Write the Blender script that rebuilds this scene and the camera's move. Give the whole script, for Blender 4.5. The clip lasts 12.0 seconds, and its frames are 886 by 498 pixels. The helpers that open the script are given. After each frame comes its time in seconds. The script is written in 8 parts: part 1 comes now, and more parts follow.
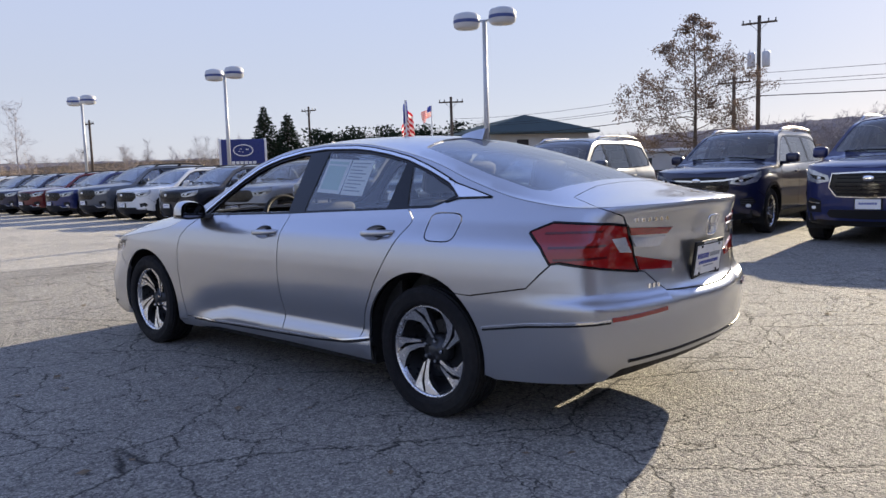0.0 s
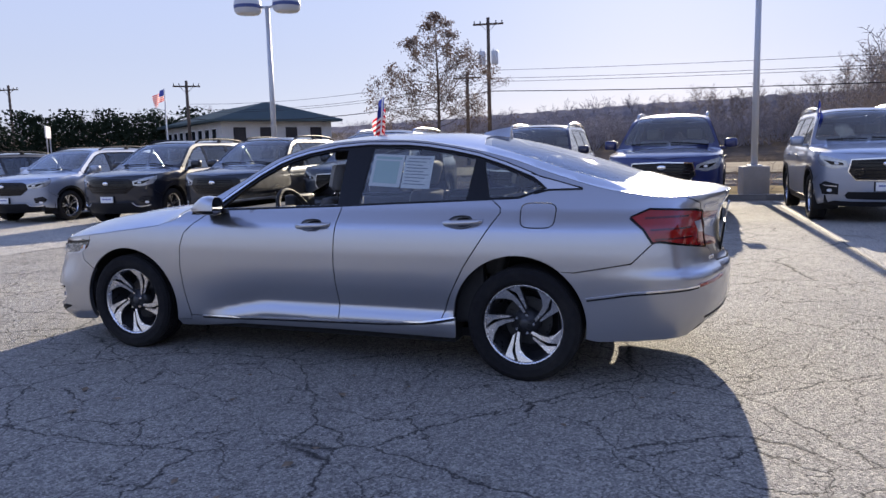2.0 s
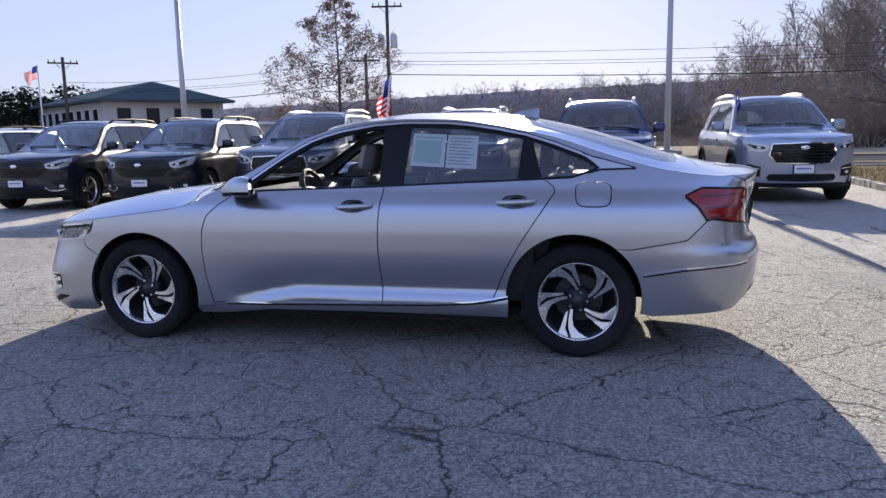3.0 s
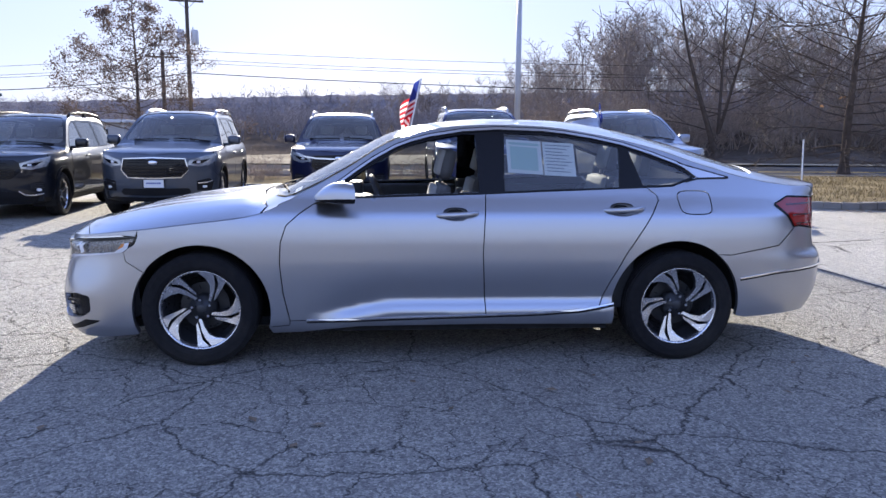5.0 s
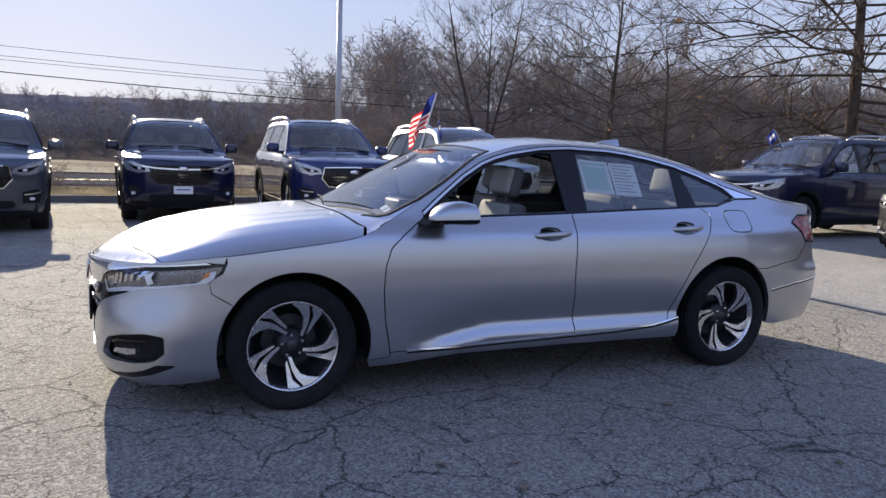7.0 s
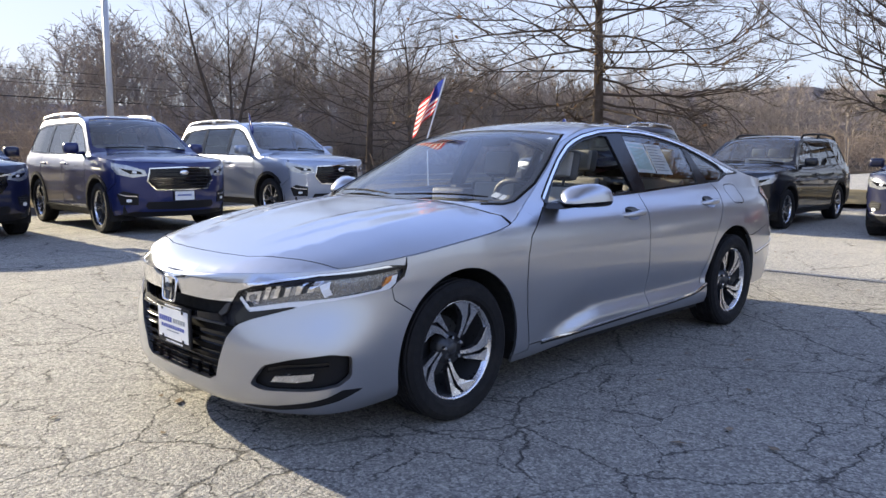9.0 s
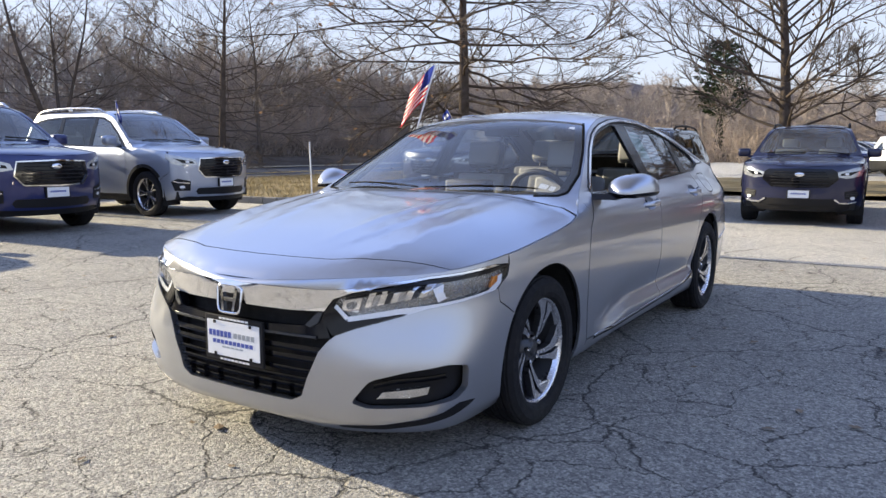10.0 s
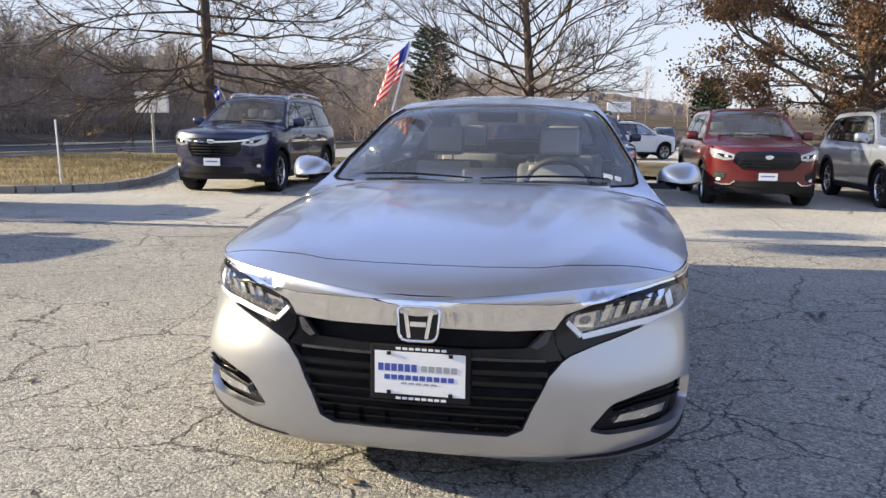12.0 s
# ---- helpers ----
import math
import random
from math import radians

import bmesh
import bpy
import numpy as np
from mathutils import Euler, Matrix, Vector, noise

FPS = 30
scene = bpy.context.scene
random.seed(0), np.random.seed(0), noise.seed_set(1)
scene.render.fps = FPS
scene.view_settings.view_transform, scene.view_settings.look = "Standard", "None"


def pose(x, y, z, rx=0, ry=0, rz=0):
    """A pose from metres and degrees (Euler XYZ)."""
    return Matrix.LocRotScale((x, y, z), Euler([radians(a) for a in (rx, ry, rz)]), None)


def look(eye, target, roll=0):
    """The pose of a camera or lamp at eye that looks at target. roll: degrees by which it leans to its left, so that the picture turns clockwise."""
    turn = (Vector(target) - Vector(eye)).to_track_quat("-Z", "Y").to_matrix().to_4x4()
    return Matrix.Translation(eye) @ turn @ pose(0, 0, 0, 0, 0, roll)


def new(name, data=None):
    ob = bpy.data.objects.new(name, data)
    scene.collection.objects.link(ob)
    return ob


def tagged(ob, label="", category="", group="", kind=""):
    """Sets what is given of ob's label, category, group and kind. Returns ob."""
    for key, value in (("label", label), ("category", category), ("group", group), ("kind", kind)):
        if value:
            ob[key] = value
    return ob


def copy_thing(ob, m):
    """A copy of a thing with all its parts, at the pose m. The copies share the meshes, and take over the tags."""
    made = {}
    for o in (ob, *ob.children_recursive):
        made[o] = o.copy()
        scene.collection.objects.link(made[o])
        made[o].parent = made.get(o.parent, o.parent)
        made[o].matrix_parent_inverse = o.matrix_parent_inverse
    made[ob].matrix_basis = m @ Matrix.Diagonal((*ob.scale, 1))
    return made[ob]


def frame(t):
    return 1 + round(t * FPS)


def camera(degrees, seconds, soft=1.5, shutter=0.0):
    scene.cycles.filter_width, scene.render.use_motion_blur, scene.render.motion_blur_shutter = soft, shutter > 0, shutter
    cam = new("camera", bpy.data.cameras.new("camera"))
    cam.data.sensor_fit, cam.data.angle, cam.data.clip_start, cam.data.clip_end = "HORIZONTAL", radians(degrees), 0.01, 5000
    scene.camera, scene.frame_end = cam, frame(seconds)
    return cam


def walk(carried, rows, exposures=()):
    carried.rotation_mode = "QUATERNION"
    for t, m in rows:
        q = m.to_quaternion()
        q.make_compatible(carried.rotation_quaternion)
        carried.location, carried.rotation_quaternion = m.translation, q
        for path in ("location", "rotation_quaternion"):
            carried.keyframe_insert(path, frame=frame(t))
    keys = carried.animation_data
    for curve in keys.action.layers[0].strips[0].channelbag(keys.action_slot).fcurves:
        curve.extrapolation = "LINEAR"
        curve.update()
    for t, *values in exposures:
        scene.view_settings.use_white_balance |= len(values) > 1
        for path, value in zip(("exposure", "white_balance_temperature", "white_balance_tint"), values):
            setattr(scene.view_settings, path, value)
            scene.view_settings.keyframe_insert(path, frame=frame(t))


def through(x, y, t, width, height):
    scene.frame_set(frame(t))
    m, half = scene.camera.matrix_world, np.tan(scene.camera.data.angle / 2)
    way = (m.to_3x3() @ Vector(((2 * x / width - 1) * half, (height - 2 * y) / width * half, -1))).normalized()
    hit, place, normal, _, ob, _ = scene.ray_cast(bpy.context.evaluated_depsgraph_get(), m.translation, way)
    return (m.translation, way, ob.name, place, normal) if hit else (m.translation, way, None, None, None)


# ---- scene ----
cam = camera(61.6, 12.0)
PATH = [
    (0, (-3.875, 3.51, 1.218), (-2.549, 2.028, 1.008), -1.7),
    (0.5, (-3.578, 3.93, 1.222), (-2.398, 2.329, 1.01), -1.9),
    (1, (-3.267, 4.313, 1.234), (-2.244, 2.608, 1.014), -1.9),
    (1.5, (-2.873, 4.633, 1.259), (-2.01, 2.845, 1.022), -1.7),
    (2, (-2.458, 4.876, 1.316), (-1.751, 3.024, 1.054), -1.5),
    (2.5, (-1.994, 5.028, 1.314), (-1.433, 3.13, 1.025), -1.3),
    (3, (-1.546, 5.133, 1.31), (-1.124, 3.203, 1.0), -1.1),
    (5, (0.32, 5.119, 1.319), (0.177, 3.146, 1.021), 0.4),
    (5.5, (0.811, 5.012, 1.328), (0.513, 3.055, 1.042), 1.0),
    (6, (1.255, 4.906, 1.324), (0.795, 2.979, 1.049), 1.5),
    (6.5, (1.718, 4.689, 1.328), (1.095, 2.807, 1.064), 1.9),
    (7, (2.181, 4.494, 1.31), (1.39, 2.674, 1.057), 2.0),
    (9, (3.791, 3.192, 1.212), (2.396, 1.78, 0.963), 0.1),
    (9.5, (4.046, 2.701, 1.214), (2.513, 1.443, 0.953), -0.0),
    (10, (4.28, 2.233, 1.204), (2.617, 1.156, 0.933), -0.0),
    (10.5, (4.397, 1.7, 1.223), (2.623, 0.821, 0.941), 0.1),
    (11, (4.494, 1.237, 1.215), (2.636, 0.556, 0.921), 0.3),
    (11.5, (4.533, 0.82, 1.217), (2.62, 0.321, 0.91), 0.5),
    (12, (4.567, 0.477, 1.225), (2.623, 0.127, 0.907), 0.7),
]
walk(cam, [(t, look(eye, target, roll)) for t, eye, target, roll in PATH], exposures=[(0, 0.94, 6230, 21), (2.5, 0.94, 5780, 25), (3.2, 1.04, 5720, 25), (5.5, 1.32, 5500, 23), (6.3, 1.32, 5560, 22), (7, 0.86, 5960, 22), (9, 1.38, 6140, 18), (12, 1.34, 6380, 17)])

# ---- light: low winter sun behind the parked row ----
SUN_EL, SUN_X = 17.5, 0.075
sun_dir = Vector((SUN_X, -1, 0)).normalized() * math.cos(radians(SUN_EL)) + Vector((0, 0, math.sin(radians(SUN_EL))))
world = bpy.data.worlds.new("sky")
scene.world = world
world.use_nodes = True
wn = world.node_tree.nodes
sky = wn.new("ShaderNodeTexSky")
sky.sky_type, sky.sun_disc = "NISHITA", False
sky.sun_elevation, sky.sun_rotation = radians(SUN_EL), math.atan2(sun_dir.x, sun_dir.y)
sky.air_density, sky.dust_density, sky.ozone_density = 1.0, 0.4, 2.0
wn["Background"].inputs["Strength"].default_value = 0.074
# bright winter haze evens out the clear sky
haze = wn.new("ShaderNodeMix")
haze.data_type = "RGBA"
haze.inputs[0].default_value = 0.88
wtc = wn.new("ShaderNodeTexCoord")
wsep = wn.new("ShaderNodeSeparateXYZ")
wramp = wn.new("ShaderNodeValToRGB")
for e, (p, c) in zip([wramp.color_ramp.elements[0], wramp.color_ramp.elements[1], wramp.color_ramp.elements.new(0.12), wramp.color_ramp.elements.new(0.33), wramp.color_ramp.elements.new(0.55)], ((0.0, (4.6, 4.95, 5.1)), (1.0, (2.6, 4.3, 9.4)), (0.12, (4.15, 4.65, 5.15)), (0.33, (3.8, 4.65, 6.0)), (0.55, (3.3, 4.8, 8.6)))):
    e.position, e.color = p, (*c, 1)
world.node_tree.links.new(wtc.outputs["Generated"], wsep.inputs[0])
world.node_tree.links.new(wsep.outputs["Z"], wramp.inputs[0])
world.node_tree.links.new(wramp.outputs[0], haze.inputs[7])
world.node_tree.links.new(sky.outputs[0], haze.inputs[6])
world.node_tree.links.new(haze.outputs[2], wn["Background"].inputs["Color"])
sun_data = bpy.data.lights.new("sun", "SUN")
sun_data.energy, sun_data.angle, sun_data.color = 5.0, radians(0.55), (0.98, 0.87, 0.57)
sun = new("sun", sun_data)
sun.matrix_world = look(sun_dir * 100, (0, 0, 0))


# ---- materials ----
def shader(name):
    m = bpy.data.materials.new(name)
    m.use_nodes = True
    nt = m.node_tree
    return m, nt, nt.nodes["Principled BSDF"]


def node(nt, kind, **props):
    n = nt.nodes.new(kind)
    for key, value in props.items():
        n.inputs[key].default_value = value
    return n


def noise_tex(nt, scale, detail=4.0, rough=0.55, coord="Object"):
    tc = nt.nodes.new("ShaderNodeTexCoord")
    n = node(nt, "ShaderNodeTexNoise", Scale=scale, Detail=detail, Roughness=rough)
    nt.links.new(tc.outputs[coord], n.inputs["Vector"])
    return n


def ramp(nt, source, stops):
    r = nt.nodes.new("ShaderNodeValToRGB")
    el = r.color_ramp.elements
    while len(el) < len(stops):
        el.new(0.5)
    for e, (p, c) in zip(el, stops):
        e.position, e.color = p, (*c, 1) if len(c) == 3 else c
    nt.links.new(source, r.inputs[0])
    return r


def mix(nt, kind, fac, a, b):
    n = nt.nodes.new("ShaderNodeMix")
    n.data_type, n.blend_type = "RGBA", kind
    for socket, value in ((n.inputs[0], fac), (n.inputs[6], a), (n.inputs[7], b)):
        if isinstance(value, (int, float)):
            socket.default_value = value
        elif isinstance(value, tuple):
            socket.default_value = (*value, 1)
        else:
            nt.links.new(value, socket)
    return n


def surface(name, base, rough=0.5, metal=0.0, var=0.12, big=0.7, fine=30.0, bump=0.0, bump_scale=80.0, coat=0.0, rvar=0.12, spec=0.5, dirt=None):
    """A surface with two scales of tone, uneven gloss and fine relief."""
    m, nt, b = shader(name)
    n1, n2 = noise_tex(nt, big), noise_tex(nt, fine)
    lo = tuple(c * (1 - var) for c in base)
    hi = tuple(min(1, c * (1 + var)) for c in base)
    r1 = ramp(nt, n1.outputs[0], [(0.3, lo), (0.7, hi)])
    r2 = ramp(nt, n2.outputs[0], [(0.3, (1 - var,) * 3), (0.7, (1, 1, 1))])
    col = mix(nt, "MULTIPLY", 1.0, r1.outputs[0], r2.outputs[0])
    out = col.outputs[2]
    if dirt:
        n3 = noise_tex(nt, 3.5, 6)
        r3 = ramp(nt, n3.outputs[0], [(0.52, (0, 0, 0)), (0.68, (1, 1, 1))])
        out = mix(nt, "MIX", r3.outputs[0], out, dirt).outputs[2]
    nt.links.new(out, b.inputs["Base Color"])
    mr = node(nt, "ShaderNodeMapRange", **{"From Min": 0.3, "From Max": 0.7, "To Min": max(0.02, rough - rvar), "To Max": min(1, rough + rvar)})
    nt.links.new(n2.outputs[0], mr.inputs["Value"])
    nt.links.new(mr.outputs[0], b.inputs["Roughness"])
    b.inputs["Metallic"].default_value = metal
    b.inputs["Specular IOR Level"].default_value = spec
    b.inputs["Coat Weight"].default_value = coat
    b.inputs["Coat Roughness"].default_value = 0.03
    if bump:
        n4 = noise_tex(nt, bump_scale, 3)
        bp = node(nt, "ShaderNodeBump", Strength=bump, Distance=0.01)
        nt.links.new(n4.outputs[0], bp.inputs["Height"])
        nt.links.new(bp.outputs[0], b.inputs["Normal"])
    return m


def paint(name, base, metal=0.6, rough=0.3, dust=0.10, coat=1.0, spec=0.5, coat_rough=0.03):
    """Metallic car paint under clear coat, with a thin film of road dust."""
    m, nt, b = shader(name)
    flake = noise_tex(nt, 900, 2)
    r = ramp(nt, flake.outputs[0], [(0.3, tuple(c * 0.95 for c in base)), (0.7, tuple(min(1, c * 1.05) for c in base))])
    film = noise_tex(nt, 2.2, 6)
    f = ramp(nt, film.outputs[0], [(0.42, (0, 0, 0)), (0.75, (dust, dust, dust))])
    dusty = mix(nt, "MIX", f.outputs[0], r.outputs[0], (0.42, 0.41, 0.39))
    nt.links.new(dusty.outputs[2], b.inputs["Base Color"])
    mr = node(nt, "ShaderNodeMapRange", **{"From Min": 0.3, "From Max": 0.75, "To Min": rough - 0.006, "To Max": rough + 0.010})
    nt.links.new(film.outputs[0], mr.inputs["Value"])
    nt.links.new(mr.outputs[0], b.inputs["Roughness"])
    b.inputs["Metallic"].default_value = metal
    b.inputs["Specular IOR Level"].default_value = spec
    b.inputs["Coat Weight"].default_value = coat
    b.inputs["Coat Roughness"].default_value = coat_rough
    return m


def glass(name, tint, rough=0.02, ior=1.8, dust=0.0):
    """Thin tinted pane: clear through, mirror-like at its surface, with a film of dust that also stands in for sky
    glare.
    """
    m, nt, b = shader(name)
    nt.nodes.remove(b)
    clear = nt.nodes.new("ShaderNodeBsdfTransparent")
    clear.inputs[0].default_value = (*tint, 1)
    gloss = nt.nodes.new("ShaderNodeBsdfGlossy")
    gloss.inputs["Roughness"].default_value = rough
    lw = node(nt, "ShaderNodeLayerWeight", Blend=0.5)
    grow = nt.nodes.new("ShaderNodeMath")
    grow.operation = "POWER"
    grow.inputs[1].default_value = 4.0
    nt.links.new(lw.outputs["Facing"], grow.inputs[0])
    base = ((ior - 1) / (ior + 1)) ** 2
    fr = nt.nodes.new("ShaderNodeMath")
    fr.operation = "MULTIPLY_ADD"
    fr.inputs[1].default_value, fr.inputs[2].default_value = 1 - base, base
    nt.links.new(grow.outputs[0], fr.inputs[0])
    both = nt.nodes.new("ShaderNodeMixShader")
    nt.links.new(fr.outputs[0], both.inputs[0])
    # The pale diffuse share paints in part of the bright sky reflection.
    film = nt.nodes.new("ShaderNodeMixShader")
    film.inputs[0].default_value = dust
    haze_film = nt.nodes.new("ShaderNodeBsdfDiffuse")
    haze_film.inputs[0].default_value = (0.8, 0.8, 0.78, 1)
    nt.links.new(clear.outputs[0], film.inputs[1])
    nt.links.new(haze_film.outputs[0], film.inputs[2])
    nt.links.new(film.outputs[0], both.inputs[1])
    nt.links.new(gloss.outputs[0], both.inputs[2])
    nt.links.new(both.outputs[0], nt.nodes["Material Output"].inputs[0])
    return m


SILVER = paint("silver_paint", (0.47, 0.485, 0.53), 0.90, 0.30, 0.02, coat_rough=0.06)
TYRE = surface("tyre_rubber", (0.012, 0.012, 0.014), 0.8, var=0.2, bump=0.25, bump_scale=120, dirt=(0.022, 0.021, 0.02), spec=0.25)
ALLOY = surface("machined_alloy", (0.72, 0.72, 0.74), 0.24, 0.95, var=0.06, rvar=0.05)
ALLOY_DARK = surface("dark_grey_alloy", (0.055, 0.057, 0.062), 0.35, 0.5, var=0.1)
BLACK_GLOSS = surface("gloss_black_plastic", (0.006, 0.006, 0.008), 0.10, var=0.1, rvar=0.04, spec=0.35)
BLACK_MATT = surface("black_plastic", (0.012, 0.012, 0.014), 0.5, var=0.2, bump=0.1, bump_scale=300, spec=0.2)
GREY_PLASTIC = surface("weathered_grey_plastic", (0.05, 0.05, 0.053), 0.6, var=0.2, bump=0.15, bump_scale=250)
DARK_INSIDE = surface("dark_liner", (0.010, 0.010, 0.011), 0.9, var=0.2)
CHROME = surface("chrome", (0.82, 0.82, 0.84), 0.07, 1.0, var=0.03, rvar=0.03)
# Mirror tint is darkened to stand in for the dark car side it reflects.
MIRROR = surface("darkened_mirror_glass", (0.35, 0.36, 0.40), 0.03, 1.0, var=0.02, rvar=0.01)
RED_DEEP = surface("deep_red_lens", (0.09, 0.002, 0.003), 0.12, var=0.1, coat=1.0, rvar=0.04)
RED_LENS = surface("red_lamp_lens", (0.30, 0.006, 0.005), 0.10, var=0.12, fine=60, coat=1.0, rvar=0.04)
CLEAR_LENS = surface("clear_reversing_lens", (0.62, 0.62, 0.64), 0.14, 0.3, var=0.2, fine=90, coat=1.0)
AMBER_LENS = surface("amber_reflector", (0.75, 0.24, 0.02), 0.15, var=0.1, coat=1.0)
LAMP_BACK = surface("lamp_inside", (0.26, 0.265, 0.28), 0.22, 0.8, var=0.15, fine=90)
LAMP_BOWL = surface("lamp_reflector", (0.55, 0.56, 0.58), 0.18, 0.85, var=0.25, fine=25, rvar=0.1)
DRL = surface("frosted_light_guide", (0.82, 0.83, 0.85), 0.2, var=0.04, coat=1.0)
SEAT = surface("light_grey_seat_fabric", (0.35, 0.345, 0.33), 0.85, var=0.10, bump=0.3, bump_scale=400)
SEAT_SHELL = surface("charcoal_and_shade_seat_fabric", (0.10, 0.10, 0.102), 0.8, var=0.12, bump=0.3, bump_scale=400)
RUBBER_SEAL = surface("black_rubber_seal", (0.010, 0.010, 0.011), 0.75, var=0.2, spec=0.03)
DASH = surface("dark_dashboard_vinyl", (0.02, 0.02, 0.022), 0.6, var=0.2, bump=0.2, bump_scale=300)
PAPER = surface("white_paper", (0.80, 0.80, 0.78), 0.7, var=0.04)
INK_GREY = surface("grey_print", (0.30, 0.32, 0.34), 0.7, var=0.05)
INK_BLUE = surface("blue_print", (0.05, 0.08, 0.33), 0.6, var=0.05)
INK_GREEN = surface("pale_green_print", (0.45, 0.60, 0.56), 0.7, var=0.05)
PLATE_WHITE = surface("white_plate_card", (0.80, 0.80, 0.80), 0.35, var=0.04)
GLASS_CLEAR = glass("windscreen_glass", (0.84, 0.87, 0.88), 0.02, 1.75, 0.032)
GLASS_SIDE = glass("side_window_glass", (0.74, 0.79, 0.80), 0.02, 2.3)
GLASS_SUV = glass("tinted_glass", (0.74, 0.80, 0.82), 0.02, 2.6, 0.05)
GLASS_REAR = glass("rear_window_glass", (0.55, 0.60, 0.60), 0.02, 3.0)
GLASS_DARK = glass("privacy_glass", (0.34, 0.37, 0.39))
GLASS_LAMP = glass("lamp_glass", (0.97, 0.97, 0.97), 0.02, 1.4)


def thin_sheet(name, base, through=0.5, var=0.2, big=1.2, fine=12.0):
    """Cloth or a dry leaf: matt, and lit through from behind."""
    m, nt, b = shader(name)
    nt.nodes.remove(b)
    n1, n2 = noise_tex(nt, big), noise_tex(nt, fine)
    r1 = ramp(nt, n1.outputs[0], [(0.3, tuple(c * (1 - var) for c in base)), (0.7, tuple(min(1, c * (1 + var)) for c in base))])
    r2 = ramp(nt, n2.outputs[0], [(0.3, (1 - var,) * 3), (0.7, (1, 1, 1))])
    col = mix(nt, "MULTIPLY", 1.0, r1.outputs[0], r2.outputs[0])
    face = nt.nodes.new("ShaderNodeBsdfDiffuse")
    back = nt.nodes.new("ShaderNodeBsdfTranslucent")
    both = nt.nodes.new("ShaderNodeMixShader")
    both.inputs[0].default_value = through
    for i, sh in enumerate((face, back)):
        nt.links.new(col.outputs[2], sh.inputs["Color"])
        nt.links.new(sh.outputs[0], both.inputs[1 + i])
    nt.links.new(both.outputs[0], nt.nodes["Material Output"].inputs[0])
    return m


# ---- building helpers ----
def solid(name, verts, faces, material, parent=None, label="", normals=None, smooth=False):
    me = bpy.data.meshes.new(name)
    me.from_pydata([tuple(v) for v in verts], [], faces)
    me.materials.append(material)
    if smooth:
        me.polygons.foreach_set("use_smooth", [True] * len(me.polygons))
    if normals is not None:
        me.normals_split_custom_set_from_vertices([tuple(n) for n in normals])
    me.validate()
    ob = new(name, me)
    if parent:
        ob.parent = parent
    if label:
        ob["label"] = label
    return ob


def part(name, bm, material, parent, label="", smooth=False):
    """Links a bmesh as one mesh object under a thing or a part."""
    me = bpy.data.meshes.new(name)
    bm.to_mesh(me)
    bm.free()
    me.materials.append(material)
    if smooth:
        me.polygons.foreach_set("use_smooth", [True] * len(me.polygons))
    ob = new(name, me)
    if parent:
        ob.parent = parent
    if label:
        ob["label"] = label
    return ob


def thing(name, label, category, group="", kind="", m=None):
    ob = new(name)
    ob.empty_display_size = 0.3
    if m:
        ob.matrix_world = m
    return tagged(ob, label, category, group, kind)


def box(bm, lo, hi, bevel=0.0, m=None):
    r = bmesh.ops.create_cube(bm, size=1.0)
    vs = r["verts"]
    c = [(a + b) / 2 for a, b in zip(lo, hi)]
    d = [abs(b - a) for a, b in zip(lo, hi)]
    for v in vs:
        v.co = Vector((v.co.x * d[0] + c[0], v.co.y * d[1] + c[1], v.co.z * d[2] + c[2]))
    if bevel:
        es = list({e for v in vs for e in v.link_edges})
        out = bmesh.ops.bevel(bm, geom=es, offset=bevel, segments=2, affect="EDGES", profile=0.6)
        vs = list({v for f in out["faces"] for v in f.verts} | {v for v in vs if v.is_valid})
    if m:
        bmesh.ops.transform(bm, matrix=m, verts=vs)
    return vs


def tube(bm, pts, radius, sides=8, closed=False, caps=True):
    """A round bar along pts; radius may be one number or one per point."""
    pts = [Vector(p) for p in pts]
    n = len(pts)
    rad = radius if isinstance(radius, (list, tuple)) else [radius] * n
    rings = []
    for i, p in enumerate(pts):
        a = pts[(i - 1) % n] if closed or i else p
        b = pts[(i + 1) % n] if closed or i < n - 1 else p
        d = (b - a).normalized()
        q = d.to_track_quat("Z", "Y")
        rings.append([bm.verts.new(p + q @ Vector((math.cos(2 * math.pi * k / sides), math.sin(2 * math.pi * k / sides), 0)) * rad[i]) for k in range(sides)])
    for i in range(n if closed else n - 1):
        r0, r1 = rings[i], rings[(i + 1) % n]
        for k in range(sides):
            bm.faces.new((r0[k], r0[(k + 1) % sides], r1[(k + 1) % sides], r1[k]))
    if caps and not closed:
        bm.faces.new(rings[0][::-1])
        bm.faces.new(rings[-1])


def lathe(bm, profile, steps=40, axis="y"):
    """Turns (radius, along) pairs round an axis."""
    rings = []
    for k in range(steps):
        a = 2 * math.pi * k / steps
        ring = []
        for r, h in profile:
            c, s = r * math.cos(a), r * math.sin(a)
            ring.append(bm.verts.new((c, h, s) if axis == "y" else (c, s, h)))
        rings.append(ring)
    for k in range(steps):
        r0, r1 = rings[k], rings[(k + 1) % steps]
        for i in range(len(profile) - 1):
            f = (r0[i], r1[i], r1[i + 1], r0[i + 1])
            bm.faces.new(f[::-1] if axis == "y" else f)


def slab(bm, outline, y0, y1):
    """A plate with that (x, z) outline between two depths along y."""
    a = [bm.verts.new((x, y0, z)) for x, z in outline]
    b = [bm.verts.new((x, y1, z)) for x, z in outline]
    n = len(outline)
    bm.faces.new(a)
    bm.faces.new(b[::-1])
    for i in range(n):
        bm.faces.new((a[i], b[i], b[(i + 1) % n], a[(i + 1) % n]))
    bmesh.ops.recalc_face_normals(bm, faces=bm.faces[:])


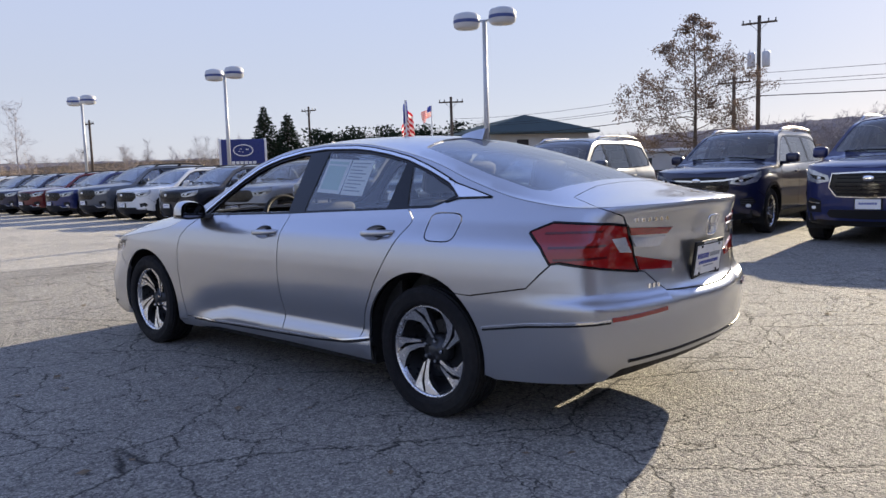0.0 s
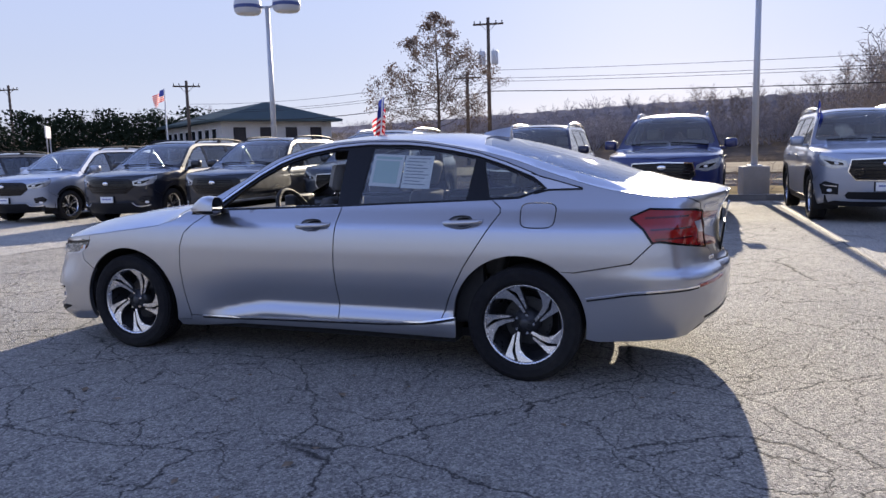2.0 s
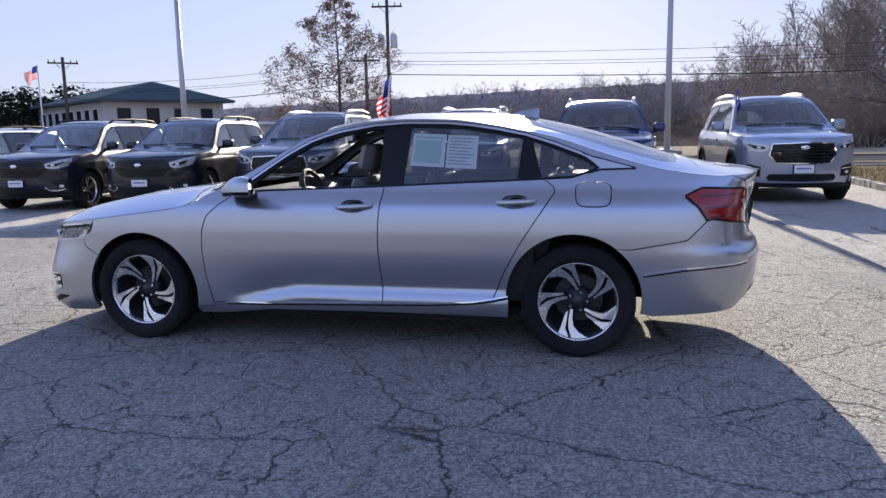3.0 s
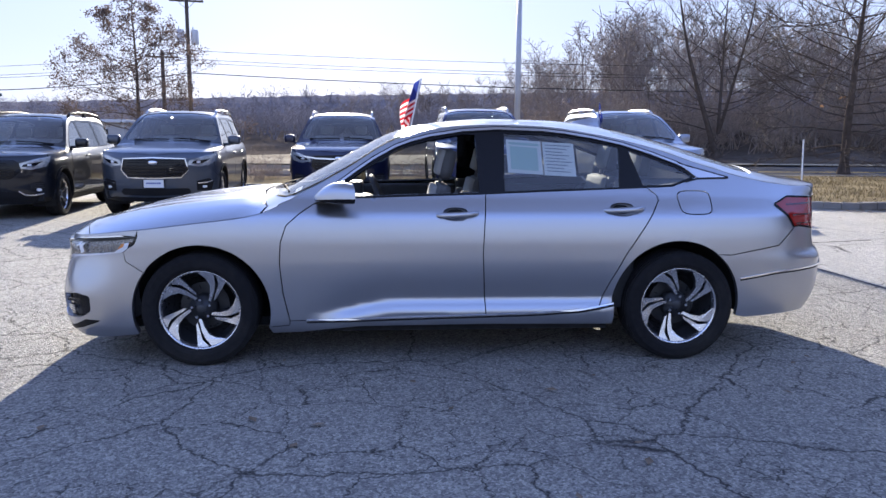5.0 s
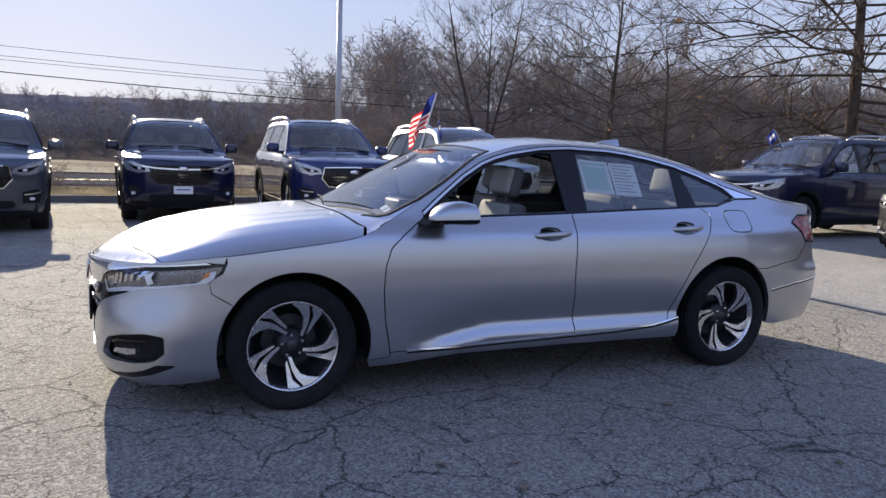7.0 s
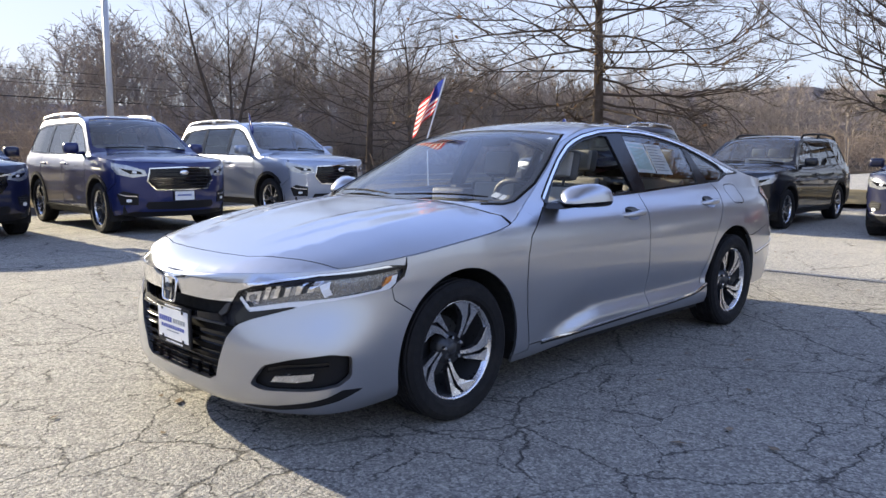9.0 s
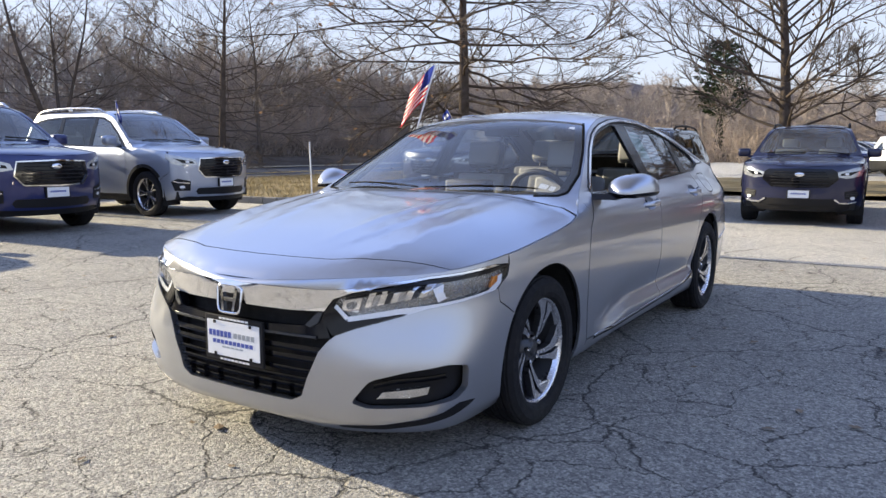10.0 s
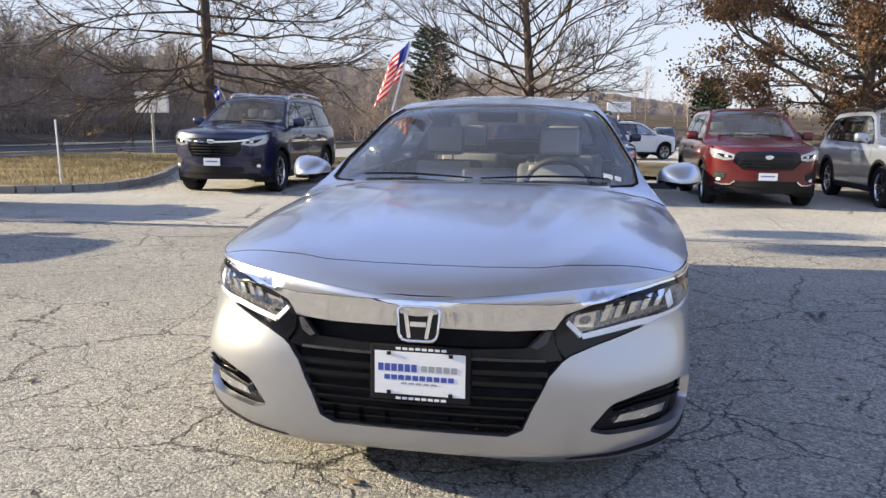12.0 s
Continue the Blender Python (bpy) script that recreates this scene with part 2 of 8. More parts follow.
def curve(*pts):
    """A smooth line through (t, value) pairs that never overshoots."""
    pts = sorted(pts)
    ts, vs = [p[0] for p in pts], [p[1] for p in pts]
    n = len(ts)
    hs = [ts[i + 1] - ts[i] for i in range(n - 1)]
    ds = [(vs[i + 1] - vs[i]) / hs[i] for i in range(n - 1)]
    ms = [ds[0]] + [0.0 if ds[i - 1] * ds[i] <= 0 else 2 / (1 / ds[i - 1] + 1 / ds[i]) for i in range(1, n - 1)] + [ds[-1]]

    def f(t):
        if t <= ts[0]:
            return vs[0]
        if t >= ts[-1]:
            return vs[-1]
        i = 0
        while t > ts[i + 1]:
            i += 1
        h = hs[i]
        u = (t - ts[i]) / h
        return (vs[i] * (1 + 2 * u) * (1 - u) ** 2 + ms[i] * h * u * (1 - u) ** 2 + vs[i + 1] * u * u * (3 - 2 * u) + ms[i + 1] * h * u * u * (u - 1))
    return f


class Plan:
    """The plan of a car's end: from the flank (0, 1) to the middle of the end (1, 0), as shares of its length and half-width."""

    def __init__(self, pts):
        P = [Vector(p) for p in pts]
        P = [P[0] * 2 - P[1]] + P + [Vector((P[-2].x, -P[-2].y))]
        self.s = []
        for i in range(1, len(P) - 2):
            for k in range(20):
                t = k / 20
                a, b, c, d = P[i - 1:i + 3]
                self.s.append(0.5 * (2 * b + (c - a) * t + (2 * a - 5 * b + 4 * c - d) * t * t + (3 * b - a - 3 * c + d) * t ** 3))
        self.s.append(P[-2])
        run = [0.0]
        for a, b in zip(self.s, self.s[1:]):
            run.append(run[-1] + (b - a).length)
        self.u = [r / run[-1] for r in run]

    def __call__(self, u):
        u = min(max(u, 0.0), 1.0)
        lo, hi = 0, len(self.u) - 1
        while hi - lo > 1:
            m = (lo + hi) // 2
            lo, hi = (m, hi) if self.u[m] <= u else (lo, m)
        t = (u - self.u[lo]) / max(self.u[hi] - self.u[lo], 1e-9)
        return self.s[lo].lerp(self.s[hi], t)


class Form:
    """The outer skin of a car: x ahead, y to its left, z up, from the middle of its wheelbase on the ground. side(s, z) runs along
    the flank (s is x there) and round the nose and tail to the middle; top(x, y) spans between the two edges."""

    ARC = 1.6

    def __init__(self, nose, tail, width, taper, edge, ridge, nose_plan, tail_plan, front=1.3, rear=-1.5, crown=None, relief=None):
        self.nose, self.tail, self.width, self.taper, self.edge, self.ridge = nose, tail, width, taper, edge, ridge
        self.front, self.rear = front, rear
        self.nose_plan, self.tail_plan = nose_plan, tail_plan
        self.crown = crown or (lambda x: 2.4)
        self.relief = relief or (lambda x, z: 0.0)
        self.bonnet = lambda x, y: 0.0
        self.section = lambda x, q: 1 - q ** self.crown(x)
        self.memo = {}

    def w(self, x, z):
        return self.width(z) * self.taper(x) + self.relief(x, z)

    def end(self, u, z, tail):
        plan, x0, x1 = (self.tail_plan, self.rear, self.tail(z)) if tail else (self.nose_plan, self.front, self.nose(z))
        p = plan(u, z)
        return x0 + (x1 - x0) * p.x, max(self.w(x0, z) * p.y, 0.0)

    def side(self, s, z):
        if self.rear <= s <= self.front:
            return Vector((s, self.w(s, z), z))
        x, y = self.end((s - self.front) / self.ARC, z, False) if s > self.front else self.end((self.rear - s) / self.ARC, z, True)
        return Vector((x, y, z))

    def seek(self, good, z, tail):
        lo, hi = 0.0, 1.0
        for _ in range(26):
            m = (lo + hi) / 2
            lo, hi = (m, hi) if good(self.end(m, z, tail)) else (lo, m)
        return self.rear - self.ARC * lo if tail else self.front + self.ARC * lo

    def sx(self, x, z):
        """Where along the flank a point with that x lies."""
        if self.rear <= x <= self.front:
            return x
        return self.seek(lambda p: p[0] < x, z, False) if x > self.front else self.seek(lambda p: p[0] > x, z, True)

    def sy(self, y, z, tail=False):
        """Where along the nose (or tail) a point with that y lies."""
        if y <= 1e-6:
            return self.rear - self.ARC if tail else self.front + self.ARC
        return self.seek(lambda p: p[1] > y, z, tail)

    def ye(self, x):
        z = self.edge(x)
        return self.side(self.sx(x, z), z).y

    def top(self, x, y):
        e = self.edge(x)
        key = round(x, 5)
        if key not in self.memo:
            self.memo[key] = self.ye(x)
        q = min(abs(y) / max(self.memo[key], 1e-3), 1.0)
        return Vector((x, y, e + (self.ridge(x) - e) * self.section(x, q) + self.bonnet(x, y)))

    def at(self, kind, a, b):
        return self.side(a, b) if kind == "side" else self.top(a, b)

    def normal(self, kind, a, b):
        d = 0.004
        p = self.at(kind, a + d, b) - self.at(kind, a - d, b)
        q = self.at(kind, a, b + d) - self.at(kind, a, b - d)
        n = q.cross(p) if kind == "side" else p.cross(q)
        if n.length < 1e-9:
            return Vector((math.copysign(1, a), 0, 0)) if kind == "side" else Vector((0, 0, 1))
        n.normalize()
        if kind == "top" and n.z < 0 or kind == "side" and n.dot(Vector((0, 1, 0)) if abs(self.at(kind, a, b).y) > 0.3 else Vector((a, 0, 0))) < 0:
            n = -n
        return n


def spaced(loop, step):
    out = []
    for i, p in enumerate(loop):
        q = loop[(i + 1) % len(loop)]
        n = max(1, int(math.ceil(math.hypot(q[0] - p[0], q[1] - p[1]) / step)))
        out += [(p[0] + (q[0] - p[0]) * k / n, p[1] + (q[1] - p[1]) * k / n) for k in range(n)]
    return out


def rounded(loop, times=2):
    """Cuts the corners of an outline."""
    for _ in range(times):
        out = []
        for i, p in enumerate(loop):
            q = loop[(i + 1) % len(loop)]
            out += [(p[0] * 0.75 + q[0] * 0.25, p[1] * 0.75 + q[1] * 0.25), (p[0] * 0.25 + q[0] * 0.75, p[1] * 0.25 + q[1] * 0.75)]
        loop = out
    return loop


def eased(loop, share=0.3):
    """An outline with small rounded corners and straight sides."""
    out = []
    for i, p in enumerate(loop):
        a, b = Vector(loop[i - 1]), Vector(loop[(i + 1) % len(loop)])
        v = Vector(p)
        for k in range(4):
            t = k / 3
            q0, q1 = v.lerp(a, share * (1 - t)), v.lerp(b, share * t)
            out.append(tuple(q0.lerp(q1, t)))
    return out


def shrunk(loop, gap):
    area = sum(p[0] * q[1] - q[0] * p[1] for p, q in zip(loop, loop[1:] + loop[:1]))
    sgn = 1 if area > 0 else -1
    out = []
    for i, p in enumerate(loop):
        a, b = loop[i - 1], loop[(i + 1) % len(loop)]
        n = Vector((0, 0))
        for u, v in ((a, p), (p, b)):
            d = Vector((v[0] - u[0], v[1] - u[1]))
            if d.length > 1e-9:
                d.normalize()
                n += Vector((-d.y, d.x)) * sgn
        if n.length > 1e-6:
            n.normalize()
        out.append((p[0] + n.x * gap, p[1] + n.y * gap))
    return out


def inside(p, loop):
    hit = False
    for i, a in enumerate(loop):
        b = loop[i - 1]
        if (a[1] > p[1]) != (b[1] > p[1]) and p[0] < (b[0] - a[0]) * (p[1] - a[1]) / (b[1] - a[1]) + a[0]:
            hit = not hit
    return hit


def panel(name, form, kind, loop, material, parent, holes=(), step=0.05, gap=0.0032, lift=0.0, rim=0.014, both=False, label="", flip=False, hole_rim=None):
    """A piece of the skin with that outline, its edges turned inwards by rim. both: the mirrored half is joined to it; flip: it is
    built on the right-hand side."""
    ends = (form.front + form.ARC, form.rear - form.ARC)
    mid = lambda p: both and min(abs(p[0] - ends[0]), abs(p[0] - ends[1])) < 1e-6
    raw = spaced(loop, step)
    loops = [[(p[0], q[1]) if mid(p) else q for p, q in zip(raw, shrunk(raw, gap))]] + [shrunk(spaced(h, step), -gap) for h in holes]
    pts, cons = [], []
    for lp in loops:
        i0 = len(pts)
        pts += lp
        cons += [(i0 + i, i0 + (i + 1) % len(lp)) for i in range(len(lp))]
    xs, ys = [p[0] for p in loops[0]], [p[1] for p in loops[0]]
    near = step * 0.45
    cells = {}
    for p in pts:
        cells.setdefault((int(p[0] // step), int(p[1] // step)), []).append(p)
    a = math.floor(min(xs) / step) * step
    while a < max(xs):
        b = math.floor(min(ys) / step) * step
        while b < max(ys):
            q = (a, b)
            i, j = int(a // step), int(b // step)
            if inside(q, loops[0]) and not any(inside(q, h) for h in loops[1:]):
                if all(math.hypot(a - p[0], b - p[1]) > near for di in (-1, 0, 1) for dj in (-1, 0, 1) for p in cells.get((i + di, j + dj), ())):
                    pts.append(q)
            b += step
        a += step
    from mathutils.geometry import delaunay_2d_cdt
    v2, _, tris, *_ = delaunay_2d_cdt([Vector(p) for p in pts], cons, [], 0, 1e-5)
    keep = []
    for t in tris:
        c = (sum(v2[i][0] for i in t) / 3, sum(v2[i][1] for i in t) / 3)
        if inside(c, loops[0]) and not any(inside(c, h) for h in loops[1:]):
            keep.append(tuple(t))
    pos, nor = [], []
    for v in v2:
        n = form.normal(kind, v[0], v[1])
        pos.append(form.at(kind, v[0], v[1]) + n * lift)
        nor.append(n)
    faces = []
    for t in keep:
        g = (pos[t[1]] - pos[t[0]]).cross(pos[t[2]] - pos[t[0]])
        faces.append(t if g.dot(nor[t[0]]) > 0 else t[::-1])
    if rim:
        used = {}
        for f in faces:
            for k in range(3):
                used[(f[k], f[(k + 1) % 3])] = used.get((f[k], f[(k + 1) % 3]), 0) + 1
        border = [e for e in used if (e[1], e[0]) not in used]
        for i, j in border:
            d = rim
            mid_n = (nor[i] + nor[j]).normalized()
            along = (pos[j] - pos[i])
            if along.length < 1e-7 or both and mid(v2[i]) and mid(v2[j]):
                continue
            out = along.cross(mid_n).normalized()
            k = len(pos)
            pos += [pos[i].copy(), pos[j].copy(), pos[j] - mid_n * d, pos[i] - mid_n * d]
            nor += [out] * 4
            faces.append((k + 1, k, k + 3, k + 2))
    if both:
        n0 = len(pos)
        pos += [Vector((p.x, -p.y, p.z)) for p in pos]
        nor += [Vector((n.x, -n.y, n.z)) for n in nor]
        faces += [tuple(i + n0 for i in f[::-1]) for f in faces]
    elif flip:
        pos = [Vector((p.x, -p.y, p.z)) for p in pos]
        nor = [Vector((n.x, -n.y, n.z)) for n in nor]
        faces = [f[::-1] for f in faces]
    return solid(name, pos, faces, material, parent, label, nor, True)


def arc(cx, cz, r, a0, a1, n=18):
    return [(cx + r * math.cos(radians(a0 + (a1 - a0) * i / n)), cz + r * math.sin(radians(a0 + (a1 - a0) * i / n))) for i in range(n + 1)]


def strip_on(form, kind, line, width, lift, name, material, parent, flip=False, label=""):
    """A narrow raised moulding along a line on the skin."""
    bm = bmesh.new()
    m = Matrix.Diagonal((1, -1 if flip else 1, 1, 1))
    rows = []
    for i, p in enumerate(line):
        a, b = line[max(i - 1, 0)], line[min(i + 1, len(line) - 1)]
        d = Vector((b[0] - a[0], b[1] - a[1])).normalized()
        n2 = Vector((-d.y, d.x)) * width / 2
        row = []
        for k, h in ((-1, -0.004), (-0.8, lift), (0.8, lift), (1, -0.004)):
            q = (p[0] + n2.x * k, p[1] + n2.y * k)
            row.append(bm.verts.new(m @ (form.at(kind, *q) + form.normal(kind, *q) * h)))
        rows.append(row)
    for r0, r1 in zip(rows, rows[1:]):
        for k in range(3):
            bm.faces.new((r0[k], r0[k + 1], r1[k + 1], r1[k]))
    bmesh.ops.recalc_face_normals(bm, faces=bm.faces[:])
    return part(name, bm, material, parent, label)


def fine_line(pts, step=0.06):
    out = []
    for p, q in zip(pts, pts[1:]):
        n = max(1, int(math.hypot(q[0] - p[0], q[1] - p[1]) / step))
        out += [(p[0] + (q[0] - p[0]) * k / n, p[1] + (q[1] - p[1]) * k / n) for k in range(n)]
    return out + [pts[-1]]


# ---- the silver sedan ----
def wheel_mesh(parent, radius, width, rim_r, spokes, name="wheel", steps=44, ribs=5):
    """Wheel with its axle along y, its outer face towards +y: tyre, rim, spokes and cap."""
    bm = bmesh.new()
    w = width / 2
    lathe(bm, [(rim_r * 0.93, w * 0.55), (rim_r * 0.90, w * 0.2), (rim_r * 0.80, -w * 0.2), (rim_r * 0.80, -w * 0.8), (0.03, -w * 0.8)], 44)
    wheel = part(name, bm, ALLOY_DARK, parent, smooth=True)
    bm = bmesh.new()
    R = radius
    prof = [(rim_r, -w * 0.85), (rim_r + 0.02, -w), (R - 0.03, -w * 1.02), (R - 0.008, -w * 0.86)]
    for k in range(ribs):
        y = -w * 0.70 + w * 1.40 * k / (ribs - 1)
        prof += [(R, y - 0.008), (R, y + 0.008), (R - 0.007, y + 0.010), (R - 0.007, y + 0.014)]
    prof += [(R - 0.008, w * 0.88), (R - 0.03, w * 1.02), (rim_r + 0.03, w * 1.03), (rim_r + 0.012, w * 0.97), (rim_r + 0.002, w * 0.78)]
    lathe(bm, prof, steps)
    part("tyre", bm, TYRE, wheel, smooth=False)
    bm = bmesh.new()
    lathe(bm, [(rim_r + 0.004, w * 0.74), (rim_r + 0.006, w * 0.80), (rim_r - 0.002, w * 0.82), (rim_r - 0.008, w * 0.72), (rim_r * 0.93, w * 0.56)], steps)
    part("rim_lip", bm, ALLOY, wheel, smooth=True)
    for k in range(5):
        for outline in spokes:
            bm = bmesh.new()
            a0 = 72 * k + 90
            front, back = [], []
            for r, a, y in outline:
                c, s = math.cos(radians(a0 + a)), math.sin(radians(a0 + a))
                front.append(bm.verts.new((r * rim_r * c, w * y, r * rim_r * s)))
                back.append(bm.verts.new((r * rim_r * c * 0.99, w * y - 0.03, r * rim_r * s * 0.99)))
            bm.faces.new(front)
            n = len(front)
            for i in range(n):
                bm.faces.new((front[i], back[i], back[(i + 1) % n], front[(i + 1) % n]))
            bmesh.ops.recalc_face_normals(bm, faces=bm.faces[:])
            sp = part("spoke", bm, ALLOY, wheel)
            sp.data.materials.append(ALLOY_DARK)
            sp.data.polygons.foreach_set("material_index", [0 if p.normal.y > 0.7 else 1 for p in sp.data.polygons])
    bm = bmesh.new()
    lathe(bm, [(0.001, w * 0.52), (0.026, w * 0.52), (0.030, w * 0.48), (0.034, w * 0.40), (0.075, w * 0.34), (0.08, -0.02)], 28)
    part("hub_cap", bm, ALLOY_DARK, wheel, smooth=True)
    for k in range(5):
        a = radians(72 * k + 54)
        bm = bmesh.new()
        lathe(bm, [(0.001, 0.022), (0.008, 0.022), (0.010, 0.016), (0.011, 0.0)], 6)
        bmesh.ops.translate(bm, vec=(0.054 * math.cos(a), w * 0.36, 0.054 * math.sin(a)), verts=bm.verts[:])
        part("lug_nut", bm, CHROME, wheel)
    bm = bmesh.new()
    lathe(bm, [(rim_r * 0.62, -w * 0.5), (rim_r * 0.62, -w * 0.40), (0.03, -w * 0.40)], 32)
    part("brake_disc", bm, ALLOY_DARK, wheel, "dull steel brake disc")
    return wheel


SWIRL = [
    [(0.27, 9, 0.42), (0.47, -1, 0.50), (0.67, -9, 0.57), (0.81, -20, 0.63), (0.985, -34, 0.70), (0.985, -9.5, 0.71), (0.76, -0.5, 0.61), (0.57, 6.5, 0.54), (0.29, 23, 0.43)],
    [(0.37, 24, 0.44), (0.56, 11.5, 0.52), (0.79, 5.5, 0.60), (0.985, -5.5, 0.70), (0.985, 12, 0.70), (0.64, 17.5, 0.54), (0.44, 25.5, 0.46)],
]
TWIN = [
    [(0.18, -13, 0.45), (0.6, -13, 0.55), (0.985, -17, 0.70), (0.985, -9, 0.70), (0.6, -4, 0.56), (0.22, -2, 0.46)],
    [(0.22, 2, 0.46), (0.6, 4, 0.56), (0.985, 9, 0.70), (0.985, 17, 0.70), (0.6, 13, 0.55), (0.18, 13, 0.45)],
]

blend = lambda t: min(1.0, max(0.0, t)) ** 2 * (3 - 2 * min(1.0, max(0.0, t)))
sedan = thing("sedan", "silver four-door sedan standing on cracked asphalt", "car")
def scoop(x, z):
    """The doors are drawn in above the sill and step out again below a crease."""
    zc = 0.372 - 0.075 * blend((x - 0.25) / 0.55)
    q = blend((zc + 0.022 - z) / 0.092)
    d = -0.024 * math.exp(-(max(0, z - zc) / 0.11) ** 2) * (1 - q) + 0.016 * q
    return d * min(1, max(0, (0.82 - x) / 0.25)) * min(1, max(0, (x + 1.05) / 0.1)) * min(1, max(0, (z - 0.19) / 0.05))


NOSE_LOW = Plan([(0, 1), (0.30, 0.995), (0.50, 0.985), (0.64, 0.978), (0.73, 0.955), (0.80, 0.905), (0.86, 0.815), (0.92, 0.685), (0.965, 0.52), (0.99, 0.305), (1.0, 0)])
NOSE_HIGH = Plan([(0, 1), (0.25, 0.992), (0.42, 0.975), (0.58, 0.945), (0.70, 0.892), (0.80, 0.785), (0.89, 0.59), (0.95, 0.39), (0.985, 0.205), (1.0, 0)])
TAIL = Plan([(0, 1), (0.28, 0.985), (0.52, 0.962), (0.68, 0.92), (0.80, 0.855), (0.89, 0.70), (0.955, 0.455), (0.985, 0.25), (1.0, 0)])
S = Form(
    nose=curve((0.12, 2.22), (0.16, 2.29), (0.20, 2.325), (0.27, 2.338), (0.40, 2.342), (0.55, 2.346), (0.61, 2.349), (0.65, 2.353), (0.697, 2.357), (0.702, 2.349), (0.706, 2.3355), (0.72, 2.322), (0.78, 2.30)),
    tail=curve((0.20, -2.37), (0.30, -2.43), (0.37, -2.475), (0.45, -2.495), (0.58, -2.50), (0.63, -2.495), (0.655, -2.455), (0.72, -2.435), (0.80, -2.425), (0.90, -2.432), (0.97, -2.455), (1.03, -2.485), (1.06, -2.48)),
    width=curve((0.12, 0.79), (0.18, 0.852), (0.24, 0.888), (0.32, 0.899), (0.45, 0.909), (0.54, 0.915), (0.62, 0.918), (0.70, 0.918), (0.78, 0.913), (0.845, 0.902), (0.875, 0.892), (0.935, 0.850), (0.955, 0.834), (0.975, 0.818), (1.00, 0.803), (1.10, 0.745), (1.20, 0.686), (1.30, 0.626), (1.37, 0.580), (1.45, 0.50)),
    taper=curve((-1.5, 1.0), (-1.1, 0.998), (-0.4, 0.99), (0.4, 0.988), (0.95, 0.99), (1.3, 1.0)),
    edge=curve((-2.49, 1.045), (-2.2, 1.04), (-1.9, 1.075), (-1.6, 1.155), (-1.26, 1.268), (-0.92, 1.345), (-0.61, 1.388), (-0.33, 1.397), (-0.06, 1.384), (0.283, 1.302), (0.547, 1.148), (0.75, 1.035), (0.90, 0.955), (1.0, 0.905), (1.10, 0.872), (1.19, 0.857), (1.41, 0.831), (1.73, 0.792), (2.03, 0.758), (2.2, 0.735), (2.33, 0.706)),
    ridge=curve((-2.49, 1.046), (-2.45, 1.058), (-2.24, 1.083), (-2.03, 1.138), (-1.70, 1.243), (-1.37, 1.338), (-1.05, 1.405), (-0.69, 1.437), (-0.34, 1.442), (-0.03, 1.42), (0.277, 1.365), (0.507, 1.258), (0.813, 1.096), (0.986, 1.003), (1.12, 0.973), (1.35, 0.95), (1.61, 0.919), (1.80, 0.885), (1.985, 0.842), (2.172, 0.786), (2.28, 0.742), (2.33, 0.707)),
    crown=curve((-2.5, 3.0), (-2.0, 2.6), (-1.0, 2.3), (0.0, 2.3), (0.8, 2.6), (1.1, 3.2), (1.6, 3.4), (2.1, 3.0), (2.33, 2.5)),
    relief=scoop,
    nose_plan=lambda u, z: NOSE_LOW(u).lerp(NOSE_HIGH(u), blend((z - 0.38) / 0.30)),
    tail_plan=lambda u, z: TAIL(u))
# the bonnet: two faint raised lines, and a level middle that breaks into sloping shoulders
S.bonnet = lambda x, y: (0.006 * math.exp(-((abs(y) - (0.24 + 0.20 * (1.9 - x))) / 0.030) ** 2) * min(1, max(0, (2.1 - x) / 0.5)) * min(1, max(0, (x - 1.05) / 0.15))) if x > 1.05 else 0.0


def bonnet_section(x, q, qc=0.68):
    plain = 1 - q ** S.crown(x)
    k = blend((x - 1.0) / 0.2) * blend((2.28 - x) / 0.2)
    if k == 0:
        return plain
    u = max(0.0, (q - qc) / (1 - qc))
    broken = 1 - 0.07 * min(1, q / qc) ** 2 - 0.93 * (0.72 * u + 0.28 * u ** 3)
    # a low dome between two creases that draw together towards the nose
    crease = 0.62 - 0.22 * (x - 1.1) / 1.1
    dome = 0.06 * blend((crease + 0.035 - q) / 0.07) * blend((2.16 - x) / 0.25)
    return plain + (broken + dome - plain) * k


S.section = bonnet_section
ARCS = lambda loop: [(S.sx(x, z), z) for x, z in loop]
NY = lambda y, z: (S.sy(y, z), z)
SX = lambda x, z: (S.sx(x, z), z)
FY = lambda y, z: NY(min(0.885, y + 0.045 - 0.07 * (y - 0.51)), z)
RY = lambda y, z: (S.sy(y, z, True), z)
edge_line = lambda a, b, n: [(S.sx(a + (b - a) * i / n, S.edge(a + (b - a) * i / n)), S.edge(a + (b - a) * i / n)) for i in range(n + 1)]
edge_top = lambda a, b, n, k=1.0: [(a + (b - a) * i / n, S.ye(a + (b - a) * i / n) * k) for i in range(n + 1)]
sym = lambda half: half + [(x, -y) for x, y in reversed(half) if abs(y) > 1e-6]
belt = [(0.70, 0.962), (0.48, 0.970), (0.285, 0.976), (-0.043, 0.985), (-0.24, 0.991), (-0.54, 1.004), (-0.88, 1.017), (-1.21, 1.03)]
win_top = [(-1.52, 1.093), (-1.47, 1.135), (-1.421, 1.158), (-1.256, 1.221), (-1.089, 1.274), (-0.918, 1.311), (-0.75, 1.338), (-0.61, 1.353), (-0.333, 1.361), (-0.126, 1.349), (0.08, 1.316), (0.19, 1.287), (0.283, 1.253), (0.416, 1.180), (0.514, 1.113), (0.62, 1.038), (0.70, 0.978)]
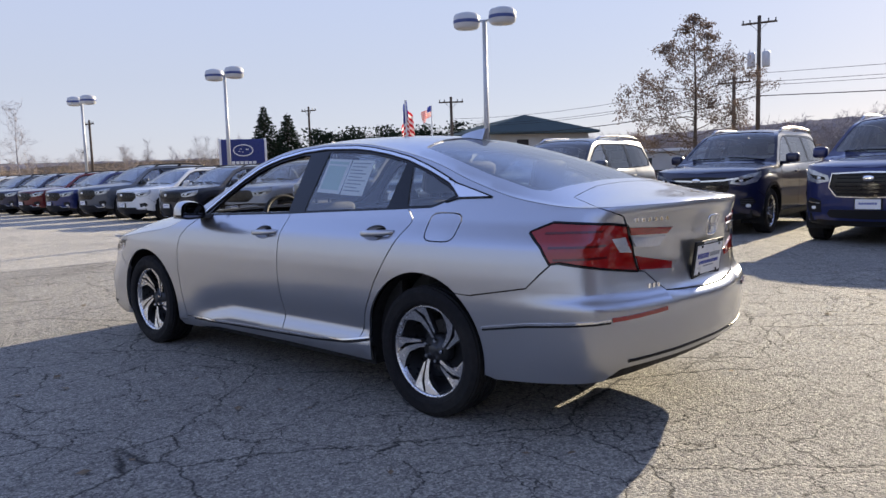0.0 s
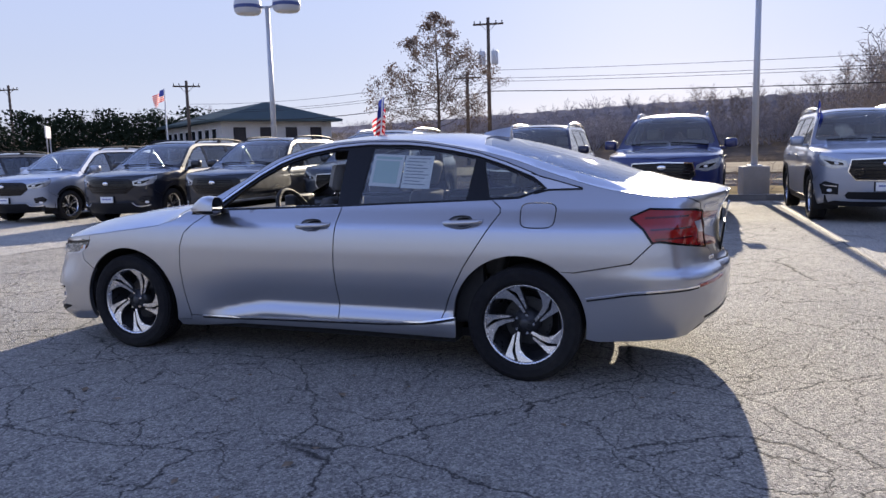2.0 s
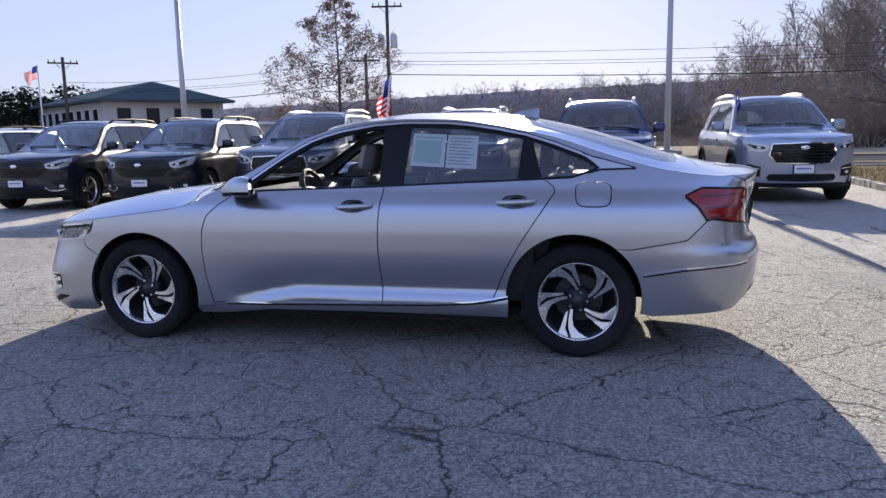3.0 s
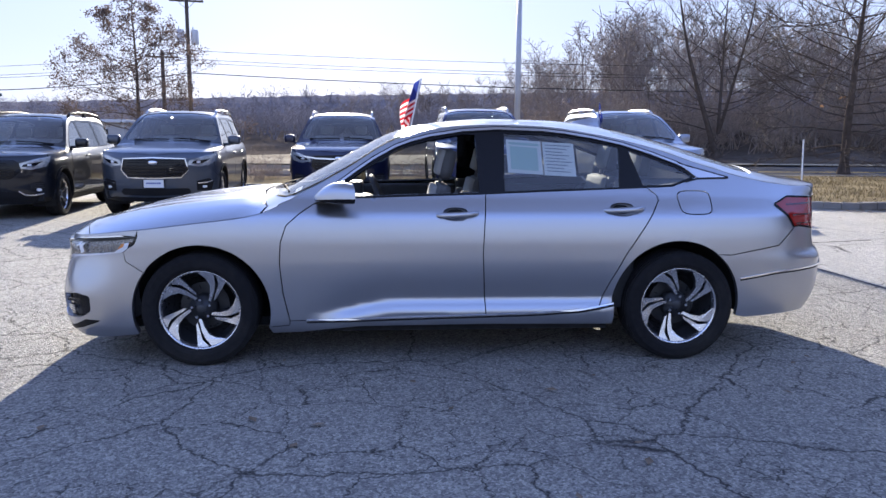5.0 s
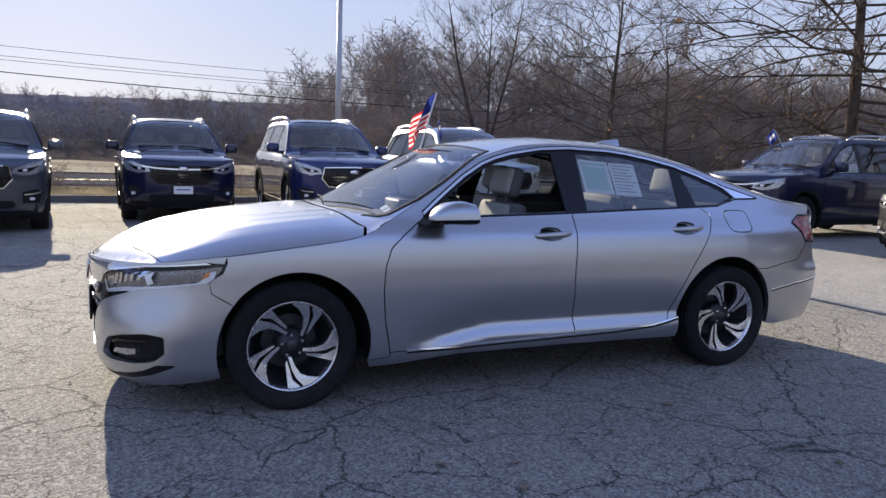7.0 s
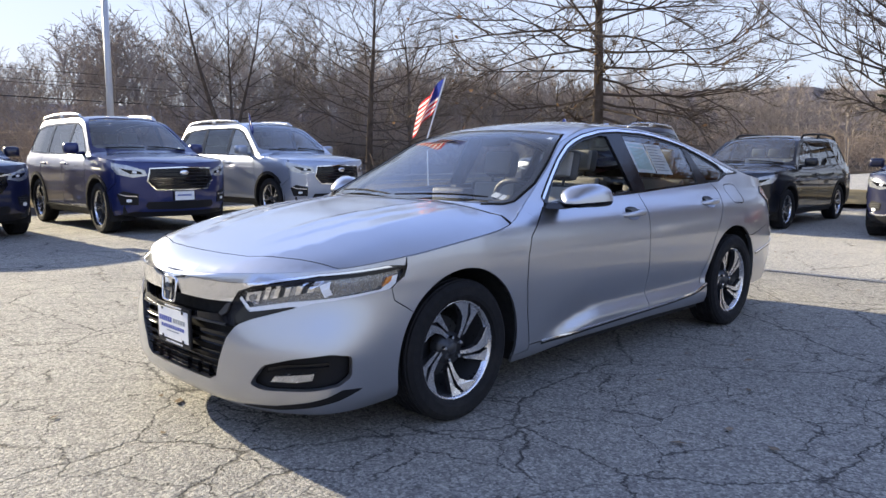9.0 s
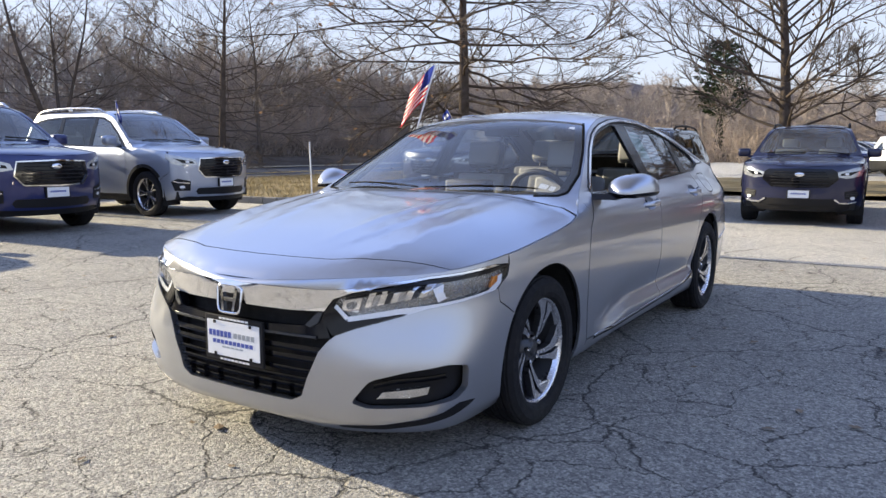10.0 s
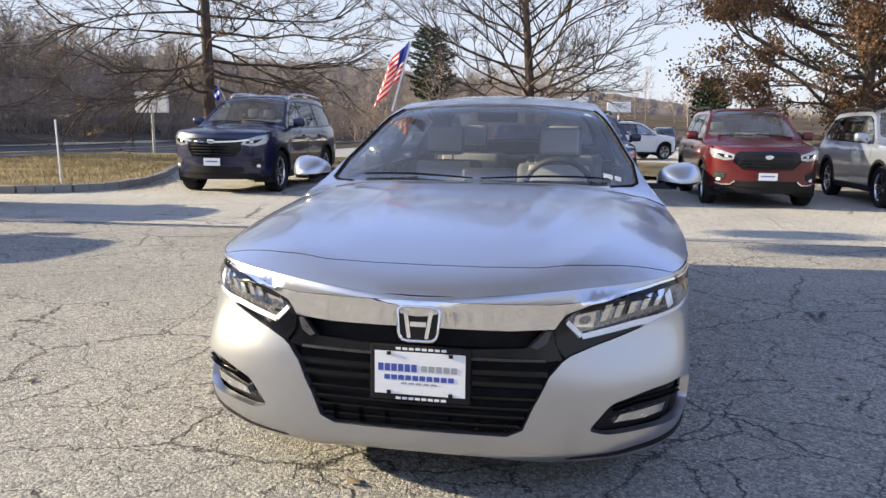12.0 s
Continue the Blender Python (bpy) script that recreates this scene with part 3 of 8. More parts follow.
front_shut = [(0.705, 0.962), (0.74, 0.945), (0.83, 0.885), (0.905, 0.818), (0.937, 0.724), (0.945, 0.594), (0.930, 0.428), (0.895, 0.262)]
mid_shut = [(-0.241, 0.991), (-0.226, 0.815), (-0.219, 0.654), (-0.228, 0.486), (-0.241, 0.291)]
rear_shut = [(-1.207, 1.03), (-1.262, 0.985), (-1.266, 0.957), (-1.161, 0.798), (-1.063, 0.65), (-0.973, 0.48), (-0.914, 0.334)]
strip_l = [(0.895, 0.262), (0.614, 0.269), (0.288, 0.279), (-0.241, 0.291), (-0.543, 0.299), (-0.80, 0.316), (-0.914, 0.334), (-1.0, 0.352)]
arch_f = arc(1.392, 0.322, 0.386, 208, -20)
arch_r = arc(-1.378, 0.338, 0.386, 196, -16)
for flip in (False, True):
    kw = dict(flip=flip)
    P = lambda name, loop, mat=SILVER, **k: panel(name, S, "side", loop, mat, k.pop("parent", sedan), **{**kw, **k})
    fr_arc = ARCS(arc(1.392, 0.322, 0.386, 36.5, 193, 22))
    P("front_fender", [SX(1.70, 0.552), SX(1.80, 0.615), SX(1.812, 0.668), SX(1.748, 0.712), SX(1.73, 0.755)] + edge_line(1.73, 1.0, 12) + [(0.96, 0.925), (0.90, 0.955), (0.80, 0.95)] + front_shut[2:] + [(0.90, 0.235), (1.02, 0.225)] + fr_arc[::-1][0:], step=0.045)
    hole_f = rounded([(-0.005, 0.846), (-0.115, 0.846), (-0.135, 0.88), (-0.115, 0.914), (-0.005, 0.914), (0.015, 0.88)], 2)
    door = P("front_door", front_shut + strip_l[1:4] + mid_shut[::-1][1:] + belt[1:4][::-1], holes=[hole_f], step=0.025)
    hole_r = rounded([(-0.985, 0.872), (-1.095, 0.872), (-1.115, 0.906), (-1.095, 0.940), (-0.985, 0.940), (-0.965, 0.906)], 2)
    rdoor = P("rear_door", mid_shut + strip_l[4:7] + rear_shut[::-1][1:] + belt[5:7][::-1], holes=[hole_r], step=0.025)
    side = -1 if flip else 1
    for dr, cx, cz, tilt in ((door, -0.062, 0.879, 2.5), (rdoor, -1.042, 0.906, 2.5)):
        y = S.w(cx, cz)
        bm = bmesh.new()
        rings = []
        for r, d in ((1.08, 0.002), (0.96, -0.014), (0.75, -0.036), (0.35, -0.046), (0.02, -0.047)):
            rings.append([bm.verts.new((cx + 0.078 * r * math.cos(a), side * (S.w(cx, cz + 0.036 * r * math.sin(a)) + d), cz + 0.036 * r * math.sin(a))) for a in [2 * math.pi * k / 24 for k in range(24)]])
        for r0, r1 in zip(rings, rings[1:]):
            for k in range(24):
                bm.faces.new((r0[k], r0[(k + 1) % 24], r1[(k + 1) % 24], r1[k]))
        bmesh.ops.recalc_face_normals(bm, faces=bm.faces[:])
        part("handle_dish", bm, SILVER, dr, smooth=True)
        bm = bmesh.new()
        n = 13
        rows = []
        for i in range(n):
            u = -1 + 2 * i / (n - 1)
            x = cx - 0.008 + 0.124 * u
            h = 0.0165 * (1 - 0.35 * abs(u) ** 4)
            out = 0.040 * (1 - abs(u) ** 3.5) + 0.004
            yy = S.w(x, cz)
            zc = cz + x * 0 + (x - cx) * -0.05
            rows.append([bm.verts.new((x, side * (yy + o), zc + dz)) for o, dz in ((out - 0.016, -h), (out - 0.004, -h * 0.95), (out, -h * 0.3), (out - 0.001, h * 0.3), (out - 0.006, h * 0.95), (out - 0.016, h))])
        for r0, r1 in zip(rows, rows[1:]):
            for k in range(6):
                bm.faces.new((r0[k], r0[(k + 1) % 6], r1[(k + 1) % 6], r1[k]))
        bm.faces.new(rows[0][::-1])
        bm.faces.new(rows[-1])
        bmesh.ops.recalc_face_normals(bm, faces=bm.faces[:])
        part("door_handle", bm, SILVER, dr, "body-coloured pull handle", smooth=True)
    re_arc = ARCS(arc(-1.378, 0.338, 0.386, -13, 128, 22))
    quarter = P("quarter_panel", edge_line(1.0, -2.25, 60)[2:] + [RY(0.62, 1.0), RY(0.60, 0.955), RY(0.66, 0.965), SX(-2.08, 0.974), SX(-1.99, 0.935), SX(-2.06, 0.87), SX(-2.105, 0.80), SX(-2.0, 0.694), SX(-1.70, 0.640)] + re_arc[::-1] + [(-1.0, 0.352)] + rear_shut[::-1] + [(-1.364, 1.037), (-1.44, 1.063)] + win_top + [(0.705, 0.962)] + front_shut[1:3] + [(0.90, 0.955), (0.96, 0.93)], step=0.034,
        holes=[eased([(-1.381, 1.012), (-1.583, 1.012), (-1.583, 0.880), (-1.393, 0.880)])] if not flip else ())
    if not flip:
        P("fuel_door", eased([(-1.381, 1.012), (-1.583, 1.012), (-1.583, 0.880), (-1.393, 0.880)]), step=0.05)
    P("sill", strip_l + [(-1.004, 0.30), (-1.0, 0.225), (-0.242, 0.232), (0.5, 0.225), (0.83, 0.185), (1.0, 0.180), (1.02, 0.225), (0.90, 0.235)], step=0.06)
    strip_on(S, "side", fine_line([(0.80, 0.258)] + [(x, z - 0.006) for x, z in strip_l[1:]]), 0.026, 0.003, "sill_seal", BLACK_MATT, sedan, flip)
    strip_on(S, "side", fine_line([(0.80, 0.264)] + strip_l[1:]), 0.011, 0.006, "sill_moulding", CHROME, sedan, flip)
    # rear bumper corner line and the strip on it
    strip_on(S, "side", fine_line([SX(-1.765, 0.490), SX(-2.0, 0.528), RY(0.74, 0.559)]), 0.020, 0.003, "moulding_seal", BLACK_MATT, sedan, flip)
    strip_on(S, "side", fine_line([SX(-1.765, 0.497), SX(-2.0, 0.535), RY(0.74, 0.566)]), 0.012, 0.006, "bumper_moulding", CHROME, sedan, flip)
    strip_on(S, "side", fine_line([RY(0.735, 0.566), RY(0.44, 0.585)]), 0.022, 0.005, "rear_reflector", RED_LENS, sedan, flip)
    # windows
    dlo = belt + [(-1.364, 1.037), (-1.44, 1.063)] + win_top
    holes = [
        [(0.66, 0.975), (0.48, 0.982), (0.0, 0.996), (-0.205, 1.002), (-0.195, 1.335), (-0.12, 1.338), (0.08, 1.303), (0.19, 1.274), (0.28, 1.238), (0.41, 1.165), (0.53, 1.085)],
        [(-0.355, 1.008), (-0.70, 1.022), (-1.045, 1.034), (-1.068, 1.268), (-0.90, 1.300), (-0.70, 1.332), (-0.375, 1.347)],
        [(-1.19, 1.044), (-1.36, 1.050), (-1.43, 1.072), (-1.495, 1.098), (-1.42, 1.140), (-1.26, 1.204), (-1.128, 1.250)]]
    P("window_frame", dlo, BLACK_GLOSS, holes=holes, lift=-0.004, gap=0.001, step=0.06, rim=0.02)
    names = ("front_side_glass", "rear_side_glass", "quarter_glass")
    for i, h in enumerate(holes):
        if i == 0 and not flip:
            pane = P(names[i], [(0.66, 0.975), (0.48, 0.982), (0.0, 0.996), (-0.205, 1.002), (-0.205, 1.006), (0.0, 1.0), (0.48, 0.986), (0.65, 0.985)], GLASS_SIDE, lift=-0.008, gap=0, rim=0, step=0.08, label="wound-down side window, only its top edge showing")
        else:
            pane = P(names[i], h, GLASS_SIDE, lift=-0.008, gap=0, rim=0, step=0.08)
        pane.visible_shadow = False
    strip_on(S, "side", fine_line([(x, z + 0.012) for x, z in win_top[1:]]), 0.030, 0.003, "trim_seal", BLACK_MATT, sedan, flip)
    strip_on(S, "side", fine_line([(x, z + 0.010) for x, z in win_top[1:]]), 0.017, 0.006, "window_trim", CHROME, sedan, flip)
    P("trim_corner", [(-1.525, 1.086), (-1.475, 1.128), (-1.42, 1.165), (-1.55, 1.132), (-1.70, 1.088)], CHROME, lift=0.005, gap=0, rim=0.01)
    strip_on(S, "side", fine_line([(-1.45, 1.062), (-1.525, 1.082), (-1.71, 1.086)]), 0.008, 0.007, "trim_edge", BLACK_MATT, sedan, flip)
    strip_on(S, "side", fine_line([(-1.71, 1.089), (-1.55, 1.135), (-1.42, 1.172)]), 0.006, 0.007, "trim_edge", BLACK_MATT, sedan, flip)
    # dark liner behind the seams
    P("inner_liner", ARCS([(1.72, 0.60), (1.70, 0.76), (1.4, 0.81), (1.0, 0.88), (0.75, 0.93), (0.0, 0.95), (-1.3, 0.98), (-1.65, 1.0), (-1.9, 0.95), (-1.95, 0.70), (-1.84, 0.45)] + arc(-1.378, 0.338, 0.40, 150, -13) + [(-0.97, 0.23), (0.98, 0.21)] + arc(1.392, 0.322, 0.40, 193, 45)), DARK_INSIDE, lift=-0.03, rim=0, step=0.1, gap=0)
    # lamps
    lampbox = P("headlamp", [NY(0.425, 0.61), NY(0.458, 0.656), NY(0.531, 0.682), NY(0.755, 0.730), SX(1.822, 0.750), SX(1.73, 0.755), SX(1.748, 0.712), SX(1.808, 0.672), NY(0.76, 0.630), NY(0.541, 0.556), NY(0.46, 0.524), NY(0.432, 0.56)], LAMP_BACK, lift=-0.022, gap=0.0, rim=0.03, step=0.04)
    lens = [NY(0.453, 0.634), NY(0.487, 0.663), NY(0.755, 0.714), SX(1.857, 0.731), SX(1.748, 0.745), SX(1.78, 0.695), SX(1.84, 0.652), NY(0.68, 0.610), NY(0.504, 0.577)]
    P("surround", [NY(0.425, 0.61), NY(0.458, 0.656), NY(0.531, 0.682), NY(0.755, 0.730), SX(1.822, 0.750), SX(1.73, 0.755), SX(1.748, 0.712), SX(1.808, 0.672), NY(0.76, 0.630), NY(0.541, 0.556), NY(0.46, 0.524), NY(0.432, 0.56)], BLACK_GLOSS, holes=[lens], lift=-0.002, gap=0.001, rim=0.02, parent=lampbox)
    cover = P("lens", lens, GLASS_LAMP, lift=-0.001, gap=0, rim=0, parent=lampbox)
    cover.visible_shadow = False
    strip_on(S, "side", fine_line([NY(0.512, 0.583), NY(0.68, 0.617), SX(1.86, 0.656), SX(1.80, 0.692), SX(1.79, 0.72)], 0.03), 0.024, -0.004, "light_guide", DRL, lampbox, flip)
    strip_on(S, "side", fine_line([NY(0.463, 0.632), NY(0.51, 0.588)], 0.03), 0.016, -0.004, "light_guide", DRL, lampbox, flip)
    P("projector", [NY(0.484, 0.616), NY(0.492, 0.652), NY(0.558, 0.664), NY(0.545, 0.612)], CHROME, lift=-0.010, gap=0, rim=0.010, step=0.02, parent=lampbox)
    P("projector_lens", rounded([NY(0.500, 0.622), NY(0.503, 0.645), NY(0.540, 0.652), NY(0.536, 0.624)], 1), LAMP_BACK, lift=-0.008, gap=0, rim=0.004, step=0.02, parent=lampbox)
    for k in range(5):
        y0 = 0.566 + 0.043 * k
        zc = 0.637 + (y0 - 0.48) * 0.22
        # each bowl is a slanted dark pocket with a bright blade on its outer side
        P("reflector", [NY(y0, zc - 0.027), NY(y0 + 0.020, zc - 0.023), NY(y0 + 0.040, zc + 0.029), NY(y0 + 0.018, zc + 0.026)], CHROME, lift=-0.006, gap=0, rim=0.014, step=0.02, parent=lampbox)
        P("reflector_pocket", [NY(y0 + 0.021, zc - 0.023), NY(y0 + 0.040, zc - 0.017), NY(y0 + 0.058, zc + 0.032), NY(y0 + 0.041, zc + 0.029)], ALLOY_DARK if k % 2 else LAMP_BOWL, lift=-0.014, gap=0, rim=0.006, step=0.02, parent=lampbox)
    strip_on(S, "side", fine_line([NY(0.500, 0.660), NY(0.62, 0.684), NY(0.755, 0.708)], 0.03), 0.010, -0.006, "lamp_brow", BLACK_GLOSS, lampbox, flip)
    strip_on(S, "side", fine_line([NY(0.800, 0.655), NY(0.785, 0.708)], 0.02), 0.034, -0.005, "light_guide", DRL, lampbox, flip)
    P("side_marker", [SX(1.818, 0.672), SX(1.79, 0.700), SX(1.775, 0.722), SX(1.825, 0.716), SX(1.85, 0.676)], AMBER_LENS, lift=-0.010, gap=0.001, rim=0.01, parent=lampbox)
    tail_lamp = P("tail_lamp", [SX(-1.99, 0.935), SX(-2.08, 0.974), RY(0.66, 0.965), RY(0.60, 0.955), RY(0.575, 0.87), RY(0.545, 0.757), RY(0.687, 0.776), SX(-2.145, 0.811), SX(-2.104, 0.804), SX(-2.06, 0.872)], RED_LENS, lift=0.004, rim=0.03, step=0.03)
    strip_on(S, "side", fine_line([SX(-1.985, 0.935), SX(-2.08, 0.978), RY(0.66, 0.969), RY(0.60, 0.959)], 0.04), 0.010, 0.006, "lamp_seal", BLACK_GLOSS, tail_lamp, flip)
    strip_on(S, "side", fine_line([SX(-1.985, 0.932), SX(-2.055, 0.872), SX(-2.10, 0.803), SX(-2.14, 0.806), RY(0.687, 0.773), RY(0.545, 0.754)], 0.04), 0.010, 0.006, "lamp_seal", BLACK_GLOSS, tail_lamp, flip)
    strip_on(S, "side", fine_line([RY(0.598, 0.957), RY(0.573, 0.87), RY(0.543, 0.757)], 0.04), 0.010, 0.008, "lamp_seal", BLACK_GLOSS, tail_lamp, flip)
    P("reversing_lens", [RY(0.672, 0.905), RY(0.605, 0.912), RY(0.572, 0.838), RY(0.64, 0.842)], CLEAR_LENS, lift=0.006, rim=0.006, parent=tail_lamp)
    for zz in (0.93, 0.87, 0.82):
        strip_on(S, "side", fine_line([SX(-2.06 + (0.93 - zz) * -0.5, zz), RY(0.70, zz + 0.008)], 0.03), 0.012, 0.006, "lens_rib", RED_DEEP, tail_lamp, flip)
    inner = P("inner_tail_lamp", [RY(0.59, 0.953), RY(0.315, 0.938), RY(0.35, 0.905), RY(0.58, 0.912)], RED_LENS, lift=0.006, rim=0.02, step=0.03)
    P("lower_arm", [RY(0.552, 0.826), RY(0.30, 0.779), RY(0.315, 0.742), RY(0.53, 0.757)], RED_LENS, lift=0.006, rim=0.02, step=0.03, parent=inner)
    P("reversing_lens", [RY(0.578, 0.908), RY(0.355, 0.901), RY(0.40, 0.852), RY(0.552, 0.858)], CLEAR_LENS, lift=0.006, rim=0.02, step=0.03, parent=inner)
    # fog lamp recess
    fog = P("fog_lamp_recess", eased([FY(0.495, 0.285), FY(0.57, 0.372), FY(0.70, 0.408), FY(0.82, 0.430), FY(0.857, 0.415), FY(0.852, 0.33), FY(0.832, 0.296), FY(0.76, 0.280), FY(0.56, 0.268)], 0.20), BLACK_MATT, lift=-0.045, rim=0, gap=-0.004)
    P("fog_lamp", [FY(0.585, 0.298), FY(0.61, 0.328), FY(0.776, 0.350), FY(0.766, 0.316), FY(0.70, 0.302)], LAMP_BOWL, lift=-0.018, rim=0.03, step=0.03, parent=fog)
    strip_on(S, "side", fine_line([FY(0.58, 0.352), FY(0.66, 0.372), FY(0.82, 0.390)], 0.04), 0.018, -0.02, "fin", BLACK_GLOSS, fog, flip)

# bumpers, nose and grille
bump = [NY(0, 0.262), NY(0.285, 0.262), NY(0.335, 0.285), NY(0.362, 0.355), NY(0.412, 0.462), NY(0.45, 0.508), NY(0.475, 0.527), NY(0.541, 0.554), NY(0.76, 0.628), SX(1.81, 0.668), SX(1.80, 0.615), SX(1.70, 0.552)]
fog_loop = eased([FY(0.495, 0.285), FY(0.57, 0.372), FY(0.70, 0.408), FY(0.82, 0.430), FY(0.857, 0.415), FY(0.852, 0.33), FY(0.832, 0.296), FY(0.76, 0.280), FY(0.56, 0.268)], 0.20)
slit = [FY(0.42, 0.180), FY(0.60, 0.199), FY(0.73, 0.224), FY(0.80, 0.247), FY(0.836, 0.276), FY(0.853, 0.272), FY(0.818, 0.234), FY(0.74, 0.208), FY(0.60, 0.184)]
panel("front_bumper", S, "side", bump + ARCS(arc(1.392, 0.322, 0.386, 36.5, -20, 10)) + [SX(1.78, 0.178), SX(1.9, 0.168), NY(0.78, 0.162), NY(0.65, 0.157), NY(0.47, 0.150), NY(0.36, 0.156), NY(0.2, 0.174), NY(0, 0.178)], SILVER, sedan, holes=[fog_loop, slit], both=True, step=0.035, gap=0.0012, rim=0.03)
for flip in (False, True):
    panel("bumper_slit", S, "side", slit, BLACK_MATT, sedan, flip=flip, lift=0.0015, rim=0.004, gap=-0.003, step=0.02)
grille = panel("grille", S, "side", [NY(0, 0.19), NY(0.34, 0.19), NY(0.38, 0.30), NY(0.43, 0.46), NY(0.50, 0.505), NY(0.46, 0.62), NY(0, 0.64)], DARK_INSIDE, sedan, both=True, lift=-0.075, rim=0, gap=0, label="black grille with thin horizontal bars")
for zz, yy in ((0.292, 0.325), (0.322, 0.342), (0.350, 0.356), (0.384, 0.372), (0.430, 0.394), (0.468, 0.410)):
    for flip in (False, True):
        strip_on(S, "side", fine_line([NY(0.002, zz), NY(yy * 0.5, zz), NY(yy, zz)], 0.05), 0.016 if zz < 0.4 else 0.022, -0.014, "bar", BLACK_GLOSS, grille, flip)
for yy in (0.10, 0.19, 0.28):
    for flip in (False, True):
        strip_on(S, "side", fine_line([NY(yy, 0.270), NY(yy + 0.006, 0.322)], 0.02), 0.010, -0.020, "fin", BLACK_GLOSS, grille, flip)
panel("grille_crossbar", S, "side", [NY(0, 0.508), NY(0.40, 0.508), NY(0.455, 0.514), NY(0.432, 0.56), NY(0.425, 0.608), NY(0.39, 0.606), NY(0.34, 0.552), NY(0.20, 0.546), NY(0, 0.545)], BLACK_GLOSS, sedan, both=True, lift=-0.006, gap=0.001, rim=0.03, step=0.035)
for flip in (False, True):
    panel("grille_fang", S, "side", [NY(0.352, 0.556), NY(0.398, 0.604), NY(0.416, 0.604), NY(0.402, 0.566), NY(0.372, 0.548)], ALLOY_DARK, sedan, flip=flip, lift=0.002, gap=0, rim=0.02, step=0.03)
    strip_on(S, "side", fine_line([NY(0.003, 0.514), NY(0.20, 0.514), NY(0.40, 0.513)], 0.05), 0.010, 0.002, "crossbar_lip", ALLOY_DARK, sedan, flip)
panel("grille_bright_bar", S, "side", [NY(0, 0.612), NY(0.288, 0.606), NY(0.424, 0.610), NY(0.457, 0.657), NY(0.530, 0.684), NY(0.755, 0.732), SX(1.80, 0.755), SX(1.82, 0.763), NY(0.755, 0.742), NY(0.52, 0.697), NY(0.413, 0.690), NY(0.159, 0.695), NY(0, 0.698)], CHROME, sedan, both=True, lift=0.002, gap=0.0008, rim=0.02, step=0.035)
panel("nose_edge", S, "side", [NY(0, 0.698), NY(0.159, 0.695), NY(0.413, 0.690), NY(0.52, 0.697), NY(0.755, 0.742), SX(1.82, 0.763), SX(1.74, 0.757)] + edge_line(1.73, 2.335, 24) + [NY(0, 0.7058)], SILVER, sedan, both=True, gap=0.0003, rim=0, step=0.03)
# rear bumper, boot lid
re_low = [RY(0, 0.36), RY(0.104, 0.362), RY(0.425, 0.352), RY(0.60, 0.345), RY(0.66, 0.338), RY(0.71, 0.285), SX(-1.82, 0.255), SX(-1.755, 0.27)]
panel("rear_bumper", S, "side", [RY(0, 0.640), RY(0.12, 0.640), RY(0.384, 0.654), RY(0.50, 0.748), RY(0.545, 0.754), RY(0.687, 0.772), SX(-2.145, 0.808), SX(-2.107, 0.798), SX(-2.0, 0.692), SX(-1.70, 0.638)] + ARCS(arc(-1.378, 0.338, 0.386, 128, 190, 12)) + re_low[::-1], SILVER, sedan, both=True, gap=0.0012, rim=0.03, step=0.04)
panel("rear_valance", S, "side", re_low[:6] + [RY(0.70, 0.27), RY(0.40, 0.30), RY(0, 0.31)], BLACK_MATT, sedan, both=True, lift=-0.02, gap=0, rim=0.04, step=0.05)
for flip in (False, True):
    strip_on(S, "side", fine_line([RY(0.64, 0.374), RY(0.425, 0.382), RY(0.10, 0.392), RY(0.003, 0.392)]), 0.014, 0.003, "bumper_seam", BLACK_MATT, sedan, flip)
panel("boot_face", S, "side", [RY(0, 0.643), RY(0.12, 0.643), RY(0.384, 0.657), RY(0.497, 0.750), RY(0.53, 0.757), RY(0.565, 0.87), RY(0.595, 0.955), RY(0.62, 1.0)] + edge_line(-2.25, -2.484, 14), SILVER, sedan, both=True, gap=0.0012, rim=0.02, step=0.04)
panel("boot_lid", S, "top", sym([(-2.483, 0)] + edge_top(-2.48, -2.25, 12) + [(-2.16, 0.635), (-2.075, 0.60), (-2.045, 0.35), (-2.04, 0)]), SILVER, sedan, gap=0.0042, step=0.05)
hood_rear = [(1.022, 0.79), (1.048, 0.74), (1.073, 0.60), (1.104, 0.30), (1.114, 0)]
panel("bonnet", S, "top", sym([(2.190, 0), (2.186, 0.18), (2.168, 0.36), (2.115, 0.545)] + edge_top(2.02, 1.05, 24) + hood_rear), SILVER, sedan, gap=0.0038, step=0.04)
panel("nose_cover", S, "top", sym([(2.329, 0)] + edge_top(2.326, 2.02, 20) + [(2.115, 0.545), (2.168, 0.36), (2.186, 0.18), (2.190, 0)]), SILVER, sedan, gap=0.0006, step=0.03, rim=0.008)
shield = [(1.080, 0), (1.062, 0.30), (1.015, 0.55), (0.925, 0.725), (0.88, 0.752), (0.70, 0.738), (0.50, 0.672), (0.32, 0.600), (0.20, 0.548), (0.235, 0.30), (0.245, 0)]
back = [(-1.02, 0), (-1.03, 0.30), (-1.08, 0.50), (-1.30, 0.555), (-1.60, 0.605), (-1.88, 0.625), (-1.945, 0.595), (-1.985, 0.35), (-1.99, 0)]
panel("roof", S, "top", sym([(1.10, 0), (1.09, 0.30), (1.06, 0.60), (1.035, 0.74), (1.015, 0.80)] + edge_top(1.035, -2.25, 60) + [(-2.16, 0.635), (-2.075, 0.60), (-2.045, 0.35), (-2.04, 0)]), SILVER, sedan, holes=[sym(shield), sym(back)], gap=0.0005, step=0.05, rim=0.01)
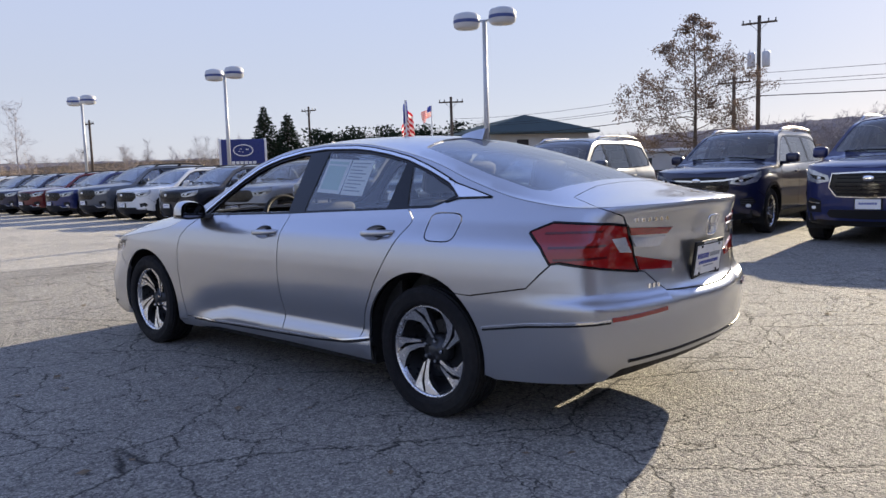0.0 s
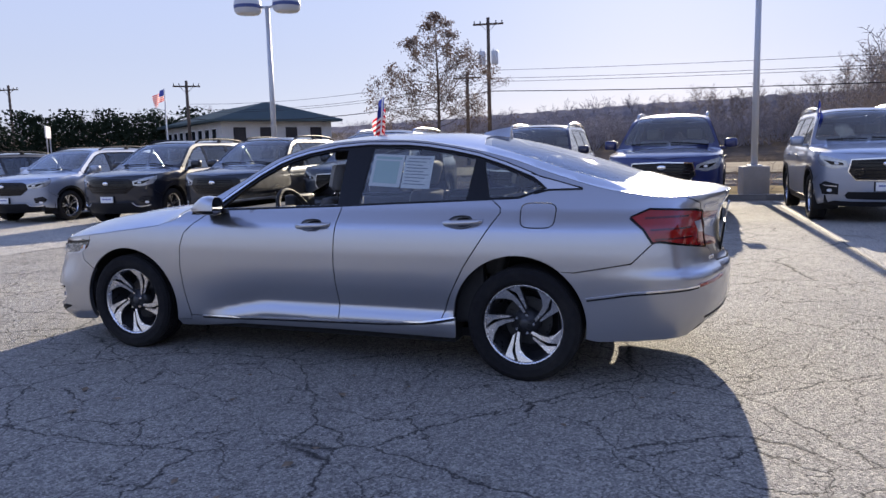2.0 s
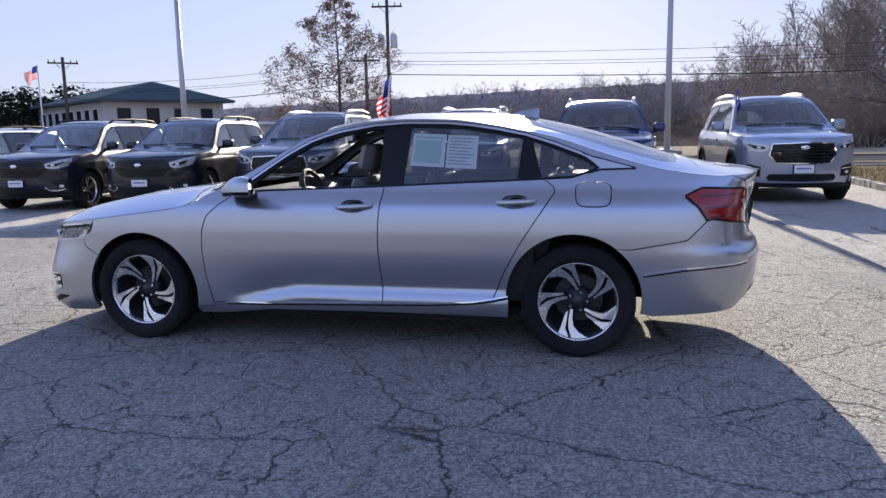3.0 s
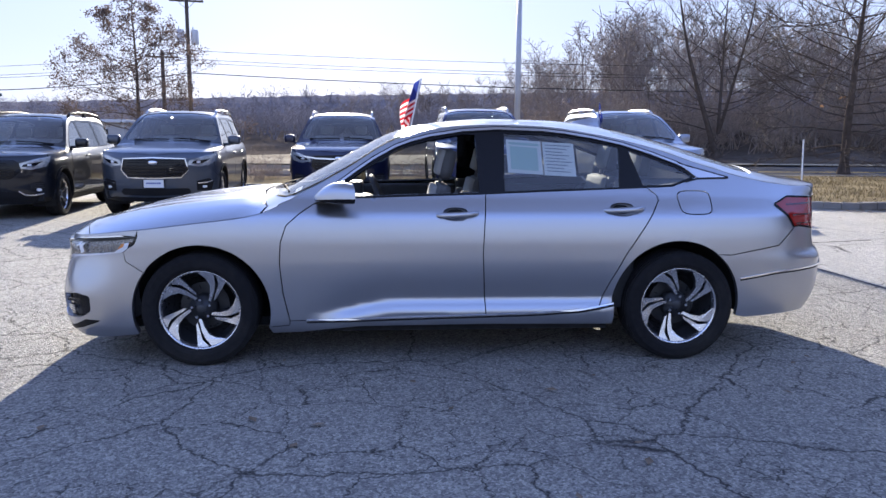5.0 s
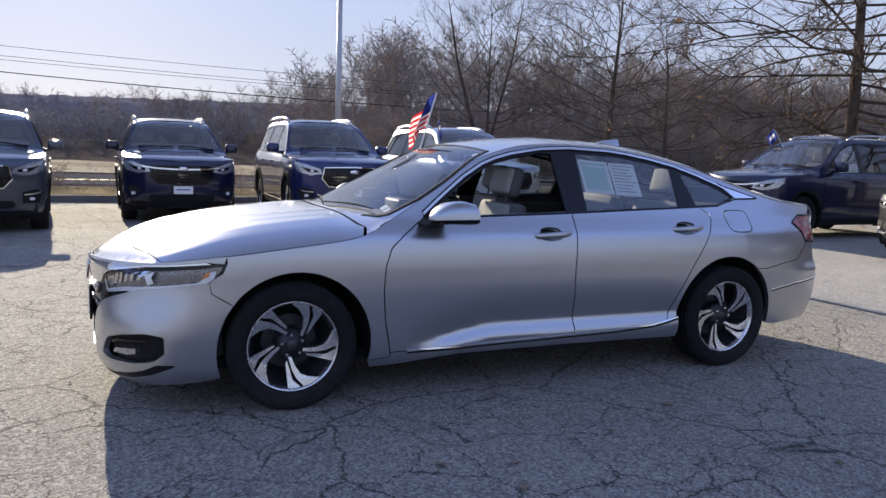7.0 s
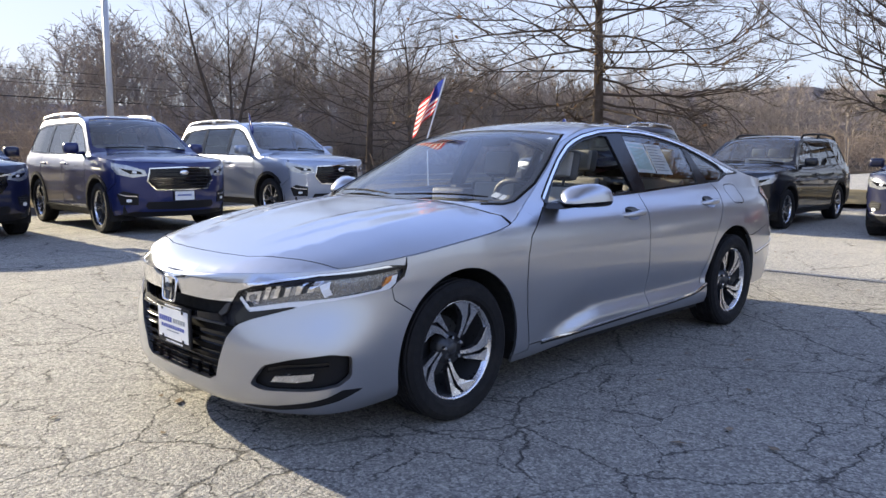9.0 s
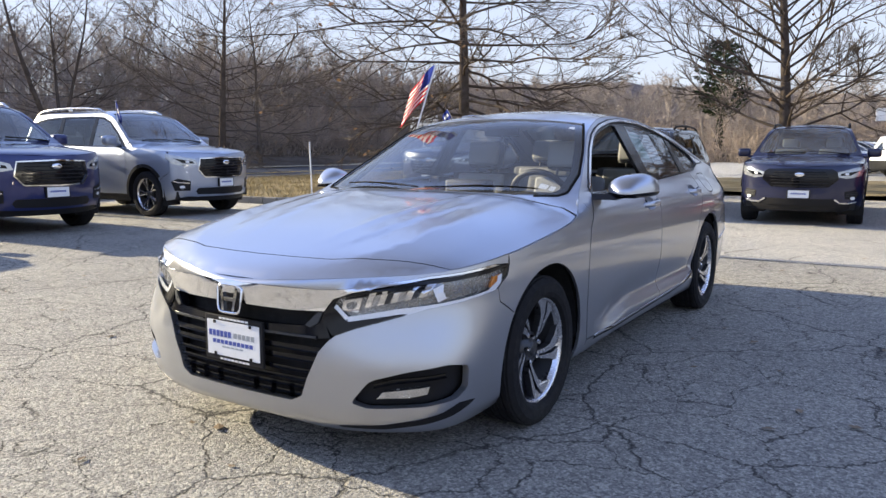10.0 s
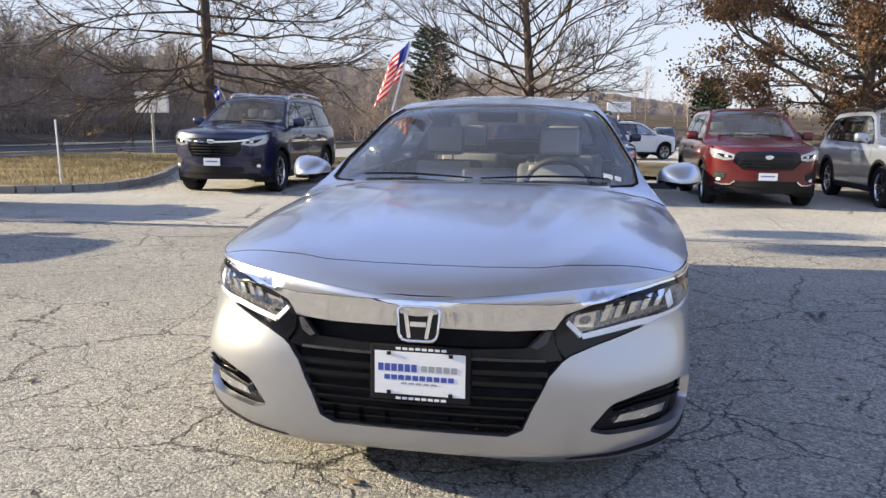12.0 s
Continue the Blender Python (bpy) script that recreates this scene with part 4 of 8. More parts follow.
for nm, lp, gm in (("windscreen", shield, GLASS_CLEAR), ("rear_window", back, GLASS_REAR)):
    cx = sum(p[0] for p in lp) / len(lp)
    small = [((x - cx) * 0.93 + cx, y * 0.94) for x, y in lp]
    pane = panel(nm, S, "top", sym(lp), gm, sedan, lift=-0.006, gap=0, rim=0, step=0.07)
    pane.visible_shadow = False
    panel("glass_border", S, "top", sym(lp), BLACK_MATT, pane, holes=[sym(small)], lift=-0.010, gap=0, rim=0, step=0.07)
for side in (1, -1):
    strip_on(S, "top", [(x, side * (y + 0.006)) for x, y in fine_line([(0.985, 0.62), (0.925, 0.725), (0.88, 0.752), (0.70, 0.738), (0.50, 0.672), (0.32, 0.600), (0.20, 0.548)], 0.05)], 0.016, 0.003, "windscreen_seal", RUBBER_SEAL, sedan)
panel("cowl", S, "top", sym([(1.15, 0), (1.14, 0.30), (1.105, 0.60), (1.075, 0.72), (0.99, 0.74), (0.96, 0.60), (1.0, 0.30), (1.01, 0)]), BLACK_MATT, sedan, lift=-0.03, rim=0, gap=0)
panel("bonnet_liner", S, "top", sym([(2.3, 0), (2.24, 0.3), (2.05, 0.6), (1.6, 0.75), (1.2, 0.8), (1.0, 0.72), (1.0, 0)]), DARK_INSIDE, sedan, lift=-0.04, rim=0, gap=0, step=0.12)
panel("boot_liner", S, "top", sym([(-2.44, 0), (-2.4, 0.4), (-2.2, 0.6), (-1.95, 0.68), (-1.95, 0)]), DARK_INSIDE, sedan, lift=-0.04, rim=0, gap=0, step=0.12)
panel("tail_liner", S, "side", [RY(0, 0.30), RY(0, 1.0), RY(0.62, 0.98), SX(-1.9, 0.95), SX(-1.8, 0.6), SX(-1.82, 0.32)], DARK_INSIDE, sedan, both=True, lift=-0.05, rim=0, gap=0, step=0.1)
for flip in (False, True):
    panel("nose_liner", S, "side", [NY(0.36, 0.20), NY(0.40, 0.66), SX(1.75, 0.74), SX(1.74, 0.3), SX(1.9, 0.18)], DARK_INSIDE, sedan, flip=flip, lift=-0.055, rim=0, gap=0, step=0.1)
# floor pan and wheel housings
bm = bmesh.new()
box(bm, (-2.05, -0.66, 0.34), (-1.0, 0.66, 0.38))
box(bm, (-1.05, -0.72, 0.20), (2.1, 0.72, 0.25))
box(bm, (-1.95, -0.70, 0.34), (-1.88, 0.70, 0.72))
box(bm, (-0.98, -0.84, 0.19), (0.98, 0.84, 0.30))
box(bm, (1.80, -0.7, 0.20), (1.84, 0.7, 0.70))
part("floor_pan", bm, DARK_INSIDE, sedan)
for cx in (1.392, -1.378):
    for sd in (1, -1):
        bm = bmesh.new()
        a, b = [], []
        for x, z in arc(cx, 0.33, 0.40, 186, -6, 20):
            a.append(bm.verts.new((x, sd * 0.87, z)))
            b.append(bm.verts.new((x, sd * 0.52, z)))
        for i in range(len(a) - 1):
            bm.faces.new((a[i], a[i + 1], b[i + 1], b[i]))
        bm.faces.new(b)
        part("wheel_housing", bm, DARK_INSIDE, sedan)
# wheels
first = wheel_mesh(sedan, 0.328, 0.215, 0.228, SWIRL)
first.location = (1.405, 0.79, 0.328)
for x, y, turn in ((-1.405, 0.795, 0), (1.405, -0.79, 180), (-1.405, -0.795, 180)):
    w = copy_thing(first, pose(x, y, 0.328, 0, 18 if x < 0 else -30, turn))
first.matrix_basis = pose(1.405, 0.79, 0.328, 0, -30, 0)
# mirrors
def mirror_ring(bm, u, upper, sd):
    """One section of a mirror housing; u runs from its blunt nose to its open rear."""
    grow = math.sin(math.pi / 2 * min(1.0, 0.08 + u * 1.25)) ** 0.75
    ring = []
    for k in range(15):
        a = math.pi * k / 14
        cy, cz = math.copysign(abs(math.cos(a)) ** 0.7, math.cos(a)), math.sin(a) ** 0.8
        yy = 0.988 + 0.018 * (1 - grow) + 0.112 * grow * cy
        h = 0.102 * grow * (0.88 + 0.12 * cy) - 0.012 * max(0, u - 0.7) / 0.3
        zz = 0.984 + (h * cz if upper else -0.034 * grow * cz) - 0.012 * (1 - grow)
        ring.append(bm.verts.new((0.735 - 0.19 * u - 0.035 * (yy - 0.98) / 0.1, sd * yy, zz)))
    return ring


for sd in (1, -1):
    shells = []
    for upper in (True, False):
        bm = bmesh.new()
        rings = [mirror_ring(bm, u, upper, sd) for u in (0.0, 0.06, 0.15, 0.3, 0.5, 0.75, 0.92, 1.0)]
        for r0, r1 in zip(rings, rings[1:]):
            for k in range(14):
                bm.faces.new((r0[k], r0[k + 1], r1[k + 1], r1[k]))
        bm.faces.new(rings[0])
        bmesh.ops.recalc_face_normals(bm, faces=bm.faces[:])
        if upper:
            mir = part("wing_mirror", bm, SILVER, sedan, "silver wing mirror on a black foot", smooth=True)
        else:
            part("lower_shell", bm, BLACK_GLOSS, mir, "gloss black underside", smooth=True)
    bm = bmesh.new()
    top, low = mirror_ring(bm, 0.95, True, sd), mirror_ring(bm, 0.95, False, sd)
    bm.faces.new(top + low[-2:0:-1])
    face = part("mirror_bezel", bm, BLACK_GLOSS, mir)
    mid = sum((v.co for v in face.data.vertices), Vector()) / len(face.data.vertices)
    bm = bmesh.new()
    bm.from_mesh(face.data)
    for v in bm.verts:
        v.co = mid + (v.co - mid) * 0.80 + Vector((-0.003, 0, 0.004))
    part("mirror_glass", bm, MIRROR, mir)
    bm = bmesh.new()
    slab(bm, [(0.74, 0.945), (0.58, 0.952), (0.60, 0.972), (0.70, 0.972)], 0.79, 0.96)
    slab(bm, [(0.71, 0.955), (0.59, 0.955), (0.60, 0.985), (0.69, 0.985)], 0.90, 1.04)
    if sd < 0:
        bmesh.ops.transform(bm, matrix=Matrix.Diagonal((1, -1, 1, 1)), verts=bm.verts[:])
        bmesh.ops.recalc_face_normals(bm, faces=bm.faces[:])
    part("mirror_foot", bm, BLACK_GLOSS, mir)
# aerial fin
bm = bmesh.new()
rings = []
for u in range(7):
    t = u / 6
    h, wd = 0.068 * t ** 0.7, 0.044 * (0.35 + 0.65 * min(1, t * 1.6))
    x = -0.91 - 0.20 * t
    zb = S.ridge(x) - 0.004
    rings.append([bm.verts.new((x, y, zb + z)) for y, z in ((-wd, 0), (-wd * 0.7, h * 0.45), (-0.012, h), (0.012, h), (wd * 0.7, h * 0.45), (wd, 0))])
for r0, r1 in zip(rings, rings[1:]):
    for k in range(5):
        bm.faces.new((r0[k], r0[k + 1], r1[k + 1], r1[k]))
bm.faces.new(rings[-1])
bmesh.ops.recalc_face_normals(bm, faces=bm.faces[:])
part("aerial_fin", bm, SILVER, sedan, smooth=False)
# wipers
for y0, y1 in ((0.62, 0.02), (-0.02, -0.58)):
    bm = bmesh.new()
    pts = [S.top(1.04 - 0.30 * (y0 + (y1 - y0) * t) ** 2 - 0.03 * math.sin(math.pi * t), y0 + (y1 - y0) * t) + Vector((0, 0, 0.009)) for t in (0, 0.25, 0.5, 0.75, 1)]
    tube(bm, pts, [0.004, 0.005, 0.006, 0.005, 0.004], 6)
    part("wiper", bm, RUBBER_SEAL, sedan)


def number_plate(parent, x, y, z, turn, tilt, w, h):
    """Dealer plate in a dark frame; its print is plain bars."""
    m = pose(x, y, z, tilt, 0, turn)
    bm = bmesh.new()
    box(bm, (-w / 2 - 0.010, -0.006, -h / 2 - 0.016), (w / 2 + 0.010, 0.006, h / 2 + 0.014), 0.004, m)
    holder = part("plate_frame", bm, BLACK_MATT, parent, "dark plate frame")
    bm = bmesh.new()
    box(bm, (-w / 2 + 0.006, 0.0065, -h / 2 + 0.006), (w / 2 - 0.006, 0.009, h / 2 - 0.006), 0, m)
    part("plate", bm, PLATE_WHITE, holder, "white dealer plate with blue print")
    for a, b, c, d, mt in ((-0.135, -0.005, 0.006, 0.030, INK_BLUE), (0.005, 0.125, 0.008, 0.028, INK_GREY), (-0.115, 0.115, -0.022, -0.006, INK_BLUE), (-0.06, 0.06, -0.036, -0.030, INK_GREY)):
        bm = bmesh.new()
        n = max(2, int((b - a) / 0.021))
        for i in range(n):
            u = (b - a) / n
            box(bm, (-(a + i * u) * w / 0.305, 0.0088, c), (-(a + i * u + u * 0.80) * w / 0.305, 0.0100, d), 0, m)
        part("print", bm, mt, holder)
    for sx in (-1, 1):
        for sz in (-1, 1):
            bm = bmesh.new()
            box(bm, (sx * 0.10 - 0.007, 0.009, sz * (h / 2 - 0.012) - 0.006), (sx * 0.10 + 0.007, 0.013, sz * (h / 2 - 0.012) + 0.006), 0.002, m)
            part("screw", bm, BLACK_MATT, holder)
    for zz in (h / 2 + 0.004, -h / 2 - 0.008):
        bm = bmesh.new()
        for i in range(8):
            box(bm, (-0.085 + i * 0.021, 0.006, zz - 0.004), (-0.085 + i * 0.021 + 0.016, 0.0072, zz + 0.004), 0, m)
        part("frame_print", bm, PLATE_WHITE, holder)
    return holder


number_plate(sedan, 2.345, 0.008, 0.458, -90, 0, 0.305, 0.152)
number_plate(sedan, -2.447, 0.0, 0.762, 90, -8, 0.305, 0.152)
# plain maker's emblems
for x, z, turn, sc in ((2.352, 0.623, -90, 1.08), (-2.463, 0.925, 90, 0.95)):
    m = pose(x, 0.004, z, 6 if x > 0 else -10, 0, turn)
    bm = bmesh.new()
    pts = [m @ (Vector((cx * sc, 0.008, cz * sc))) for cx, cz in eased([(-0.064, 0.050), (0.064, 0.050), (0.056, -0.050), (-0.056, -0.050)], 0.24)]
    tube(bm, pts, 0.0050 * sc, 8, closed=True)
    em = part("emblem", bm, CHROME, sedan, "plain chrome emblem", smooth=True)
    bm = bmesh.new()
    for sd in (-1, 1):
        slab(bm, [(sd * 0.020 * sc, -0.042 * sc), (sd * 0.031 * sc, -0.042 * sc), (sd * 0.045 * sc, 0.042 * sc), (sd * 0.033 * sc, 0.042 * sc)], 0.004, 0.014)
    box(bm, (-0.024 * sc, 0.004, -0.008 * sc), (0.024 * sc, 0.013, 0.006 * sc))
    bmesh.ops.transform(bm, matrix=m, verts=bm.verts[:])
    part("emblem_mark", bm, CHROME, em)
    if x > 0:
        bm = bmesh.new()
        slab(bm, [(cx * sc, cz * sc) for cx, cz in eased([(-0.064, 0.050), (0.064, 0.050), (0.056, -0.050), (-0.056, -0.050)], 0.24)], 0.0, 0.005)
        bmesh.ops.transform(bm, matrix=m, verts=bm.verts[:])
        part("emblem_back", bm, BLACK_GLOSS, em)
# badge on the boot: plain bars
bm = bmesh.new()
for i in range(6):
    p = S.side(S.sy(0.57 - 0.036 * i, 0.977, True), 0.977)
    q = S.side(S.sy(0.57 - 0.036 * i - 0.024, 0.977, True), 0.977)
    box(bm, (min(p.x, q.x) - 0.004, q.y, 0.970), (max(p.x, q.x) + 0.004, p.y, 0.988))
part("boot_badge", bm, CHROME, sedan)

# ---- inside the sedan ----
def seat(x, y, w, back_h=0.62, head=True):
    bm = bmesh.new()
    box(bm, (x - 0.25, y - w / 2, 0.42), (x + 0.27, y + w / 2, 0.56), 0.05)
    cushion = part("seat_cushion", bm, SEAT, sedan, smooth=True)
    bm = bmesh.new()
    tilt = pose(x - 0.25, y, 0.52, 0, -14, 0)
    box(bm, (-0.07, -w / 2, 0.0), (0.02, w / 2, back_h), 0.04, tilt)
    bk = part("seat_back", bm, SEAT_SHELL, cushion, "charcoal seat back shell", smooth=True)
    bm = bmesh.new()
    box(bm, (0.0, -w / 2 + 0.07, 0.02), (0.05, w / 2 - 0.07, back_h - 0.02), 0.022, tilt)
    part("back_pad", bm, SEAT, cushion, smooth=True)
    for side in (-1, 1):
        bm = bmesh.new()
        box(bm, (-0.05, side * (w / 2 - 0.045) - 0.045, 0.05), (0.10, side * (w / 2 - 0.045) + 0.045, back_h * 0.78), 0.03, tilt)
        part("bolster", bm, SEAT_SHELL, cushion, smooth=True)
    if head:
        # Dark shell and pale pad paint in the headrest's shaded back and sunlit face.
        bm = bmesh.new()
        box(bm, (-0.06, -0.13, back_h + 0.03), (0.025, 0.13, back_h + 0.22), 0.04, tilt)
        box(bm, (-0.01, -0.06, back_h - 0.02), (0.005, -0.05, back_h + 0.06), 0, tilt)
        box(bm, (-0.01, 0.05, back_h - 0.02), (0.005, 0.06, back_h + 0.06), 0, tilt)
        part("headrest", bm, SEAT_SHELL, cushion, smooth=True)
        bm = bmesh.new()
        box(bm, (0.005, -0.115, back_h + 0.045), (0.05, 0.115, back_h + 0.205), 0.02, tilt)
        part("headrest_pad", bm, SEAT, cushion, smooth=True)


seat(0.38, 0.36, 0.50, 0.53)
seat(0.06, -0.40, 0.50, 0.53)
seat(-0.88, 0.36, 0.58, 0.55)
seat(-0.88, -0.36, 0.58, 0.55)
bm = bmesh.new()
box(bm, (0.55, -0.72, 0.70), (0.98, 0.72, 0.935), 0.05)
box(bm, (0.42, 0.20, 0.78), (0.70, 0.55, 0.955), 0.04)
box(bm, (0.50, -0.14, 0.70), (0.60, 0.14, 1.02), 0.02)
part("dashboard", bm, DASH, sedan, smooth=True)
bm = bmesh.new()
box(bm, (-0.25, -0.12, 0.25), (0.6, 0.12, 0.60), 0.03)
part("centre_console", bm, DASH, sedan)
bm = bmesh.new()
wm = pose(0.36, 0.37, 0.90, 0, -66, 0)
tube(bm, [wm @ Vector((0.185 * math.cos(a), 0.185 * math.sin(a), 0)) for a in [2 * math.pi * k / 28 for k in range(28)]], 0.017, 8, closed=True)
box(bm, (-0.18, -0.02, -0.03), (0.0, 0.02, 0.0), 0.008, wm)
box(bm, (-0.03, -0.18, -0.03), (0.03, 0.18, 0.0), 0.008, wm)
box(bm, (-0.07, -0.07, -0.04), (0.05, 0.07, 0.015), 0.02, wm)
part("steering_wheel", bm, DASH, sedan, smooth=True)
bm = bmesh.new()
box(bm, (-1.98, -0.60, 0.99), (-1.25, 0.60, 1.01), 0.005)
part("parcel_shelf", bm, DASH, sedan)
for sd in (1, -1):
    bm = bmesh.new()
    for a, b in ((0.90, -0.20), (-0.28, -1.15)):
        box(bm, (b, sd * 0.765 - 0.03, 0.30), (a, sd * 0.765 + 0.03, 0.955), 0.02)
    box(bm, (-0.38, sd * 0.74 - 0.05, 0.30), (-0.20, sd * 0.74 + 0.04, 1.0), 0.02)
    part("door_lining", bm, DASH, sedan)
panel("headlining", S, "top", sym([(0.20, 0), (0.19, 0.30), (0.14, 0.50), (-1.05, 0.50), (-1.0, 0)]), SEAT, sedan, lift=-0.03, rim=0, gap=0, step=0.12)
bm = bmesh.new()
box(bm, (0.15, -0.12, 1.27), (0.17, 0.12, 1.33), 0.01)
part("inner_mirror", bm, BLACK_MATT, sedan)
# papers behind the rear side glass
Wp = lambda name, loop, mat, lift: panel(name, S, "side", loop, mat, sedan, lift=lift, rim=0.0, gap=0, step=0.08)
quad = lambda x0, z0, x1, z1, sk=0.0: [(x0, z0), (x1, z0 - sk), (x1, z1 - sk), (x0, z1)]
paper = Wp("window_paper", quad(-0.385, 1.315, -0.595, 1.120, 0.012), PAPER, -0.014)
paper["label"] = "printed sales sheets taped inside the window"
Wp("window_paper", quad(-0.605, 1.300, -0.795, 1.105, 0.008), PAPER, -0.014)
Wp("paper_print", quad(-0.40, 1.300, -0.58, 1.285, 0.012), INK_GREEN, -0.0125)
Wp("paper_print", quad(-0.405, 1.275, -0.57, 1.140, 0.012), INK_GREEN, -0.0125)
for i in range(9):
    Wp("paper_print", quad(-0.62, 1.285 - i * 0.019, -0.775 + (i * 37 % 5) * 0.012, 1.279 - i * 0.019, 0.008), INK_GREY, -0.0125)

# stickers on the windscreen and a small badge on the boot
for x, y, w in ((0.885, 0.60, 0.045), (0.885, 0.655, 0.03), (0.29, 0.50, 0.05)):
    panel("windscreen_sticker", S, "top", [(x, y), (x - 0.04, y), (x - 0.04, y + w), (x, y + w)], PAPER, sedan, lift=-0.013, rim=0, gap=0, step=0.05)
bm = bmesh.new()
for i in range(3):
    p = S.side(S.sy(0.50 - 0.03 * i, 0.685, True), 0.685)
    q = S.side(S.sy(0.48 - 0.03 * i, 0.685, True), 0.685)
    box(bm, (min(p.x, q.x) - 0.004, q.y, 0.676), (max(p.x, q.x) + 0.004, p.y, 0.696))
part("trim_badge", bm, CHROME, sedan)


# ---- parked sport utility vehicles ----
U_NOSE = Plan([(0, 1), (0.35, 0.985), (0.56, 0.95), (0.70, 0.87), (0.82, 0.70), (0.91, 0.48), (0.97, 0.27), (1.0, 0)])
U_TAIL = Plan([(0, 1), (0.40, 0.985), (0.70, 0.95), (0.85, 0.87), (0.94, 0.66), (0.98, 0.40), (1.0, 0)])
U = Form(
    nose=curve((0.25, 2.30), (0.35, 2.37), (0.55, 2.405), (0.80, 2.41), (0.95, 2.40), (1.02, 2.375), (1.12, 2.32)),
    tail=curve((0.30, -2.45), (0.45, -2.55), (0.80, -2.57), (1.05, -2.52), (1.30, -2.43), (1.60, -2.30), (1.76, -2.22)),
    width=curve((0.22, 0.85), (0.30, 0.925), (0.45, 0.945), (0.70, 0.955), (0.95, 0.955), (1.04, 0.94), (1.11, 0.915), (1.15, 0.885), (1.30, 0.83), (1.50, 0.752), (1.65, 0.685), (1.74, 0.625), (1.80, 0.50)),
    taper=curve((-1.5, 1.0), (-0.6, 0.985), (0.6, 0.985), (1.3, 1.0)),
    edge=curve((-2.35, 1.66), (-2.0, 1.71), (-1.0, 1.74), (-0.1, 1.725), (0.30, 1.65), (0.70, 1.41), (1.0, 1.205), (1.15, 1.125), (1.5, 1.095), (2.0, 1.06), (2.28, 1.03), (2.38, 1.012)),
    ridge=curve((-2.35, 1.67), (-2.0, 1.745), (-1.0, 1.785), (-0.1, 1.775), (0.22, 1.725), (0.6, 1.53), (1.0, 1.27), (1.13, 1.205), (1.5, 1.165), (2.0, 1.11), (2.28, 1.055), (2.38, 1.013)),
    nose_plan=lambda u, z: U_NOSE(u), tail_plan=lambda u, z: U_TAIL(u), crown=lambda x: 3.0)
UY = lambda y, z: (U.sy(y, z), z)
UX = lambda x, z: (U.sx(x, z), z)
UR = lambda y, z: (U.sy(y, z, True), z)
UC = lambda loop: [(U.sx(x, z), z) for x, z in loop]
u_edge = lambda a, b, n: [(U.sx(a + (b - a) * i / n, U.edge(a + (b - a) * i / n)), U.edge(a + (b - a) * i / n)) for i in range(n + 1)]
u_top = lambda a, b, n: [(a + (b - a) * i / n, U.ye(a + (b - a) * i / n)) for i in range(n + 1)]
HEADLAMP_SKIN = surface("headlamp_cover", (0.52, 0.54, 0.57), 0.14, 0.6, var=0.4, fine=22, coat=1.0)


